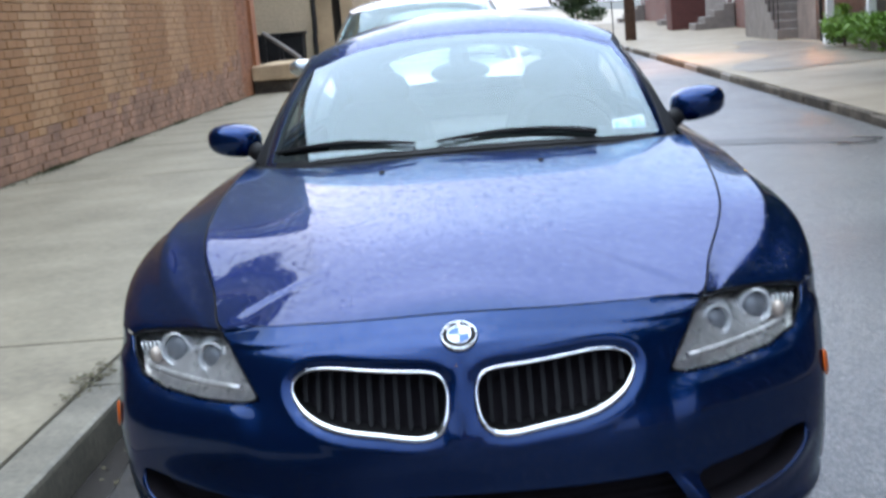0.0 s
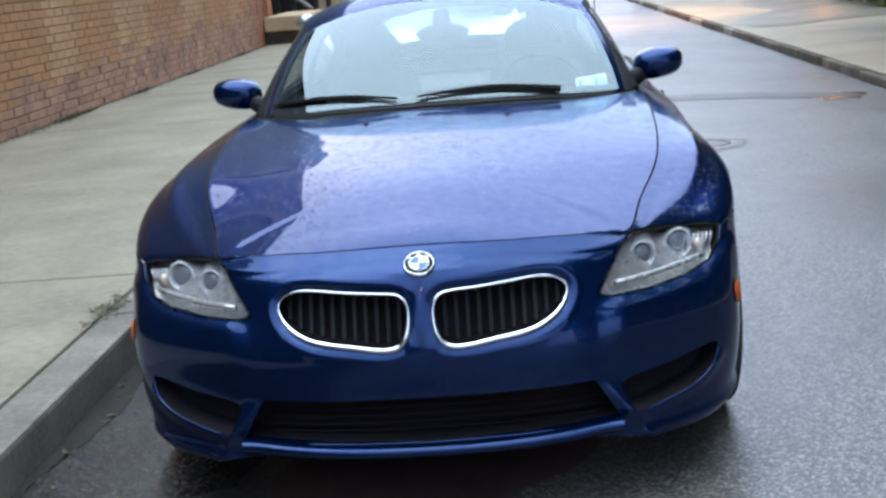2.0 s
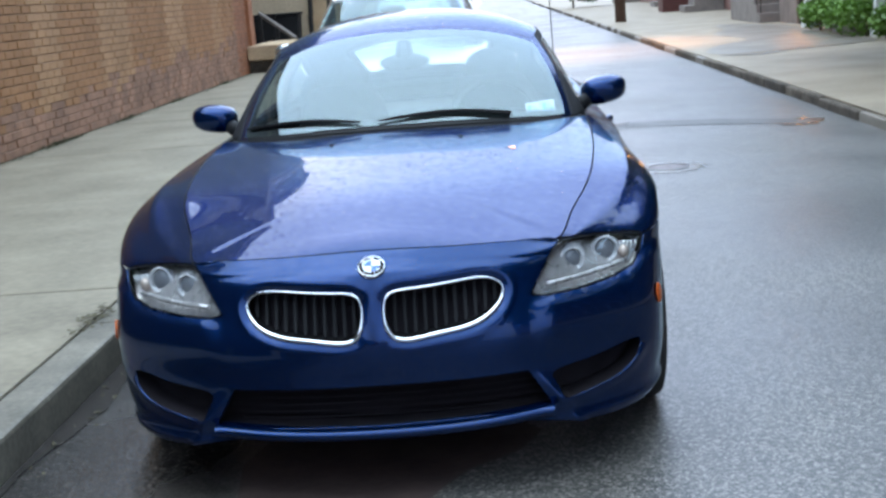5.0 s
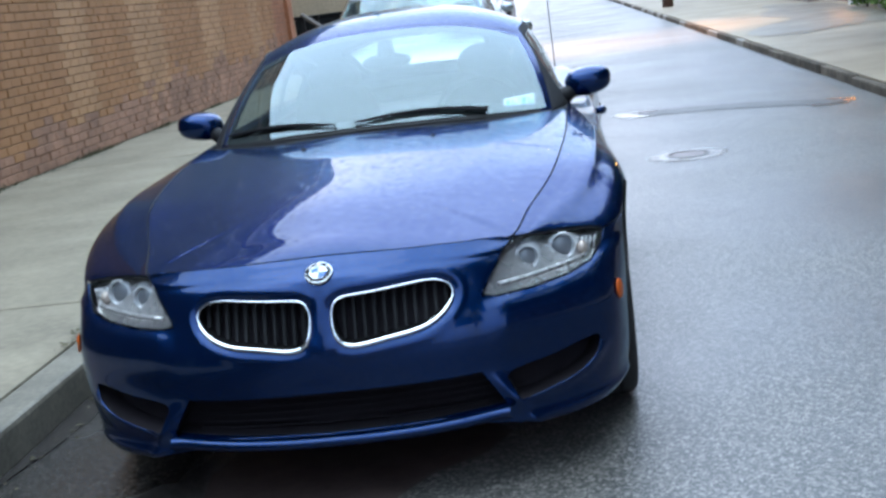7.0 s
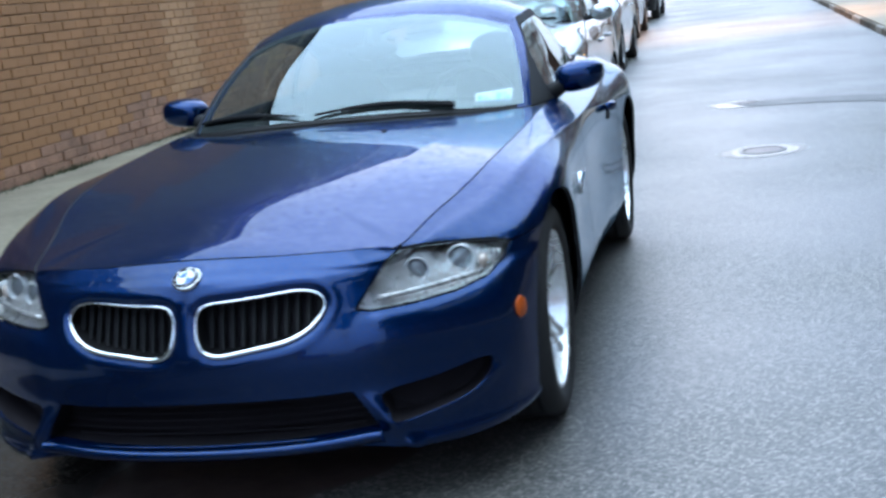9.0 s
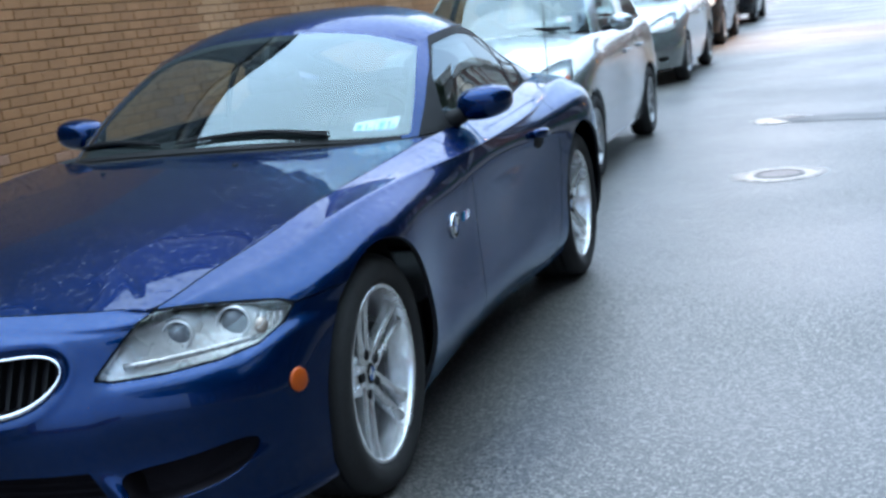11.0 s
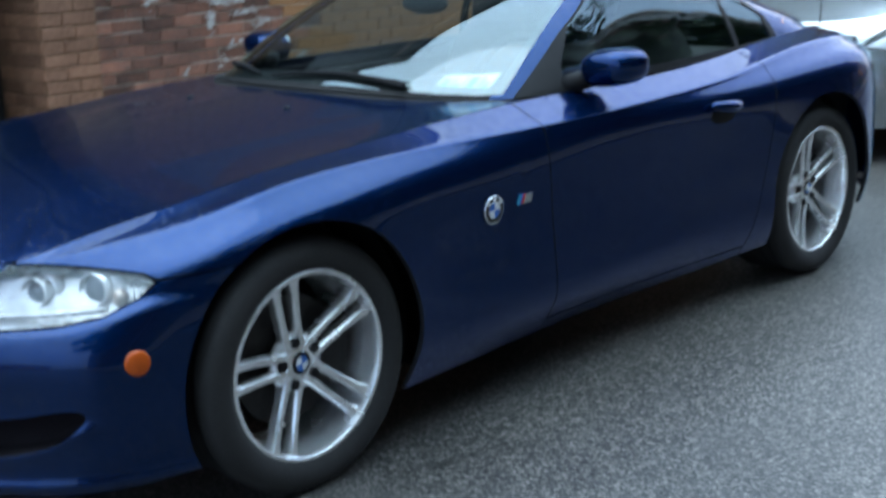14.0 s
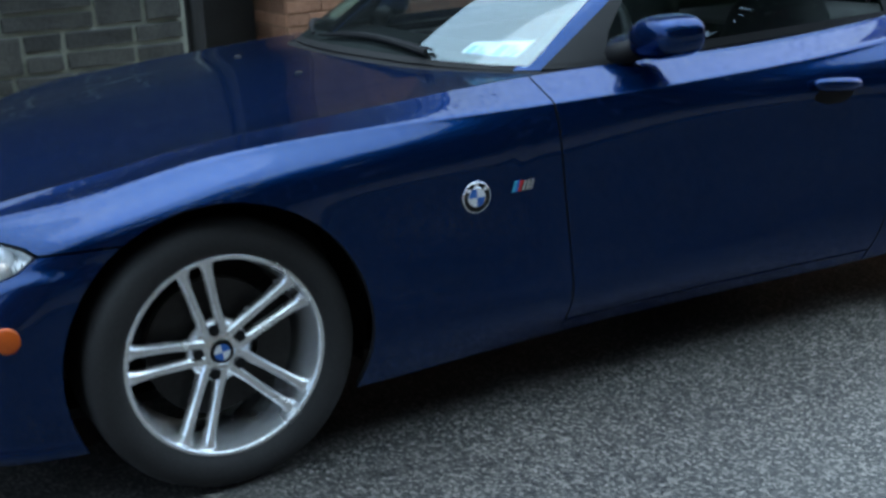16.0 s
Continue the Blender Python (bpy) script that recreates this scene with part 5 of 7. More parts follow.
# door mirrors
for sx in (1, -1):
    mr = new("door_mirror")
    mr.parent = coupe
    bm = bmesh.new()
    blob(bm, (0, 0, 0), 1, 1, 1, 40)
    for v in bm.verts:
        c = v.co
        # a boxy egg: blunt outside, domed ahead, flat behind
        u, w, h = (math.copysign(abs(q) ** 0.72, q) for q in c)
        yy = 0.088 * w if w < 0 else 0.050 * abs(w) ** 0.6
        px = 0.094 * u
        pz = 0.058 * h * (1.0 - 0.10 * max(0, u)) + 0.008 * u
        c.x, c.y, c.z = sx * (0.812 + px), 1.272 + yy + 0.10 * px, 0.906 + pz
    if sx < 0:
        bmesh.ops.reverse_faces(bm, faces=bm.faces)
    part("mirror_shell", bm, M_BLUE, mr, smooth=True)
    bm = bmesh.new()
    blob(bm, (sx * 0.814, 1.318, 0.906), 0.080, 0.010, 0.046, 24)
    part("mirror_glass", bm, M_CHROME, mr, smooth=True)
    bm = bmesh.new()
    tube(bm, [(sx * 0.690, 1.165, 0.852), (sx * 0.725, 1.20, 0.866), (sx * 0.750, 1.24, 0.878), (sx * 0.775, 1.27, 0.888)], lambda f: 0.034 - 0.008 * f, 10)
    part("mirror_foot", bm, M_BLACK, mr, smooth=True)
    # door handle over a flat black oval that paints the shade of its shell
    hd = new("door_handle")
    hd.parent = coupe
    bm = bmesh.new()
    pts = []
    for k in range(13):
        f = k / 12
        p = on_side(1.735 + 0.165 * f, 0.730 - 0.014 * f)
        pts.append((sx * (p.x + 0.006 + 0.020 * math.sin(math.pi * f) ** 0.6), p.y, p.z))
    tube(bm, pts, lambda f: 0.012 + 0.008 * math.sin(math.pi * min(1, max(0, f))) ** 0.5, 12)
    part("handle_bar", bm, M_BLUE, hd, smooth=True)
    p, n = surf((sx * 2, 1.815, 0.714), (-sx, 0, 0))
    bm = bmesh.new()
    blob(bm, (0, 0, 0), 0.078, 0.036, 0.004, 24)
    bmesh.ops.transform(bm, matrix=frame_at(p - Vector((0, 0, 0.012)) - n * 0.001, n), verts=bm.verts)
    part("handle_recess", bm, M_BLACK, hd, smooth=True)
    bm = bmesh.new()
    p, n = surf((sx * 2, 1.885, 0.704), (-sx, 0, 0))
    blob(bm, (0, 0, 0), 0.008, 0.008, 0.006, 12)
    bmesh.ops.transform(bm, matrix=frame_at(p + n * 0.004, n), verts=bm.verts)
    part("lock_cylinder", bm, M_CHROME, hd, smooth=True)

# aerial on the rear quarter
bm = bmesh.new()
cyl(bm, (0.690, 2.772, 0.80), (0.689, 2.778, 0.855), 0.016, 0.006, 14)
part("aerial_foot", bm, M_BLACK, coupe)
bm = bmesh.new()
tube(bm, [(0.689, 2.778, 0.85), (0.686, 2.80, 1.05), (0.684, 2.83, 1.30)], 0.0026, 6)
part("aerial", bm, M_BLACK, coupe)

# cowl, wipers, washer jets
cx_ = np.linspace(-0.70, 0.70, 57)
low_y = curve1([(0, 0.645), (0.27, 0.685), (0.47, 0.780), (0.64, 0.945), (0.72, 1.075)])
low_z = curve1([(0, 0.872), (0.27, 0.866), (0.47, 0.852), (0.64, 0.838), (0.72, 0.83)])
bm = bmesh.new()
rows = []
for t in cx_:
    a = abs(t)
    yc, yl = cowl_y(a), low_y(a)
    rows.append([bm.verts.new((t, yc - 0.03, float(hood_height(np.array([t]), np.array([yc]))[0]) - 0.012)), bm.verts.new((t, (yc + yl) / 2, low_z(a) - 0.010)), bm.verts.new((t, yl + 0.035, low_z(a) + 0.006))])
for r0, r1 in zip(rows, rows[1:]):
    for j in range(2):
        bm.faces.new((r0[j], r1[j], r1[j + 1], r0[j + 1]))
part("cowl", bm, M_BLACK, coupe, smooth=True)
GLASS_TREE = BVHTree.FromPolygons([Vector(v) for v in np.concatenate([band.V, band.V * (-1, 1, 1)])], [tuple(map(int, f)) for f in np.concatenate([band.F, band.F + len(band.V)])])


def on_glass(gx, gz, out=0.0):
    p, n, _, _ = GLASS_TREE.ray_cast(Vector((gx, -1, gz)), Vector((0, 1, 0)))
    if p is None:
        p, n = Vector((gx, 0.7, gz)), Vector((0, -0.6, 0.8))
    if n.y > 0:
        n = -n
    return p + n * out, n


for x0, x1, z0, z1, piv in ((-0.075, 0.42, 0.892, 0.882, 0.12), (-0.62, -0.14, 0.872, 0.892, -0.47)):
    wp = new("wiper")
    wp.parent = coupe
    bm = bmesh.new()
    pts = []
    for k in range(13):
        f = k / 12
        pts.append(on_glass(x0 + (x1 - x0) * f, z0 + (z1 - z0) * f + 0.018 * math.sin(math.pi * f), 0.010)[0])
    tube(bm, pts, lambda f: 0.004 + 0.005 * math.sin(math.pi * f), 6)
    part("wiper_blade", bm, M_BLACK, wp)
    bm = bmesh.new()
    m0 = pts[6]
    e = (x1, pts[-1].y - 0.02, pts[-1].z - 0.006) if piv > 0 else (x0 + 0.03, pts[0].y - 0.02, pts[0].z - 0.004)
    tube(bm, [m0 + Vector((0, -0.003, 0.004)), (Vector(m0) + Vector(e)) / 2 + Vector((0, -0.006, 0.006)), e], lambda f: 0.0045 + 0.005 * f, 6)
    part("wiper_arm", bm, M_BLACK, wp)
for sx in (1, -1):
    bm = bmesh.new()
    hz = float(hood_height(np.array([0.232]), np.array([0.47]))[0])
    blob(bm, (sx * 0.232, 0.475, hz), 0.010, 0.014, 0.007, 12)
    part("washer_jet", bm, M_BLACK, coupe)

# two inspection stickers behind the glass
for x0, x1 in ((0.480, 0.535), (0.538, 0.596)):
    bm = bmesh.new()
    q = [on_glass(a, b, -0.003)[0] for a, b in ((x0, 0.862), (x1, 0.862), (x1, 0.908), (x0, 0.908))]
    bm.faces.new([bm.verts.new(v) for v in q])
    st = part("sticker", bm, M_PAPER, coupe, "white and blue inspection sticker")
    for u0, u1, v0, v1, mt in ((0.15, 0.42, 0.25, 0.80, M_STBLUE), (0.55, 0.66, 0.2, 0.75, M_BADGEBLUE), (0.74, 0.90, 0.15, 0.5, M_STBLUE)):
        bm = bmesh.new()
        bm.faces.new([bm.verts.new(q[0] + (q[1] - q[0]) * a + (q[3] - q[0]) * b + Vector((0, -0.0009, 0.0009))) for a, b in ((u0, v0), (u1, v0), (u1, v1), (u0, v1))])
        part("sticker_bar", bm, mt, st)

# ---- cabin ----
bm = bmesh.new()
blob(bm, (0.0, 1.300, 1.078), 0.105, 0.03, 0.036, 20)
rv = part("cabin_mirror", bm, M_INTERIOR, coupe, smooth=True)
bm = bmesh.new()
tube(bm, [(0, 1.303, 1.09), (0, 1.313, 1.125), (0, 1.327, 1.158)], lambda f: 0.040 - 0.010 * f, 10)
part("mirror_stem", bm, M_INTERIOR, rv)
bm = bmesh.new()
rows = []
for t in np.linspace(-0.66, 0.66, 23):
    hump = 0.035 * math.exp(-((t - 0.34) / 0.16) ** 2)
    rows.append([bm.verts.new((t, yy0, zz)) for yy0, zz in ((low_y(min(abs(t), 0.7)) + 0.05, 0.832), (0.98, 0.842 + hump * 0.5), (1.12, 0.846 + hump), (1.22, 0.80), (1.24, 0.55))])
for r0, r1 in zip(rows, rows[1:]):
    for j in range(4):
        bm.faces.new((r0[j], r1[j], r1[j + 1], r0[j + 1]))
part("dashboard", bm, M_DASH, coupe, smooth=True)
sw = new("steering_wheel")
sw.parent = coupe
bm = bmesh.new()
ringp = [Vector((0.36 + 0.18 * math.cos(a), 1.33 + 0.06 * math.sin(a), 0.80 + 0.17 * math.sin(a))) for a in np.linspace(0, 2 * math.pi, 32, endpoint=False)]
tube(bm, ringp, 0.015, 8, True)
part("wheel_rim", bm, M_INTERIOR, sw, smooth=True)
bm = bmesh.new()
blob(bm, (0.36, 1.335, 0.79), 0.075, 0.03, 0.06, 16)
box(bm, 0.20, 0.52, 1.325, 1.345, 0.78, 0.80)
part("wheel_hub", bm, M_INTERIOR, sw, smooth=True)
for sx in (1, -1):
    seat = new("seat")
    seat.parent = coupe
    for nm, c, r in (("seat_cushion", (sx * 0.36, 1.75, 0.42), (0.24, 0.27, 0.10)), ("backrest", (sx * 0.36, 2.02, 0.68), (0.23, 0.10, 0.30)), ("headrest", (sx * 0.36, 2.09, 0.985), (0.13, 0.055, 0.085))):
        bm = bmesh.new()
        blob(bm, c, *r, 20)
        for v in bm.verts:
            d = v.co - Vector(c)
            v.co = Vector(c) + Vector((d.x * (1.1 if abs(d.x) < r[0] * 0.8 else 1.0), d.y + 0.25 * max(0, d.z) * (nm == "backrest"), d.z * 1.05))
        part(nm, bm, M_INTERIOR, seat, smooth=True)
bm = bmesh.new()
box(bm, -0.70, 0.70, 0.70, 3.0, 0.20, 0.34)
box(bm, -0.11, 0.11, 1.2, 2.1, 0.34, 0.55, 0.03)
box(bm, -0.62, 0.62, 2.25, 3.02, 0.34, 0.78, 0.04)
for sx in (1, -1):
    box(bm, sx * 0.70, sx * 0.735, 0.95, 2.95, 0.30, 0.80, 0.01)
part("cabin_floor", bm, M_INTERIOR, coupe)
bm = bmesh.new()
box(bm, -0.60, 0.60, -0.45, 0.62, 0.25, 0.62, 0.05)
part("engine_bay", bm, M_BLACK, coupe)
# ---- wheels ----
def build_wheel(parent, cx, cy, cz, side, width, phase=31.0):
    """A road wheel with five double spokes; side is +1 for the car's left."""
    hub = new("wheel")
    hub.parent = parent
    hub.location = (cx, cy, cz)
    hub.scale = (1, cz / 0.326, cz / 0.326)
    w = width / 2
    R = 0.326
    bm = bmesh.new()
    lathe(bm, [(0.236, w * 0.80), (0.243, w * 0.93), (0.262, w * 1.03), (0.288, w * 1.05), (0.306, w * 1.0), (0.318, w * 0.90), (0.325, w * 0.72), (R, w * 0.3), (R, 0), (R, -w * 0.3), (0.325, -w * 0.72), (0.316, -w * 0.92), (0.28, -w), (0.24, -w * 0.85)], (0, 0, 0), "X", 72)
    for v in bm.verts:
        v.co.x *= side
    tyre = part("tyre", bm, M_TYRE, hub, "black rubber tyre", True)
    bm = bmesh.new()
    for g in (-0.55, -0.2, 0.2, 0.55):
        lathe(bm, [(R + 0.0008, (g - 0.05) * w), (R + 0.0012, (g + 0.05) * w)], (0, 0, 0), "X", 72)
    for v in bm.verts:
        v.co.x *= side
    part("tread_groove", bm, M_BLACK, tyre)
    bm = bmesh.new()
    lathe(bm, [(0.243, w * 0.86), (0.243, w * 0.93), (0.239, w * 0.955), (0.232, w * 0.95), (0.2295, w * 0.90), (0.227, w * 0.74), (0.222, w * 0.45), (0.215, w * 0.2), (0.212, -w * 0.6), (0.225, -w * 0.9)], (0, 0, 0), "X", 72)
    for v in bm.verts:
        v.co.x *= side
    rim = part("rim", bm, M_ALLOY, hub, "silver alloy rim", True)
    # spokes dish inwards towards the hub
    xo, xi = w * 0.80, w * 0.56
    for k in range(5):
        a = radians(phase + 72 * k)
        ca, sa = math.cos(a), math.sin(a)
        for s in (-1, 1):
            bm = bmesh.new()
            prev = None
            n = 9
            for i in range(n + 1):
                f = i / n
                r = 0.040 + (0.226 - 0.040) * f
                off = s * (0.0195 + 0.011 * f)
                hw = 0.0135 - 0.003 * math.sin(f * math.pi) + (0.006 if i == n else 0)
                xx = xi + (xo - xi) * f ** 1.5
                ring = []
                for du, dx in ((-hw, -0.030), (-hw, -0.006), (-hw * 0.55, 0.0), (hw * 0.55, 0.0), (hw, -0.006), (hw, -0.030)):
                    u = off + du
                    ring.append(bm.verts.new((side * (xx + dx), r * ca - u * sa, r * sa + u * ca)))
                if prev:
                    for j in range(5):
                        bm.faces.new((prev[j], prev[j + 1], ring[j + 1], ring[j]))
                else:
                    bm.faces.new(ring)
                prev = ring
            bm.faces.new(prev[::-1])
            bmesh.ops.recalc_face_normals(bm, faces=bm.faces)
            part("spoke", bm, M_ALLOY, rim)
        bm = bmesh.new()
        bo = radians(phase + 36 + 72 * k)
        cyl(bm, (side * (xi - 0.02), 0.056 * math.cos(a), 0.056 * math.sin(a)), (side * (xi + 0.004), 0.056 * math.cos(a), 0.056 * math.sin(a)), 0.0125, seg=14)
        part("bolt_hole", bm, M_BLACK, rim)
    bm = bmesh.new()
    lathe(bm, [(0.0, xi + 0.001), (0.035, xi + 0.001), (0.050, xi - 0.004), (0.074, xi - 0.010), (0.078, xi - 0.03)], (0, 0, 0), "X", 40)
    for v in bm.verts:
        v.co.x *= side
    part("hub_disc", bm, M_ALLOY, rim, smooth=True)
    for name, mat, r0, r1, dx in (("cap_ring", M_CHROME, 0.0, 0.031, 0.003), ("cap_black", M_BLACK, 0.0, 0.029, 0.0045)):
        bm = bmesh.new()
        lathe(bm, [(r0, xi + dx), (r1 * 0.9, xi + dx), (r1, xi + dx - 0.002)], (0, 0, 0), "X", 32)
        for v in bm.verts:
            v.co.x *= side
        part(name, bm, mat, rim)
    for q in range(4):
        bm = bmesh.new()
        vs = [bm.verts.new((side * (xi + 0.0058), 0, 0))]
        for i in range(9):
            a = radians(q * 90 + i * 90 / 8 + 8)
            vs.append(bm.verts.new((side * (xi + 0.0058), 0.0195 * math.cos(a), 0.0195 * math.sin(a))))
        bm.faces.new(vs)
        part("cap_field", bm, M_WHITE if q % 2 else M_BADGEBLUE, rim)
    bm = bmesh.new()
    lathe(bm, [(0.06, 0.015), (0.165, 0.015), (0.165, -0.015), (0.06, -0.015), (0.06, 0.015)], (0, 0, 0), "X", 48)
    for v in bm.verts:
        v.co.x *= side
    part("brake_disc", bm, M_STEEL, hub)
    bm = bmesh.new()
    ring = []
    for i in range(10):
        a = radians(-35 + 70 * i / 9)
        ring.append([bm.verts.new((side * xx, r * math.cos(a), r * math.sin(a))) for r, xx in ((0.10, 0.035), (0.185, 0.035), (0.185, -0.04), (0.10, -0.04))])
    for a, b in zip(ring, ring[1:]):
        for j in range(4):
            bm.faces.new((a[j], a[(j + 1) % 4], b[(j + 1) % 4], b[j]))
    bm.faces.new(ring[0])
    bm.faces.new(ring[-1][::-1])
    part("brake_caliper", bm, M_STEEL, hub)
    return hub


for sd in (1, -1):
    build_wheel(coupe, sd * 0.722, 0.006, 0.320, sd, 0.225)
    build_wheel(coupe, sd * 0.730, 2.51, 0.320, sd, 0.250)
    for yy in (0.0, 2.497):
        bm = bmesh.new()
        lathe(bm, [(0.375, -0.02), (0.375, -0.30), (0.02, -0.30)], (0, 0, 0), "X", 40)
        for v in bm.verts:
            v.co = Vector((sd * (0.80 + v.co.x), yy + v.co.y, 0.33 + v.co.z))
        bmesh.ops.delete(bm, geom=[v for v in bm.verts if v.co.z < 0.16], context='VERTS')
        part("wheel_liner", bm, M_BLACK, coupe)
bm = bmesh.new()
box(bm, -0.62, 0.62, -0.42, 3.10, 0.175, 0.20)
for sx in (1, -1):
    box(bm, sx * 0.62, sx * 0.78, 0.45, 2.05, 0.175, 0.20)
part("underbody", bm, M_BLACK, coupe)
# ---- the other parked cars ----
M_HUBCAP = surface("silver_wheel_trim", (0.55, 0.56, 0.57), 0.35, 0.7, vary=0.1, bump=0.05)


def plain_wheel(parent, cx, cy, side, R=0.292, width=0.18, spokes=7, trim=M_HUBCAP):
    hub = new("wheel")
    hub.parent = parent
    hub.location = (cx, cy, R)
    w = width / 2
    bm = bmesh.new()
    lathe(bm, [(R * 0.66, w * 0.8), (R * 0.69, w * 0.95), (R * 0.80, w * 1.04), (R * 0.92, w), (R * 0.985, w * 0.75), (R, w * 0.3), (R, -w * 0.3), (R * 0.97, -w * 0.9), (R * 0.7, -w)], (0, 0, 0), "X", 40)
    for v in bm.verts:
        v.co.x *= side
    part("tyre", bm, M_TYRE, hub, smooth=True)
    bm = bmesh.new()
    lathe(bm, [(R * 0.68, w * 0.88), (R * 0.66, w * 0.97), (R * 0.62, w * 0.90), (R * 0.58, w * 0.6), (R * 0.57, -w * 0.6)], (0, 0, 0), "X", 40)
    for v in bm.verts:
        v.co.x *= side
    rim = part("rim", bm, trim, hub, smooth=True)
    for k in range(spokes):
        a = 2 * math.pi * (k + 0.25) / spokes
        bm = bmesh.new()
        box(bm, w * 0.62, w * 0.86, 0.03, R * 0.62, -0.022, 0.022, 0.006)
        for v in bm.verts:
            v.co.x = side * (v.co.x - 0.10 * w * (1 - v.co.y / (R * 0.62)))
        bmesh.ops.rotate(bm, verts=bm.verts, cent=(0, 0, 0), matrix=Matrix.Rotation(a, 3, 'X'))
        part("spoke", bm, trim, rim)
    bm = bmesh.new()
    lathe(bm, [(0.0, w * 0.86), (0.04, w * 0.84), (0.065, w * 0.70), (0.07, w * 0.4)], (0, 0, 0), "X", 24)
    for v in bm.verts:
        v.co.x *= side
    part("wheel_centre", bm, trim, rim, smooth=True)
    bm = bmesh.new()
    lathe(bm, [(0.0, 0.0), (R * 0.57, 0.0)], (0, 0, 0), "X", 24)
    part("wheel_back", bm, M_BLACK, hub)


def hatchback(label, paint, x0, y0, s, tall=1.0, lean=0.0, group="parked cars"):
    """A small five-door hatchback, built from feature lines round its left half."""
    car = thing("hatchback", label, "car", group)
    sill = [(0, -0.80, 0.20), (0.45, -0.74, 0.20), (0.69, -0.56, 0.20), (0.785, -0.33, 0.20), (0.80, 0.5, 0.19), (0.80, 1.5, 0.19), (0.80, 2.45, 0.20), (0.74, 2.9, 0.25), (0.5, 3.05, 0.28), (0, 3.08, 0.28)]
    bump = [(0, -0.85, 0.42), (0.47, -0.78, 0.42), (0.73, -0.57, 0.43), (0.822, -0.32, 0.44), (0.832, 0.5, 0.42), (0.832, 1.5, 0.42), (0.838, 2.45, 0.45), (0.78, 2.95, 0.5), (0.55, 3.1, 0.5), (0, 3.14, 0.5)]
    lamps = [(0, -0.82, 0.60), (0.45, -0.745, 0.60), (0.71, -0.52, 0.62), (0.815, -0.25, 0.66), (0.832, 0.5, 0.66), (0.834, 1.5, 0.68), (0.834, 2.45, 0.72), (0.77, 2.95, 0.76), (0.55, 3.08, 0.76), (0, 3.12, 0.76)]
    shoulder = [(0, -0.77, 0.72), (0.40, -0.68, 0.74), (0.64, -0.42, 0.80), (0.755, 0.0, 0.87), (0.79, 0.5, 0.90), (0.80, 1.5, 0.93), (0.79, 2.45, 0.97), (0.72, 2.9, 1.0), (0.52, 3.02, 1.0), (0, 3.06, 1.0)]
    hoodl = [(0, -0.72, 0.775), (0.36, -0.62, 0.80), (0.56, -0.36, 0.86), (0.665, 0.0, 0.925), (0.71, 0.45, 0.965), (0.745, 1.5, 0.975), (0.74, 2.45, 1.0), (0.68, 2.85, 1.02), (0.48, 2.97, 1.02), (0, 3.0, 1.02)]
    lines = np.array([sill, bump, lamps, shoulder, hoodl], float)
    P, U = skin_grid(lines, 12, 9)
    sk = sheet(P, U)
    if sk.N[np.argmax(sk.V[:, 0]), 0] < 0:
        sk = sheet(P, U, True)
    x, y, z = sk.V.T
    lamp_o = [(0.40, 0.655), (0.44, 0.70), (0.56, 0.79), (0.665, 0.845), (0.725, 0.845), (0.765, 0.74), (0.745, 0.665), (0.66, 0.635), (0.52, 0.635)]
    lf = np.where(y < 0.1, inside(np.stack([x, z], 1), lamp_o), -1)
    grille_o = [(-0.40, 0.655), (-0.36, 0.71), (0.36, 0.71), (0.40, 0.655), (0.30, 0.635), (-0.30, 0.635)]
    gf = np.where(y < -0.3, inside(np.stack([x, z], 1), grille_o), -1)
    low_o = [(-0.42, 0.36), (0.42, 0.36), (0.36, 0.26), (-0.36, 0.26)]
    of = np.where(y < -0.3, inside(np.stack([x, z], 1), low_o), -1)
    fog_o = [(0.56, 0.34), (0.68, 0.345), (0.66, 0.28), (0.57, 0.285)]
    ff = np.where(y < -0.2, inside(np.stack([x, z], 1), fog_o), -1)
    af = np.hypot(y, z - 0.29) - 0.335
    ar = np.hypot(y - 2.45, z - 0.29) - 0.335
    d1, d2, d3 = y - 0.52, y - 1.52, y - 2.22
    bf = np.minimum(0.63 + 0.02 * x - z, -0.10 - y)
    front_low = cut_all(sk, bf - 0.003, -of, -ff, -gf, -lf - 0.003, af)
    nose = cut_all(sk, -bf - 0.003, -d1 - 0.003, -lf - 0.003, -gf, af)
    door1 = cut_all(sk, d1 - 0.003, -d2 - 0.003, z - 0.22)
    door2 = cut_all(sk, d2 - 0.003, -d3 - 0.003, z - 0.22, ar)
    rock = cut_all(sk, d1 - 0.003, -d3 - 0.003, 0.215 - z)
    rear = cut_all(sk, d3 - 0.003, ar)
    lamp_s = cut_all(sk, lf - 0.001)
    fog_s, grille_s, low_s = cut_all(sk, ff), cut_all(sk, gf), cut_all(sk, of)
    panel("front_bumper", weld_middle(joined(front_low)), paint, car)
    panel("rear_body", weld_middle(joined(rear)), paint, car)
    panel("grille", weld_middle(joined(grille_s)), M_MESH, car, lip=0.0, lift=-0.03)
    panel("lower_intake", weld_middle(joined(low_s)), M_MESH, car, lip=0.0, lift=-0.04)
    for mir in (False, True):
        sx = -1 if mir else 1
        panel("front_wing", nose, paint, car, mirror=mir)
        for nm, ds in (("front_door", door1), ("rear_door", door2)):
            d = panel(nm, ds, paint, car, mirror=mir)
            bm = bmesh.new()
            yh = 1.36 if nm == "front_door" else 2.10
            box(bm, sx * 0.826, sx * 0.856, yh - 0.09, yh + 0.09, 0.775, 0.805, 0.008)
            part("door_handle", bm, paint, d)
        panel("rocker_panel", rock, paint, car, mirror=mir)
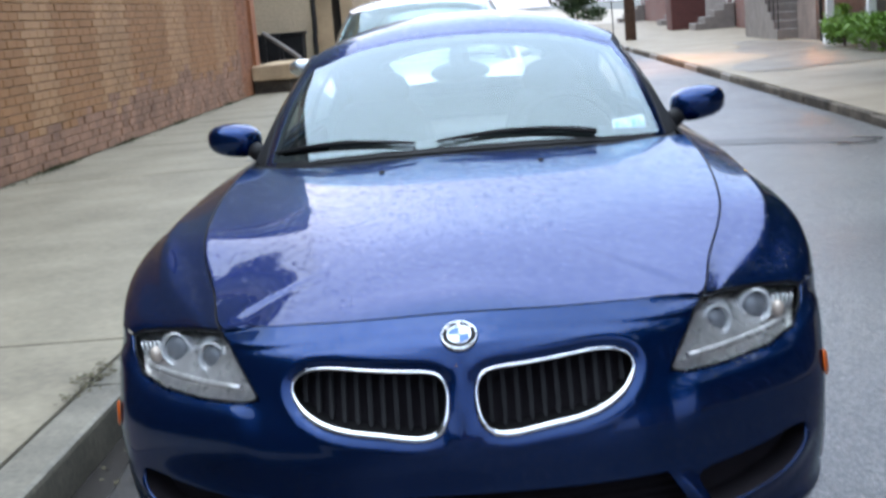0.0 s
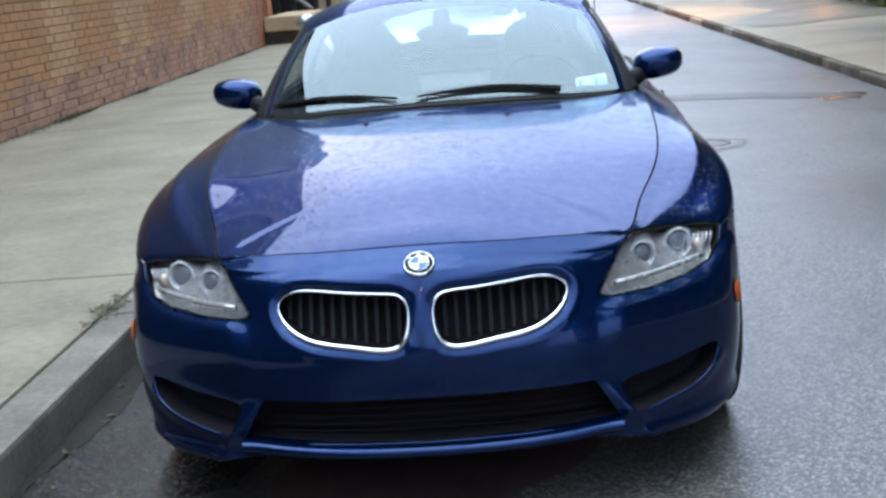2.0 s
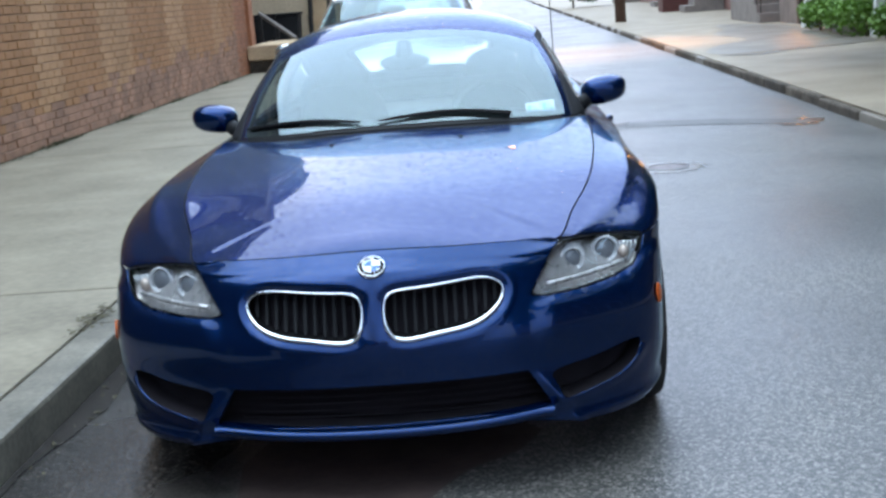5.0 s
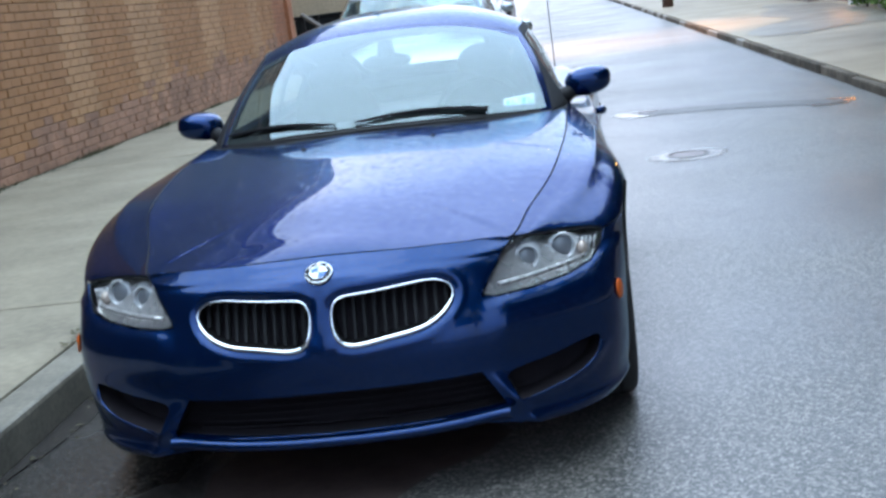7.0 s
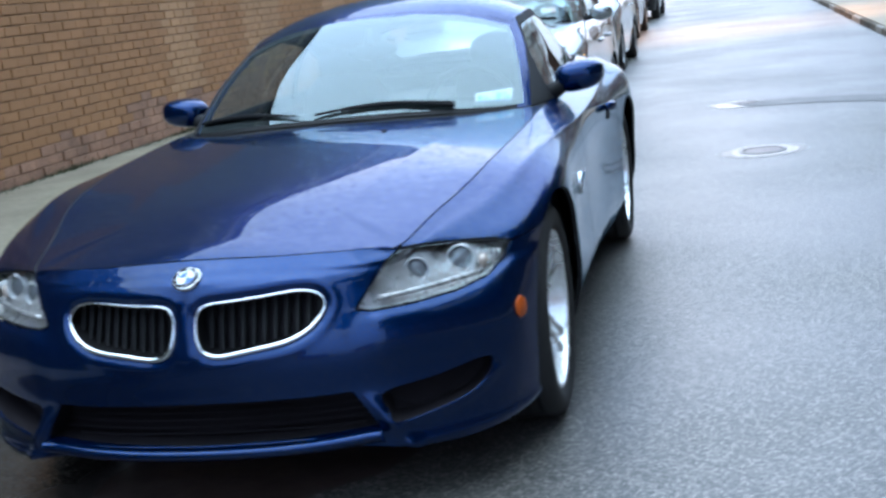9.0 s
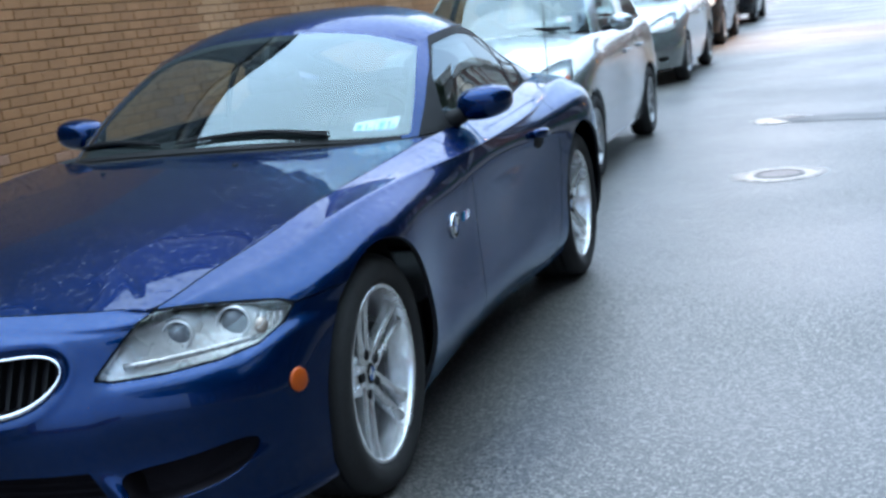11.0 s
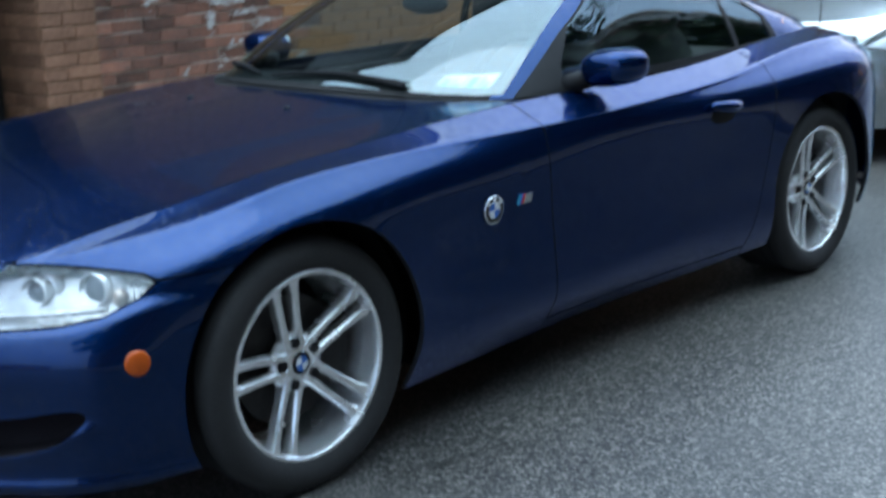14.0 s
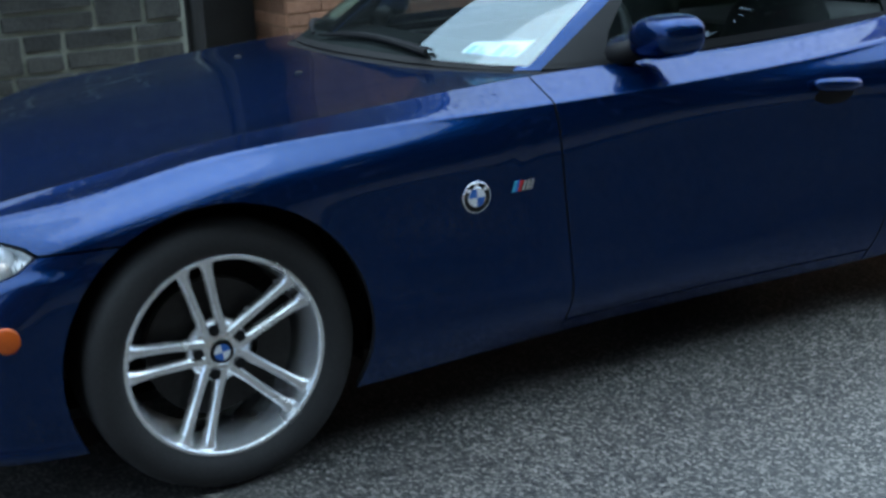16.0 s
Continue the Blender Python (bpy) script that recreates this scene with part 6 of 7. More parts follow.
        lamp = new("headlamp")
        lamp.parent = car
        panel("lamp_bowl", lamp_s, M_LAMPCHROME, lamp, lip=-0.04, mirror=mir, lift=-0.045)
        panel("lamp_lens", lamp_s, M_CLEAR, lamp, lip=0.0, mirror=mir, lift=0.001)
        bm = bmesh.new()
        blob(bm, (sx * 0.60, -0.44, 0.715), 0.055, 0.03, 0.045, 16)
        part("lamp_bulb", bm, M_CHROME, lamp, smooth=True)
        bm = bmesh.new()
        blob(bm, (sx * 0.715, -0.30, 0.72), 0.02, 0.03, 0.035, 12)
        part("indicator", bm, M_AMBER, lamp, smooth=True)
        panel("fog_recess", fog_s, M_BLACK, car, lip=0.0, mirror=mir, lift=-0.02)
        bm = bmesh.new()
        blob(bm, (sx * 0.833, 0.30, 0.735), 0.006, 0.022, 0.011, 12)
        part("side_repeater", bm, M_AMBER, car, smooth=True)
        for yw in (0.0, 2.45):
            plain_wheel(car, sx * 0.745, yw, sx)
            bm = bmesh.new()
            lathe(bm, [(0.345, 0.0), (0.345, -0.25), (0.02, -0.25)], (0, 0, 0), "X", 32)
            for v in bm.verts:
                v.co = Vector((sx * (0.79 + v.co.x), yw + v.co.y, 0.29 + v.co.z))
            bmesh.ops.delete(bm, geom=[v for v in bm.verts if v.co.z < 0.17], context='VERTS')
            part("wheel_liner", bm, M_BLACK, car)
        mm = new("door_mirror")
        mm.parent = car
        bm = bmesh.new()
        blob(bm, (sx * 0.90, 0.83, 1.03), 0.095, 0.055, 0.065, 20)
        part("mirror_shell", bm, paint, mm, smooth=True)
        bm = bmesh.new()
        blob(bm, (sx * 0.90, 0.865, 1.03), 0.08, 0.03, 0.052, 16)
        part("mirror_glass", bm, M_CHROME, mm, smooth=True)
        bm = bmesh.new()
        tube(bm, [(sx * 0.76, 0.82, 0.99), (sx * 0.86, 0.82, 1.01)], 0.022, 8)
        part("mirror_foot", bm, M_BLACK, mm)
    # bonnet
    mid_z = curve1([(-0.75, 0.765), (-0.72, 0.775), (-0.5, 0.845), (-0.2, 0.915), (0.1, 0.968), (0.4, 1.005), (0.60, 1.03)])
    gx = curve1([(-0.75, 0.20), (-0.62, 0.36), (-0.36, 0.56), (0, 0.665), (0.45, 0.71), (0.75, 0.725)])
    gz = curve1([(-0.75, 0.77), (-0.62, 0.80), (-0.36, 0.86), (0, 0.925), (0.45, 0.965), (0.75, 0.968)])
    fy = curve1([(0, -0.72), (0.2, -0.695), (0.36, -0.62), (0.56, -0.36), (0.66, -0.02), (0.74, 0.5)])
    cy = curve1([(0, 0.42), (0.4, 0.48), (0.6, 0.60), (0.72, 0.80)])
    hx, hy = np.meshgrid(np.linspace(-0.73, 0.73, 75), np.linspace(-0.75, 0.74, 76), indexing="ij")
    hz = mid_z(hy) - (mid_z(hy) - gz(hy)) * np.minimum(np.abs(hx) / gx(hy), 1.1) ** 2.4
    hsh = sheet(np.stack([hx, hy, hz], 2))
    if hsh.N[len(hsh.N) // 2, 2] < 0:
        hsh = sheet(np.stack([hx, hy, hz], 2), None, True)
    ax = np.abs(hsh.V[:, 0])
    panel("bonnet", cut_all(hsh, gx(hsh.V[:, 1]) - ax - 0.003, hsh.V[:, 1] - fy(ax) - 0.002, cy(ax) - hsh.V[:, 1]), paint, car)
    # cabin
    t = tall
    rxe = curve1([(0, 0.50), (0.15, 0.55), (0.5, 0.565), (0.8, 0.54), (1.0, 0.47)])
    rye = curve1([(0, 1.16), (0.15, 1.35), (0.5, 1.95), (0.8, 2.5), (1.0, 2.82)])
    ryc = curve1([(0, 1.08), (0.15, 1.33), (0.5, 1.95), (0.8, 2.52), (1.0, 2.88)])
    rze = curve1([(0, 1.40 * t), (0.15, 1.42 * t), (0.5, 1.44 * t), (0.8, 1.41 * t), (1.0, 1.36 * t)])
    rzc = curve1([(0, 1.455 * t), (0.15, 1.49 * t), (0.5, 1.525 * t), (0.8, 1.50 * t), (1.0, 1.43 * t)])

    def rpt(s_, t_):
        a = np.abs(t_)
        return np.stack([rxe(s_) * t_, rye(s_) + (ryc(s_) - rye(s_)) * (1 - a ** 2), rzc(s_) - (rzc(s_) - rze(s_)) * a ** 2.8], -1)

    rs, rt = np.meshgrid(np.linspace(0, 1, 40), np.linspace(-1, 1, 31), indexing="ij")
    rsh = sheet(rpt(rs, rt))
    if rsh.N[600, 2] < 0:
        rsh = sheet(rpt(rs, rt), None, True)
    panel("roof", rsh, paint, car)
    low = np.array([(0, 0.44, 1.0), (0.40, 0.50, 0.99), (0.60, 0.63, 0.975), (0.70, 0.85, 0.97), (0.735, 1.15, 0.972), (0.74, 1.7, 0.98), (0.735, 2.3, 0.995), (0.68, 2.82, 1.02), (0.45, 2.96, 1.02), (0, 2.99, 1.02)])
    tops = [(0, 0), (0, 0.7), (0, 0.95), (0.05, 1), (0.14, 1), (0.4, 1), (0.7, 1), (0.95, 1), (1.0, 0.7), (1.0, 0)]
    top = np.array([rpt(np.float64(a), np.float64(b)) for a, b in tops])
    md = (low + top) / 2 + np.array([(0, -0.03, 0.01), (0.01, -0.03, 0.01), (0.02, -0.02, 0.01), (0.02, -0.01, 0.005), (0.025, 0, 0), (0.025, 0, 0), (0.025, 0, 0), (0.02, 0.02, 0), (0, 0.03, 0), (0, 0.03, 0)])
    GP, GU = skin_grid(np.stack([low, md, top]), 12, 14)
    GU[..., 1] /= 2
    gb = sheet(GP, GU)
    if gb.N[np.argmax(gb.V[:, 0]), 0] < 0:
        gb = sheet(GP, GU, True)
    u, v = gb.U[:, 0], gb.U[:, 1]
    wf = np.minimum(np.minimum(2.75 - u, v - 0.02), 0.95 - v)
    sf = np.minimum(np.minimum(np.minimum(u - 3.3 - 0.5 * v, 6.7 - u), v - 0.05), 0.92 - v)
    rf = np.minimum(np.minimum(u - 7.7, v - 0.08), 0.9 - v)
    pil = np.abs(u - 5.15) - 0.10
    panel("windscreen", weld_middle(joined(cut_all(gb, wf))), M_GLASS, car, lip=0.0)
    panel("rear_window", weld_middle(joined(cut_all(gb, rf))), M_GLASS, car, lip=0.0)
    panel("pillar_frame", weld_middle(joined(cut_all(gb, -wf, -np.minimum(sf, pil), -rf))), paint, car)
    for mir in (False, True):
        panel("front_window", cut_all(gb, sf, 5.05 - u), M_GLASS, car, lip=0.0, mirror=mir)
        panel("rear_side_window", cut_all(gb, sf, u - 5.25), M_GLASS, car, lip=0.0, mirror=mir)
    bm = bmesh.new()
    rows_ = []
    for tt in np.linspace(-0.68, 0.68, 27):
        a = abs(tt)
        yc = cy(a)
        rows_.append([bm.verts.new((tt, yc - 0.03, float(mid_z(np.array([yc]))[0]) - 0.03)), bm.verts.new((tt, yc + 0.09, 1.0 - 0.03 * a))])
    for r0, r1 in zip(rows_, rows_[1:]):
        bm.faces.new((r0[0], r1[0], r1[1], r0[1]))
    part("cowl", bm, M_BLACK, car)
    for xa, xb in ((-0.05, 0.58), (-0.60, -0.02)):
        bm = bmesh.new()
        tube(bm, [(xa + (xb - xa) * f, 0.50 + 0.12 * abs(xa + (xb - xa) * f) ** 1.5 + 0.02 * math.sin(3.14 * f), 1.028 + 0.012 * math.sin(3.14 * f)) for f in np.linspace(0, 1, 9)], 0.012, 6)
        part("wiper", bm, M_BLACK, car)
    for nm, bx in (("dashboard", (-0.64, 0.64, 0.62, 1.05, 0.80, 0.955)), ("cabin_floor", (-0.70, 0.70, 0.5, 2.9, 0.2, 0.45)), ("engine_bay", (-0.55, 0.55, -0.5, 0.5, 0.25, 0.72)), ("underbody", (-0.66, 0.66, -0.45, 2.85, 0.19, 0.24))):
        bm = bmesh.new()
        box(bm, *bx, 0.02)
        part(nm, bm, M_INTERIOR, car)
    for sx in (1, -1):
        seat = new("seat")
        seat.parent = car
        for nm, c, r in (("backrest", (sx * 0.36, 1.72, 0.83), (0.23, 0.09, 0.30)), ("headrest", (sx * 0.36, 1.78, 1.20), (0.12, 0.05, 0.08))):
            bm = bmesh.new()
            blob(bm, c, *r, 16)
            part(nm, bm, M_INTERIOR, seat, smooth=True)
    bm = bmesh.new()
    blob(bm, (0, 1.02, 1.30), 0.11, 0.03, 0.035, 14)
    part("cabin_mirror", bm, M_INTERIOR, car, smooth=True)
    bm = bmesh.new()
    q = [Vector((0.46, 0.66, 1.06)), Vector((0.57, 0.70, 1.06)), Vector((0.56, 0.725, 1.10)), Vector((0.455, 0.685, 1.10))]
    bm.faces.new([bm.verts.new(p + Vector((0, -0.012, 0.012))) for p in q])
    part("sticker", bm, M_PAPER, car)
    car.matrix_basis = Matrix.Translation((x0, y0, 0)) @ Matrix.Rotation(radians(lean), 4, 'Z') @ Matrix.Diagonal((s, s, s, 1))
    return car


hatchback("silver hatchback parked close behind the coupe", M_SILVER, -0.395, 5.32, 0.955, 1.0)
hatchback("pale silver small car parked further along", M_SILVER, -0.74, 12.95, 0.98, 1.0)
hatchback("black car parked in the distance", M_DARKCAR, -1.05, 20.2, 1.05, 1.05)
hatchback("dark tall car parked far along the kerb", M_DARKCAR, -1.10, 28.2, 1.1, 1.1)
# ---- far side of the street: houses, stairs, planting, pole, lamps ----
M_HOUSE_A = brick_face("dark_red_house_brick", (0.22, 0.085, 0.06), (0.17, 0.065, 0.05), (0.22, 0.20, 0.18))
M_HOUSE_B = surface("grey_stone_facade", (0.22, 0.19, 0.17), 0.85, vary=0.25, scale=3, fine=25, bump=0.6, dist=0.01)
M_TRIM = surface("white_painted_trim", (0.72, 0.72, 0.70), 0.5, vary=0.08, scale=5, fine=60, bump=0.1)
M_STAIR = surface("grey_step_stone", (0.22, 0.19, 0.17), 0.75, vary=0.2, scale=4, fine=40, bump=0.4)
M_RAIL = surface("black_iron_rail", (0.015, 0.015, 0.016), 0.45, 0.3, vary=0.2, bump=0.1)
M_POLE = surface("weathered_pole_wood", (0.13, 0.075, 0.055), 0.85, vary=0.35, scale=12, fine=50, bump=0.6)
M_LEAF = surface("bright_hedge_leaf", (0.115, 0.24, 0.020), 0.55, vary=0.35, scale=9, fine=50, bump=0.2)
M_LEAFDARK = surface("dark_tree_leaf", (0.035, 0.07, 0.018), 0.6, vary=0.4, scale=4, fine=40, bump=0.2)
M_BARK = surface("tree_bark", (0.10, 0.075, 0.055), 0.9, vary=0.35, scale=10, fine=50, bump=0.8)
M_WINDOW = plain("house_window_glass", (0.03, 0.035, 0.04), 0.05)
M_DOORRED = surface("dark_painted_door", (0.10, 0.03, 0.025), 0.5, vary=0.15, bump=0.1)
M_LANTERN = plain("amber_lantern_glow", (1.0, 0.36, 0.05), 0.5, emit=40.0)
M_LAMPGLOW = plain("sodium_glow", (1.0, 0.52, 0.14), 0.5, emit=40.0)


def leaves(name, mat, parent, centres, count, size, seed, flat=0.6):
    """Many small leaves scattered through clumps (centre, radius)."""
    rn = random.Random(seed)
    V, F = [], []
    for i in range(count):
        c, r = centres[rn.randrange(len(centres))]
        d = Vector((rn.gauss(0, 1), rn.gauss(0, 1), rn.gauss(0, 1))).normalized() * r * rn.uniform(0.55, 1.05)
        p = Vector(c) + Vector((d.x, d.y, d.z * flat + 0))
        a = Vector((rn.gauss(0, 1), rn.gauss(0, 1), rn.gauss(0, 0.6))).normalized()
        b = a.cross(Vector((rn.gauss(0, 1), rn.gauss(0, 1), rn.gauss(0, 1)))).normalized()
        s = size * rn.uniform(0.6, 1.3)
        n = len(V)
        V += [p - a * s, p + b * s * 0.5, p + a * s, p - b * s * 0.5]
        F.append((n, n + 1, n + 2, n + 3))
    return link_mesh(name, V, F, mat, parent, smooth=False)


def tree(label, x, y, h, spread, seed):
    tr = thing("street_tree", label, "tree", "trees across the street")
    rn = random.Random(seed)
    bm = bmesh.new()
    tube(bm, [(0, 0, -0.1), (0.03, 0.02, h * 0.2), (0.08, -0.05, h * 0.42), (0.05, 0.05, h * 0.6)], lambda f: 0.19 - 0.11 * f, 10)
    part("trunk", bm, M_BARK, tr, smooth=True)
    cl = []
    for k in range(7):
        a = k * 0.9 + rn.uniform(-0.3, 0.3)
        z0 = h * rn.uniform(0.32, 0.55)
        e = Vector((math.cos(a) * spread * rn.uniform(0.5, 0.95), math.sin(a) * spread * rn.uniform(0.5, 0.95), h * rn.uniform(0.55, 0.92)))
        bm = bmesh.new()
        tube(bm, [(0.06, 0, z0), (e.x * 0.45, e.y * 0.45, (z0 + e.z) / 2), tuple(e)], lambda f: 0.075 - 0.055 * f, 7)
        part("limb", bm, M_BARK, tr, smooth=True)
        for j in range(3):
            cl.append((tuple(e + Vector((rn.gauss(0, 0.5), rn.gauss(0, 0.5), rn.gauss(0, 0.4))) * spread * 0.35), spread * rn.uniform(0.28, 0.48)))
    cl.append(((0, 0, h * 0.85), spread * 0.5))
    leaves("crown", M_LEAFDARK, tr, cl, int(2300 * spread), 0.10 + 0.02 * spread, seed, 0.8)
    tr.location = (x, y, 0.1)
    return tr


def house(label, x, y0, y1, h, mat, seed, storeys=2):
    """A terraced house; its front looks down the -x side."""
    hs = thing("house", label, "house", "houses across the street")
    rn = random.Random(seed)
    bm = bmesh.new()
    box(bm, x, x + 7.0, y0 + 0.02, y1 - 0.02, -0.1, h)
    part("wall", bm, mat, hs)
    bm = bmesh.new()
    box(bm, x - 0.30, x + 7.2, y0, y1, h, h + 0.16, 0.03)
    box(bm, x - 0.16, x, y0 + 0.05, y1 - 0.05, h - 0.35, h, 0.03)
    part("cornice", bm, M_TRIM, hs)
    w = y1 - y0
    n = max(2, int(w / 1.9))
    for st in range(storeys):
        zb = 1.5 + st * 2.9
        for k in range(n):
            yc = y0 + w * (k + 0.5) / n
            if st == 0 and k == n - 1:
                bm = bmesh.new()
                box(bm, x - 0.03, x + 0.05, yc - 0.48, yc + 0.48, 0.85, 3.0, 0.015)
                dr = part("door", bm, M_DOORRED, hs)
                bm = bmesh.new()
                for a, b in ((yc - 0.60, yc - 0.48), (yc + 0.48, yc + 0.60)):
                    box(bm, x - 0.07, x + 0.02, a, b, 0.85, 3.12, 0.01)
                box(bm, x - 0.07, x + 0.02, yc - 0.60, yc + 0.60, 3.0, 3.15, 0.01)
                part("door_frame", bm, M_TRIM, dr)
                for q in range(4):
                    bm = bmesh.new()
                    box(bm, x - 1.25 + q * 0.3, x - 0.95 + q * 0.3 + 0.02, yc - 0.65, yc + 0.65, 0.0, 0.30 + q * 0.18, 0.015)
                    part("doorstep", bm, M_STAIR, hs)
                continue
            wn_ = new("window")
            wn_.parent = hs
            bm = bmesh.new()
            box(bm, x - 0.02, x + 0.03, yc - 0.42, yc + 0.42, zb, zb + 1.45)
            part("pane", bm, M_WINDOW, wn_)
            bm = bmesh.new()
            for a, b, c, d in ((yc - 0.50, yc - 0.42, zb - 0.08, zb + 1.53), (yc + 0.42, yc + 0.50, zb - 0.08, zb + 1.53), (yc - 0.42, yc + 0.42, zb + 1.45, zb + 1.53), (yc - 0.42, yc + 0.42, zb + 0.70, zb + 0.76)):
                box(bm, x - 0.06, x + 0.02, a, b, c, d)
            part("window_frame", bm, M_TRIM, wn_)
            bm = bmesh.new()
            box(bm, x - 0.12, x + 0.02, yc - 0.56, yc + 0.56, zb - 0.16, zb - 0.08, 0.01)
            part("sill", bm, M_STAIR, wn_)
    return hs


house("dark red brick terraced house with white trim", 7.6, 12.4, 19.8, 6.6, M_HOUSE_A, 1)
house("grey stone terraced house with an iron-railed stair", 8.0, 19.8, 30.2, 7.2, M_HOUSE_B, 2)
house("red brick terraced house further along", 7.7, 30.2, 39.0, 6.4, M_HOUSE_A, 3)
house("grey stone house further along", 8.0, 39.0, 49.0, 7.0, M_HOUSE_B, 4)
house("red brick house near the street's end", 7.7, 49.0, 62.0, 6.6, M_HOUSE_A, 5)
# two houses added out of view to block the east sky
house("unseen dark brick house behind the trees, darkening the coupe's reflections", 11.0, -14.0, -2.0, 8.8, M_HOUSE_A, 6)
house("unseen grey stone house behind the trees, darkening the coupe's reflections", 11.2, -2.0, 11.8, 7.0, M_HOUSE_B, 7)
# trees out of view, their heights set to dim the coupe's flank
for i, (tx, ty, th, sp) in enumerate(((8.3, -9.0, 10.5, 3.6), (8.0, -3.6, 10.0, 3.5), (8.6, 1.2, 11.0, 3.7), (8.6, 5.4, 9.4, 3.3), (8.9, 9.6, 8.8, 3.1), (6.3, 10.8, 4.9, 2.2), (6.25, 13.0, 4.4, 2.2))):
    tree("leafy street tree out of view, its dark uneven crown dimming the coupe's side", tx, ty, th, sp, 40 + i)
# porch with white posts and the hedge in front of it
porch = thing("porch", "white-posted porch with a low roof", "porch")
for py in (13.2, 15.75, 17.2, 19.2, 21.9):
    bm = bmesh.new()
    box(bm, 6.52, 6.66, py - 0.07, py + 0.07, 0.09, 2.75, 0.012)
    part("post", bm, M_TRIM, porch)
    bm = bmesh.new()
    box(bm, 6.47, 6.71, py - 0.12, py + 0.12, 0.09, 0.34, 0.015)
    part("post_base", bm, M_TRIM, porch)
bm = bmesh.new()
box(bm, 6.35, 7.6, 12.9, 22.2, 2.75, 2.95, 0.03)
part("porch_roof", bm, M_ROOF, porch)
bm = bmesh.new()
box(bm, 6.75, 7.5, 12.9, 22.2, 0.0, 0.55, 0.02)
part("porch_floor", bm, M_STAIR, porch)
# dark panel in place of the porch's deep shade
bm = bmesh.new()
box(bm, 7.5, 7.58, 12.9, 22.2, 0.0, 2.75, 0.01)
part("porch_back", bm, M_PORCHSHADE, porch, "dark panel painting the shade at the back of the porch")
for k, (py, r, hh) in enumerate(((16.3, 0.42, 0.40), (17.4, 0.48, 0.46), (18.5, 0.45, 0.42), (19.5, 0.5, 0.46), (20.4, 0.40, 0.38))):
    hd = thing("hedge_shrub", "bright green leafy shrub before a porch", "shrub", "shrubs by the porch")
    rn = random.Random(70 + k)
    cl = [((rn.gauss(0, 0.14), rn.gauss(0, 0.2), hh * rn.uniform(0.55, 1.0)), r * rn.uniform(0.45, 0.75)) for _ in range(8)]
    leaves("foliage", M_LEAF, hd, cl, 1500, 0.045, 70 + k, 0.8)
    bm = bmesh.new()
    cyl(bm, (0, 0, -0.02), (0, 0, hh), 0.03, 0.015, 8)
    part("stem", bm, M_BARK, hd)
    hd.location = (6.45, py, EASTZ)
pl = thing("planter", "grey stone planter with a small leafy plant", "planter")
bm = bmesh.new()
lathe(bm, [(0.0, 0.02), (0.26, 0.02), (0.34, 0.38), (0.36, 0.42), (0.31, 0.42), (0.29, 0.36), (0.0, 0.36)], (0, 0, 0), "Z", 20)
part("bowl", bm, M_STAIR, pl, smooth=True)
leaves("plant", M_LEAF, pl, [((0, 0, 0.5), 0.25), ((0.1, 0.1, 0.6), 0.2)], 500, 0.045, 91)
pl.location = (6.9, 22.6, EASTZ)
ln_ = thing("post_lantern", "small post lantern glowing amber by a doorway", "lantern")
bm = bmesh.new()
cyl(bm, (0, 0, -0.02), (0, 0, 1.62), 0.035, 0.028, 12)
part("post", bm, M_RAIL, ln_, smooth=True)
bm = bmesh.new()
lathe(bm, [(0.0, 1.62), (0.09, 1.62), (0.10, 1.64), (0.15, 1.90), (0.0, 1.92)], (0, 0, 0), "Z", 12)
part("glass", bm, M_LANTERN, ln_, "glowing amber glass", True)
bm = bmesh.new()
lathe(bm, [(0.17, 1.90), (0.17, 1.92), (0.05, 2.02), (0.0, 2.05)], (0, 0, 0), "Z", 12)
part("cap", bm, M_RAIL, ln_)
ln_.location = (6.75, 23.2, EASTZ)
slab("wall_bay", 6.75, 8.05, 23.6, 25.2, -0.1, 5.2, M_BAY, "brown rendered bay beside the outside stair", "wall")
# damp spreading over the far pavement
rn = random.Random(23)
bm = bmesh.new()
rim_ = [(3.75, 15.7), (4.4, 15.5), (5.2, 15.9), (6.2, 16.2), (6.3, 18.0), (6.35, 21.0), (6.3, 25.0), (5.6, 26.2), (5.2, 23.5), (4.7, 21.5), (4.9, 19.4), (4.2, 18.0)]
bm.faces.new([bm.verts.new((p[0], p[1], EASTZ + 0.004)) for p in loop(rim_, 60)])
tagged(part("damp_patch", bm, M_DAMPWALK), "dark damp stain on the far pavement", "stain", "", "structure")
# outside stair with iron rails
stair = thing("stair", "grey outside stair with black iron rails", "stair")
for q in range(6):
    bm = bmesh.new()
    box(bm, 6.35, 7.7, 25.4 + q * 0.30, 25.4 + (q + 1) * 0.30 + 0.02, 0.05, 0.13 + 0.18 * (q + 1), 0.012)
    part("step", bm, M_STAIR, stair)
bm = bmesh.new()
box(bm, 6.35, 8.0, 27.2, 28.9, 0.05, 1.25, 0.02)
part("landing", bm, M_STAIR, stair)
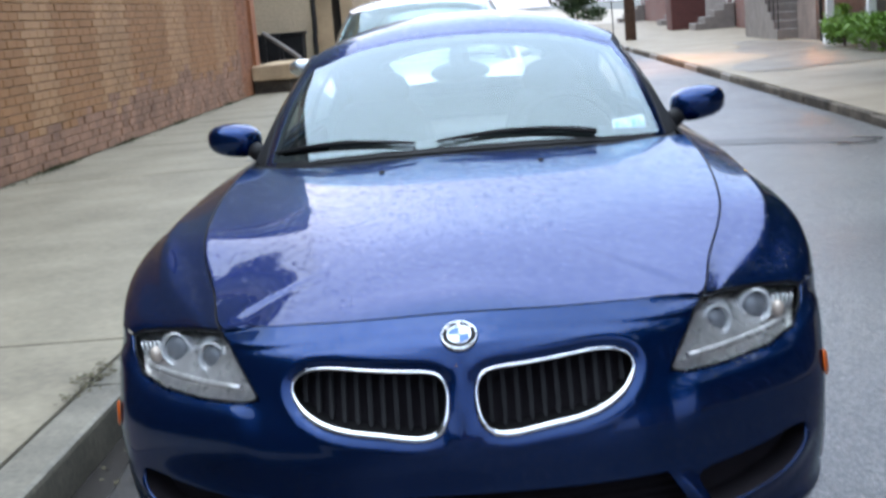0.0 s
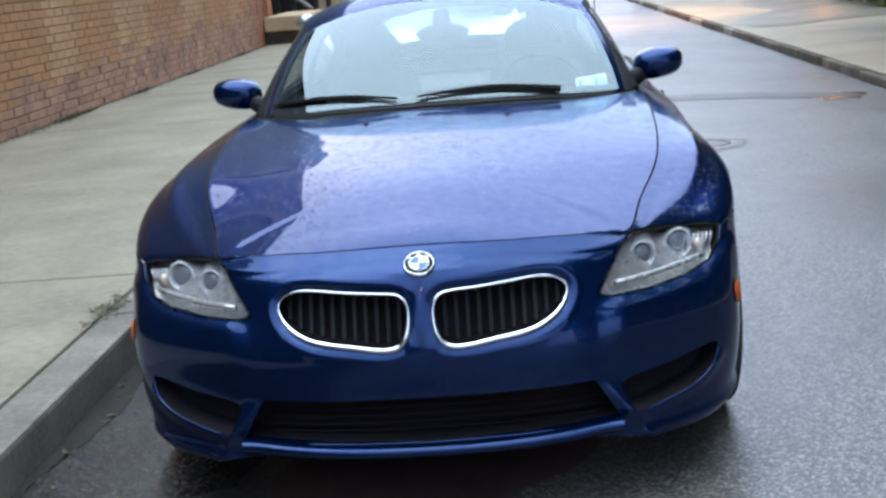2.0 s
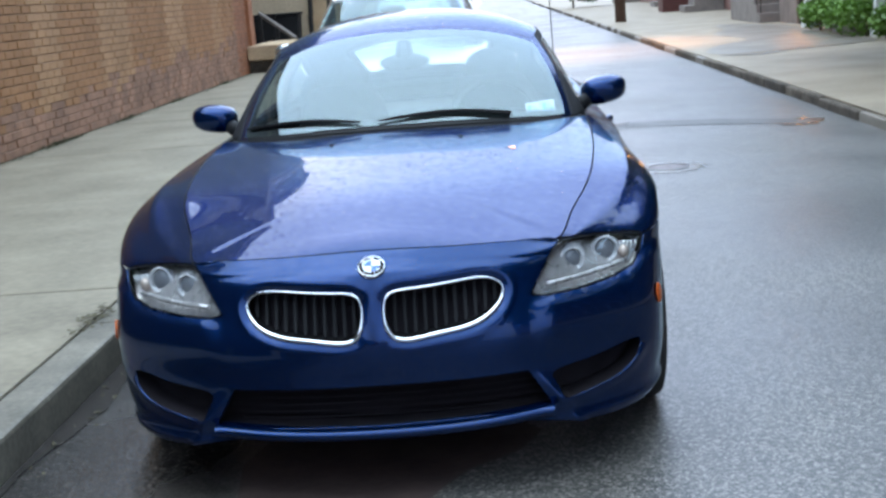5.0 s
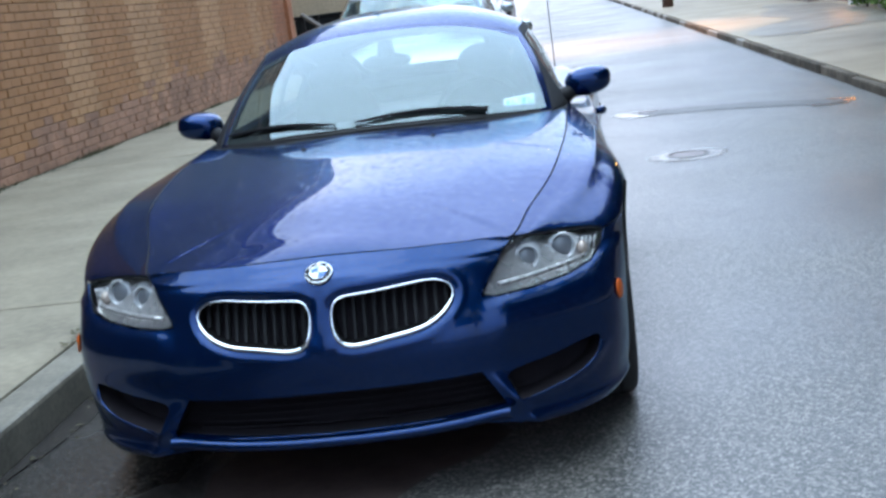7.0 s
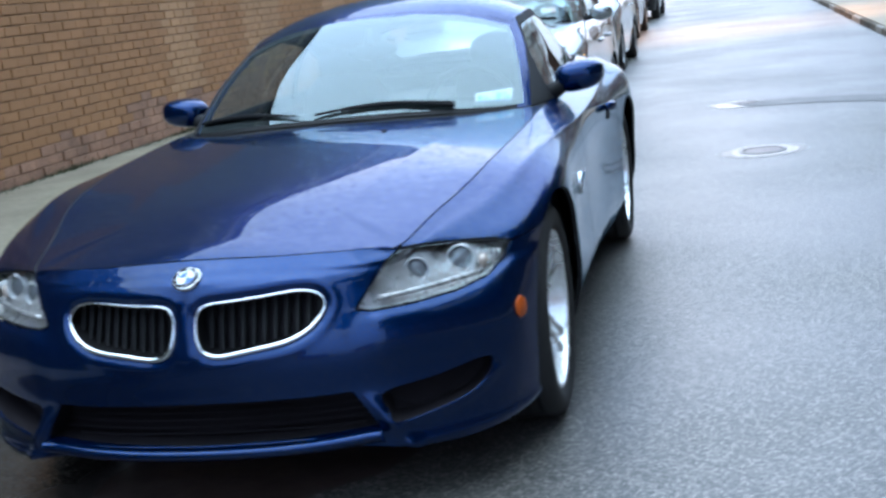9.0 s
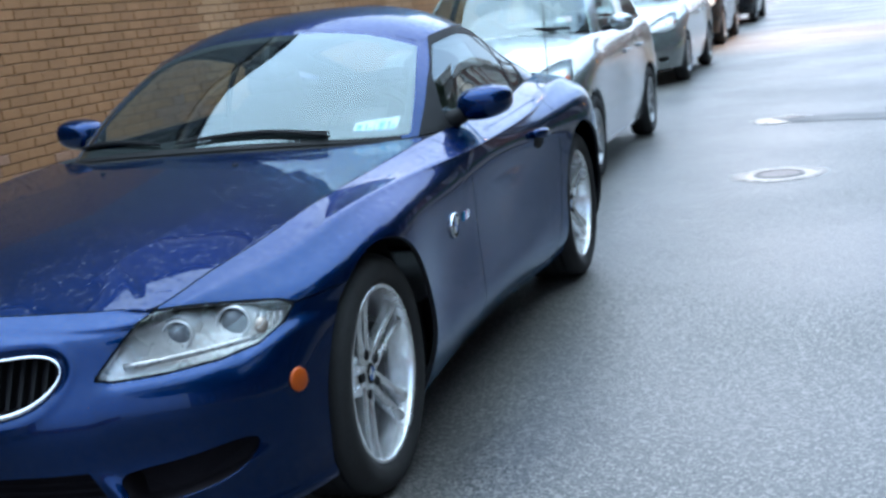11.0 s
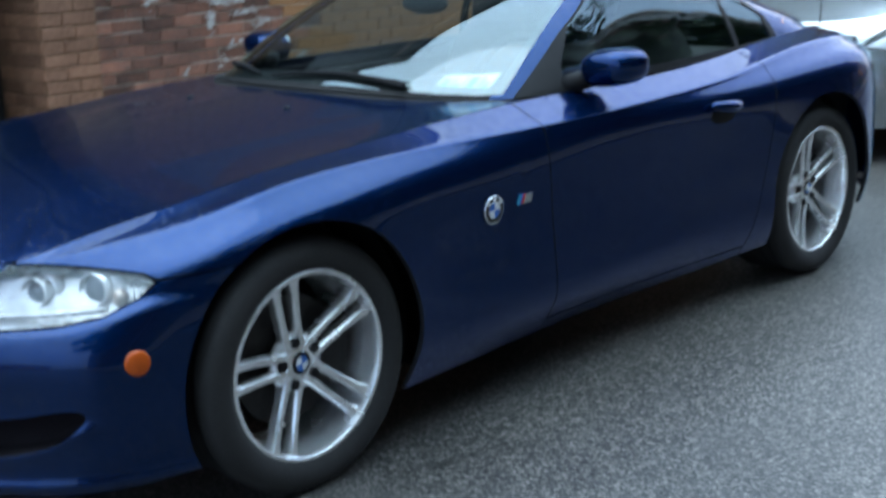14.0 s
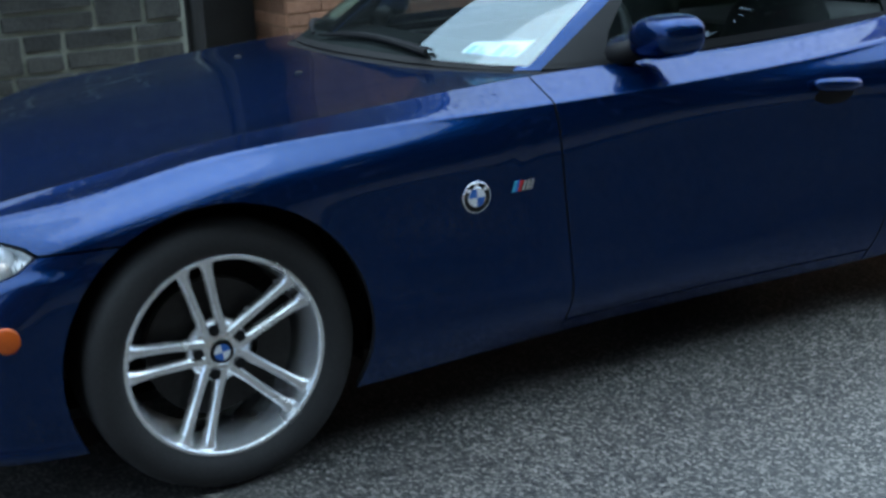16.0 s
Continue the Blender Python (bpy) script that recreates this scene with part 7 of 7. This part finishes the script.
for px in (6.38, 7.62):
    rail = new("handrail")
    rail.parent = stair
    bm = bmesh.new()
    tube(bm, [(px, 25.35, 1.15), (px, 27.2, 2.22), (px, 28.9, 2.22)], 0.022, 8)
    part("rail_bar", bm, M_RAIL, rail)
    for q in range(9):
        yy = 25.4 + q * 0.42
        z1 = 1.15 + min(1.0, (yy - 25.35) / 1.85) * 1.07
        z0 = 0.13 + 0.18 * min(6, int((yy - 25.4) / 0.30) + 1)
        bm = bmesh.new()
        box(bm, px - 0.012, px + 0.012, yy - 0.012, yy + 0.012, z0, z1)
        part("baluster", bm, M_RAIL, rail)
# utility pole and the bush beyond
pole = thing("utility_pole", "brown wooden weathered utility pole at the kerb", "pole")
bm = bmesh.new()
cyl(bm, (0, 0, -0.1), (0, 0, 9.0), 0.155, 0.11, 18)
part("shaft", bm, M_POLE, pole, smooth=True)
bm = bmesh.new()
box(bm, -1.1, 1.1, -0.06, 0.06, 8.2, 8.34, 0.01)
part("cross_arm", bm, M_POLE, pole)
pole.location = (4.06, 33.4, EASTZ)
bush = thing("bush", "dark green rounded bush by the kerb", "bush")
rn = random.Random(88)
leaves("foliage", M_LEAFDARK, bush, [((rn.gauss(0, 0.5), rn.gauss(0, 0.6), rn.uniform(0.5, 1.5)), rn.uniform(0.4, 0.7)) for _ in range(12)], 2600, 0.09, 88)
bm = bmesh.new()
cyl(bm, (0, 0, -0.05), (0, 0, 0.9), 0.06, 0.03, 8)
part("stem", bm, M_BARK, bush)
bush.location = (4.3, 58, EASTZ)
bins = ((6.6, 40.0, 0.55, 1.1), (6.7, 41.3, 0.5, 1.0))
for bx, by, bw, bh in bins:
    bn = thing("brick_planter", "dark red brick planter box by a doorway", "planter", "brick planters")
    bm = bmesh.new()
    box(bm, -bw, bw, -bw, bw, 0, bh, 0.02)
    part("box", bm, M_DOORRED, bn)
    bm = bmesh.new()
    box(bm, -bw - 0.04, bw + 0.04, -bw - 0.04, bw + 0.04, bh, bh + 0.06, 0.01)
    part("capstone", bm, M_STAIR, bn)
    bn.location = (bx, by, EASTZ)


def street_lamp(x, y, reach, side, power):
    sl = thing("street_lamp", "tall street lamp glowing sodium orange", "street lamp", "street lamps")
    bm = bmesh.new()
    cyl(bm, (0, 0, -0.05), (0, 0, 6.6), 0.085, 0.05, 14)
    part("post", bm, M_RAIL, sl, smooth=True)
    bm = bmesh.new()
    tube(bm, [(0, 0, 6.5), (side * reach * 0.4, 0, 6.95), (side * reach, 0, 7.0)], 0.035, 8)
    part("arm", bm, M_RAIL, sl, smooth=True)
    bm = bmesh.new()
    blob(bm, (side * (reach + 0.2), 0, 7.0), 0.33, 0.14, 0.09, 18)
    part("lamp_head", bm, M_RAIL, sl, smooth=True)
    bm = bmesh.new()
    blob(bm, (side * (reach + 0.2), 0, 6.94), 0.24, 0.10, 0.06, 16)
    part("lamp_glass", bm, M_LAMPGLOW, sl, "glowing orange glass", True)
    sl.location = (x, y, 0.13)
    li = new("lamp_light", bpy.data.lights.new("lamp_light", 'SPOT'))
    li.data.energy, li.data.color, li.data.spot_size, li.data.spot_blend, li.data.shadow_soft_size = power, (1.0, 0.52, 0.20), radians(66), 1.0, 0.15
    li.matrix_world = look((x + side * (reach + 0.2), y, 6.9), (x + side * (reach + 0.2) + 0.2, y, 0))


street_lamp(-2.6, 20.5, 3.4, 1, 8000)
street_lamp(-2.6, -12.0, 1.6, 1, 1700)

# ---- beyond the corner of the brick wall: a low block, a hand rail, bins for a dark stairwell ----
lb = thing("low_wall_block", "low stone block with a pale coping slab", "wall block")
# the base's dark colour paints the shade on the block's lower face
bm = bmesh.new()
box(bm, -4.16, -3.50, 20.06, 22.5, 0.05, 0.36, 0.02)
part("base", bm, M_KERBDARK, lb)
bm = bmesh.new()
box(bm, -4.17, -3.40, 20.0, 22.6, 0.36, 0.63, 0.03)
part("coping", bm, M_PLASTER, lb)
gr = thing("stair_rail", "slanting pale stair rail on dark posts", "railing")
bm = bmesh.new()
tube(bm, [(-4.68, 24.5, 1.20), (-3.92, 24.5, 0.60)], 0.05, 8)
part("rail_bar", bm, M_STAIR, gr)
for px, pz in ((-4.66, 1.18), (-4.3, 0.90), (-3.94, 0.62)):
    bm = bmesh.new()
    box(bm, px - 0.035, px + 0.035, 24.465, 24.535, 0.1, pz)
    part("post", bm, M_RAIL, gr)
# bins added in place of the dark opening behind the rail
for k, (px, py) in enumerate(((-4.83, 26.1), (-4.32, 26.3))):
    dk = thing("waste_bin", "dark wheeled bin standing in for the dark stairwell opening by the yard wall", "bin", "waste bins")
    bm = bmesh.new()
    box(bm, -0.28, 0.28, -0.3, 0.3, 0.08, 0.95, 0.03)
    for v in bm.verts:
        v.co.x *= 0.82 + 0.18 * v.co.z
    part("body", bm, M_BLACK, dk)
    bm = bmesh.new()
    box(bm, -0.31, 0.31, -0.33, 0.33, 0.95, 1.02, 0.02)
    part("lid", bm, M_BLACK, dk)
    for sx in (1, -1):
        bm = bmesh.new()
        cyl(bm, (sx * 0.22, 0.28, 0.1), (sx * 0.28, 0.28, 0.1), 0.1, seg=14)
        part("wheel", bm, M_TYRE, dk)
    dk.location = (px, py, 0.13)
# ---- brickwork: every brick its own piece, on shared meshes ----
def brick_meshes(name, ly, lz, depth, seeds=3):
    """Chamfered bricks with slightly uneven edges; the face looks along +x."""
    out = []
    rnd = random.Random(11)
    for k in range(seeds):
        j = lambda a: rnd.uniform(-a, a)
        c, hy, hz = 0.004, ly / 2, lz / 2
        V = [(-depth, -hy, -hz), (-depth, hy, -hz), (-depth, hy, hz), (-depth, -hy, hz),
             (-c, -hy + j(0.0013), -hz + j(0.0013)), (-c, hy + j(0.0013), -hz + j(0.0013)), (-c, hy + j(0.0013), hz + j(0.0013)), (-c, -hy + j(0.0013), hz + j(0.0013)),
             (j(0.0013), -hy + c, -hz + c + j(0.0013)), (j(0.0013), hy - c, -hz + c + j(0.0013)), (j(0.0013), hy - c, hz - c + j(0.0013)), (j(0.0013), -hy + c, hz - c + j(0.0013))]
        F = [(8, 9, 10, 11)]
        for i in range(4):
            n = (i + 1) % 4
            F += [(i, n, 4 + n, 4 + i), (4 + i, 4 + n, 8 + n, 8 + i)]
        me = bpy.data.meshes.new(name)
        me.from_pydata(V, [], F)
        out.append(me)
    return out


BL, BH, BJ, BV = 0.2325, 0.0735, 0.0095, 0.0045
BRICK_MATS = {
    "tan": surface("tan_brick", (0.335, 0.158, 0.062), 0.82, vary=0.12, scale=1.4, fine=45, bump=0.4, rand=0.07, coords="Position"),
    "pale": surface("washed_tan_brick", (0.40, 0.212, 0.098), 0.82, vary=0.14, scale=1.4, fine=45, bump=0.4, rand=0.06, coords="Position"),
    "worn": surface("worn_pink_brick", (0.32, 0.165, 0.098), 0.85, vary=0.25, scale=3.0, fine=40, bump=0.8, rand=0.14, tint=(0.18, 0.096, 0.058), coords="Position"),
    "red": surface("old_red_brick", (0.22, 0.088, 0.052), 0.85, vary=0.3, scale=7.0, fine=40, bump=1.0, dist=0.008, rand=0.5, tint=(0.095, 0.055, 0.042), coords="Position"),
    "white": surface("flaking_white_paint", (0.50, 0.49, 0.47), 0.8, vary=0.1, scale=9.0, fine=50, bump=0.7, rand=0.15, tint=(0.16, 0.08, 0.055), coords="Position"),
    "pier": surface("brown_pier_brick", (0.25, 0.125, 0.073), 0.85, vary=0.25, scale=5.0, fine=40, bump=1.0, dist=0.008, rand=0.28, tint=(0.18, 0.085, 0.048), coords="Position"),
    "orange": surface("orange_red_brick", (0.30, 0.115, 0.05), 0.82, vary=0.2, scale=2.0, fine=45, bump=0.5, rand=0.15, coords="Position"),
}


def brick_kind(by, bz, rnd):
    n = noise.noise(Vector((by * 0.9, bz * 1.6, 3.1))) + 0.35 * rnd.uniform(-1, 1)
    if by < 4.25 + 0.35 * (0.9 - bz) + 0.3 * n:
        return "red"
    if by > 19.2:
        return "orange"
    if bz < 0.30 + 0.045 * max(0.0, by - 5.0) * (1 if by < 14 else 0.8) + 0.34 * n:
        return "worn"
    for a, b in ((8.7, 9.5), (11.0, 12.3), (14.2, 15.3), (17.3, 18.0)):
        if a < by < b:
            return "pale"
    return "tan"


full = brick_meshes("brick", BL, BH, 0.05)
rows_n = 22
rest = {}
count = 0
rnd = random.Random(21)
for r in range(rows_n):
    bz = 0.13 + (BH + BJ) * (r + 0.5)
    by = 2.62 + (0.5 if r % 2 else 1.0) * (BL + BV) - (BL + BV) / 2
    while by < 20.28:
        kind = brick_kind(by, bz, rnd)
        push = rnd.uniform(-0.004, 0.003) * (2.0 if kind in ("red", "worn", "white") else 1.0)
        px = WALL + push
        if by < 6.2 and bz < 1.42 and count < 255:
            count += 1
            me = full[rnd.randrange(3)]
            ob = new("brick", me)
            if not me.materials:
                me.materials.append(None)
            ob.material_slots[0].link = 'OBJECT'
            ob.material_slots[0].material = BRICK_MATS[kind]
            ob.location = (px, by, bz)
            ob.parent = wall_w
        else:
            rest.setdefault(kind, []).append((px, by, bz))
        by += BL + BV
for kind, places in rest.items():
    V, F = [], []
    base = [v.co.copy() for v in full[0].vertices]
    polys = [tuple(p.vertices) for p in full[0].polygons]
    for px, by, bz in places:
        n = len(V)
        V += [(v.x + px, v.y + by, v.z + bz) for v in base]
        F += [tuple(n + i for i in p) for p in polys]
    m = BRICK_MATS[kind].copy()
    m.name = BRICK_MATS[kind].name + "_far"
    nt = m.node_tree
    for nd in list(nt.nodes):
        if nd.bl_idname == "ShaderNodeObjectInfo":
            g = nt.nodes.new("ShaderNodeNewGeometry")
            for l in list(nd.outputs["Random"].links):
                nt.links.new(g.outputs["Random Per Island"], l.to_socket)
    tagged(link_mesh("far_bricks", V, F, m, wall_w, smooth=False), "", "", "", "stuff")
# pale old mortar behind the worn stretch
bm = bmesh.new()
box(bm, WALL - 0.05, WALL - 0.0095, 2.62, 4.45, -0.1, 1.9)
part("pale_mortar", bm, M_MORTARLIGHT, wall_w)

# flaking white paint: ragged blotches over bricks and joints, as one loose lot
rnd = random.Random(33)
V, F = [], []
cell = 0.0085
spots = ((2.95, 1.03, 0.12, 0.035, 0.7), (3.05, 0.90, 0.10, 0.05, 0.6), (3.95, 0.55, 0.10, 0.025, 0.55), (4.15, 0.62, 0.10, 0.03, 0.6), (3.80, 0.78, 0.16, 0.025, 0.7), (3.60, 1.09, 0.17, 0.05, 0.75), (3.55, 0.98, 0.09, 0.09, 0.95), (3.68, 0.875, 0.17, 0.045, 1.0), (3.52, 0.75, 0.045, 0.09, 0.75), (3.96, 0.69, 0.13, 0.06, 0.55), (3.70, 0.57, 0.07, 0.04, 0.6), (3.58, 0.46, 0.05, 0.05, 0.6), (4.30, 0.42, 0.12, 0.05, 0.5), (4.48, 0.31, 0.09, 0.03, 0.55), (3.28, 0.40, 0.03, 0.05, 0.5), (3.25, 0.97, 0.12, 0.03, 0.5))
for iy in range(int(1.98 / cell)):
    for iz in range(int(1.15 / cell)):
        fy, fz = 2.72 + iy * cell, 0.16 + iz * cell
        env = max(a * math.exp(-((fy - cy_) / sy) ** 2 - ((fz - cz_) / sz) ** 2) for cy_, cz_, sy, sz, a in spots)
        if env < 0.12:
            continue
        n = 0.6 * noise.fractal(Vector((fy * 16, fz * 26, 1.7)), 1.0, 2.0, 4) + 0.7 * noise.noise(Vector((fy * 55, fz * 90, 4.2)))
        if env + 0.75 * n < 0.52:
            continue
        n0, out = len(V), WALL + 0.0045 + 0.002 * n
        for a, b in ((-0.55, -0.55), (0.55, -0.55), (0.55, 0.55), (-0.55, 0.55)):
            V.append((out, fy + cell * (a + rnd.uniform(-0.2, 0.2)), fz + cell * (b + rnd.uniform(-0.2, 0.2))))
        F.append((n0, n0 + 1, n0 + 2, n0 + 3))
tagged(link_mesh("paint_flakes", V, F, BRICK_MATS["white"], wall_w, smooth=False), "flaking white paint on old brick", "", "", "stuff")

# corner pier, one brick proud of the wall, its flank turned to the gate
bm = bmesh.new()
box(bm, WALL - 0.60, WALL + 0.035, 2.212, 2.605, 0.0, 5.0)
pier = tagged(part("pier", bm, M_MORTAR), "brick pier at the corner of the wall, beside the gate", "pier", "", "structure")
half = brick_meshes("half_brick", 0.145, BH, 0.05)
for r in range(14):
    bz = 0.13 + (BH + BJ) * (r + 0.5)
    for face in ("front", "flank"):
        seq = ((full, 2.212 + BL / 2), (half, 2.212 + BL + BV + 0.0725)) if r % 2 else ((half, 2.212 + 0.0725), (full, 2.212 + 0.145 + BV + BL / 2))
        if face == "flank":
            seq = ((full, BL / 2 + 0.02), (full, BL * 1.5 + BV + 0.02)) if r % 2 else ((half, 0.0725), (full, 0.145 + BV + BL / 2), (half, 0.145 + 2 * BV + BL + 0.0725))
        for meshes, at in seq:
            me = meshes[rnd.randrange(3)]
            ob = new("brick", me)
            if not me.materials:
                me.materials.append(None)
            ob.material_slots[0].link = 'OBJECT'
            ob.material_slots[0].material = BRICK_MATS["pier"]
            if face == "front":
                ob.location = (WALL + 0.045 + rnd.uniform(-0.003, 0.003), at, bz)
            else:
                ob.matrix_basis = pose(WALL + 0.04 - at, 2.202 + rnd.uniform(-0.003, 0.003), bz, 0, 0, -90)
            ob.parent = pier
# end pier at the far corner of the wall
bm = bmesh.new()
box(bm, WALL - 0.50, WALL + 0.06, 20.3, 20.72, 0.0, 2.0, 0.01)
tagged(part("end_pier", bm, BRICK_MATS["orange"]), "orange-red brick pier at the far end of the wall", "pier", "", "structure")

# dark stone blocks in uneven courses
rnd = random.Random(8)
zc_ = 0.13
for hgt in (0.215, 0.235, 0.23, 0.25, 0.22, 0.26):
    yc_ = 1.56
    while yc_ > -3.0:
        ln = rnd.uniform(0.22, 0.58)
        split = rnd.random() < 0.35
        parts_ = ((zc_, hgt * 0.48), (zc_ + hgt * 0.5, hgt * 0.5)) if split else ((zc_, hgt),)
        for z0, hh in parts_:
            bm = bmesh.new()
            vs = box(bm, WALL - 0.08, WALL + rnd.uniform(-0.006, 0.012), yc_ - ln + 0.014, yc_ - 0.014, z0 + 0.013, z0 + hh - 0.013, 0.009)
            for v in bm.verts:
                if v.co.x > WALL - 0.03:
                    v.co += Vector((rnd.uniform(-0.004, 0.004), rnd.uniform(-0.005, 0.005), rnd.uniform(-0.004, 0.004)))
            part("stone", bm, M_STONEDARK, wall_s)
        yc_ -= ln
    zc_ += hgt
bm = bmesh.new()
box(bm, WALL - 0.06, WALL, -29.9, 1.575, zc_ + 0.01, 5.21)
box(bm, WALL - 0.06, WALL, -29.9, -3.6, 0.05, zc_)
part("upper_stonework", bm, M_STONEDARK, wall_s)
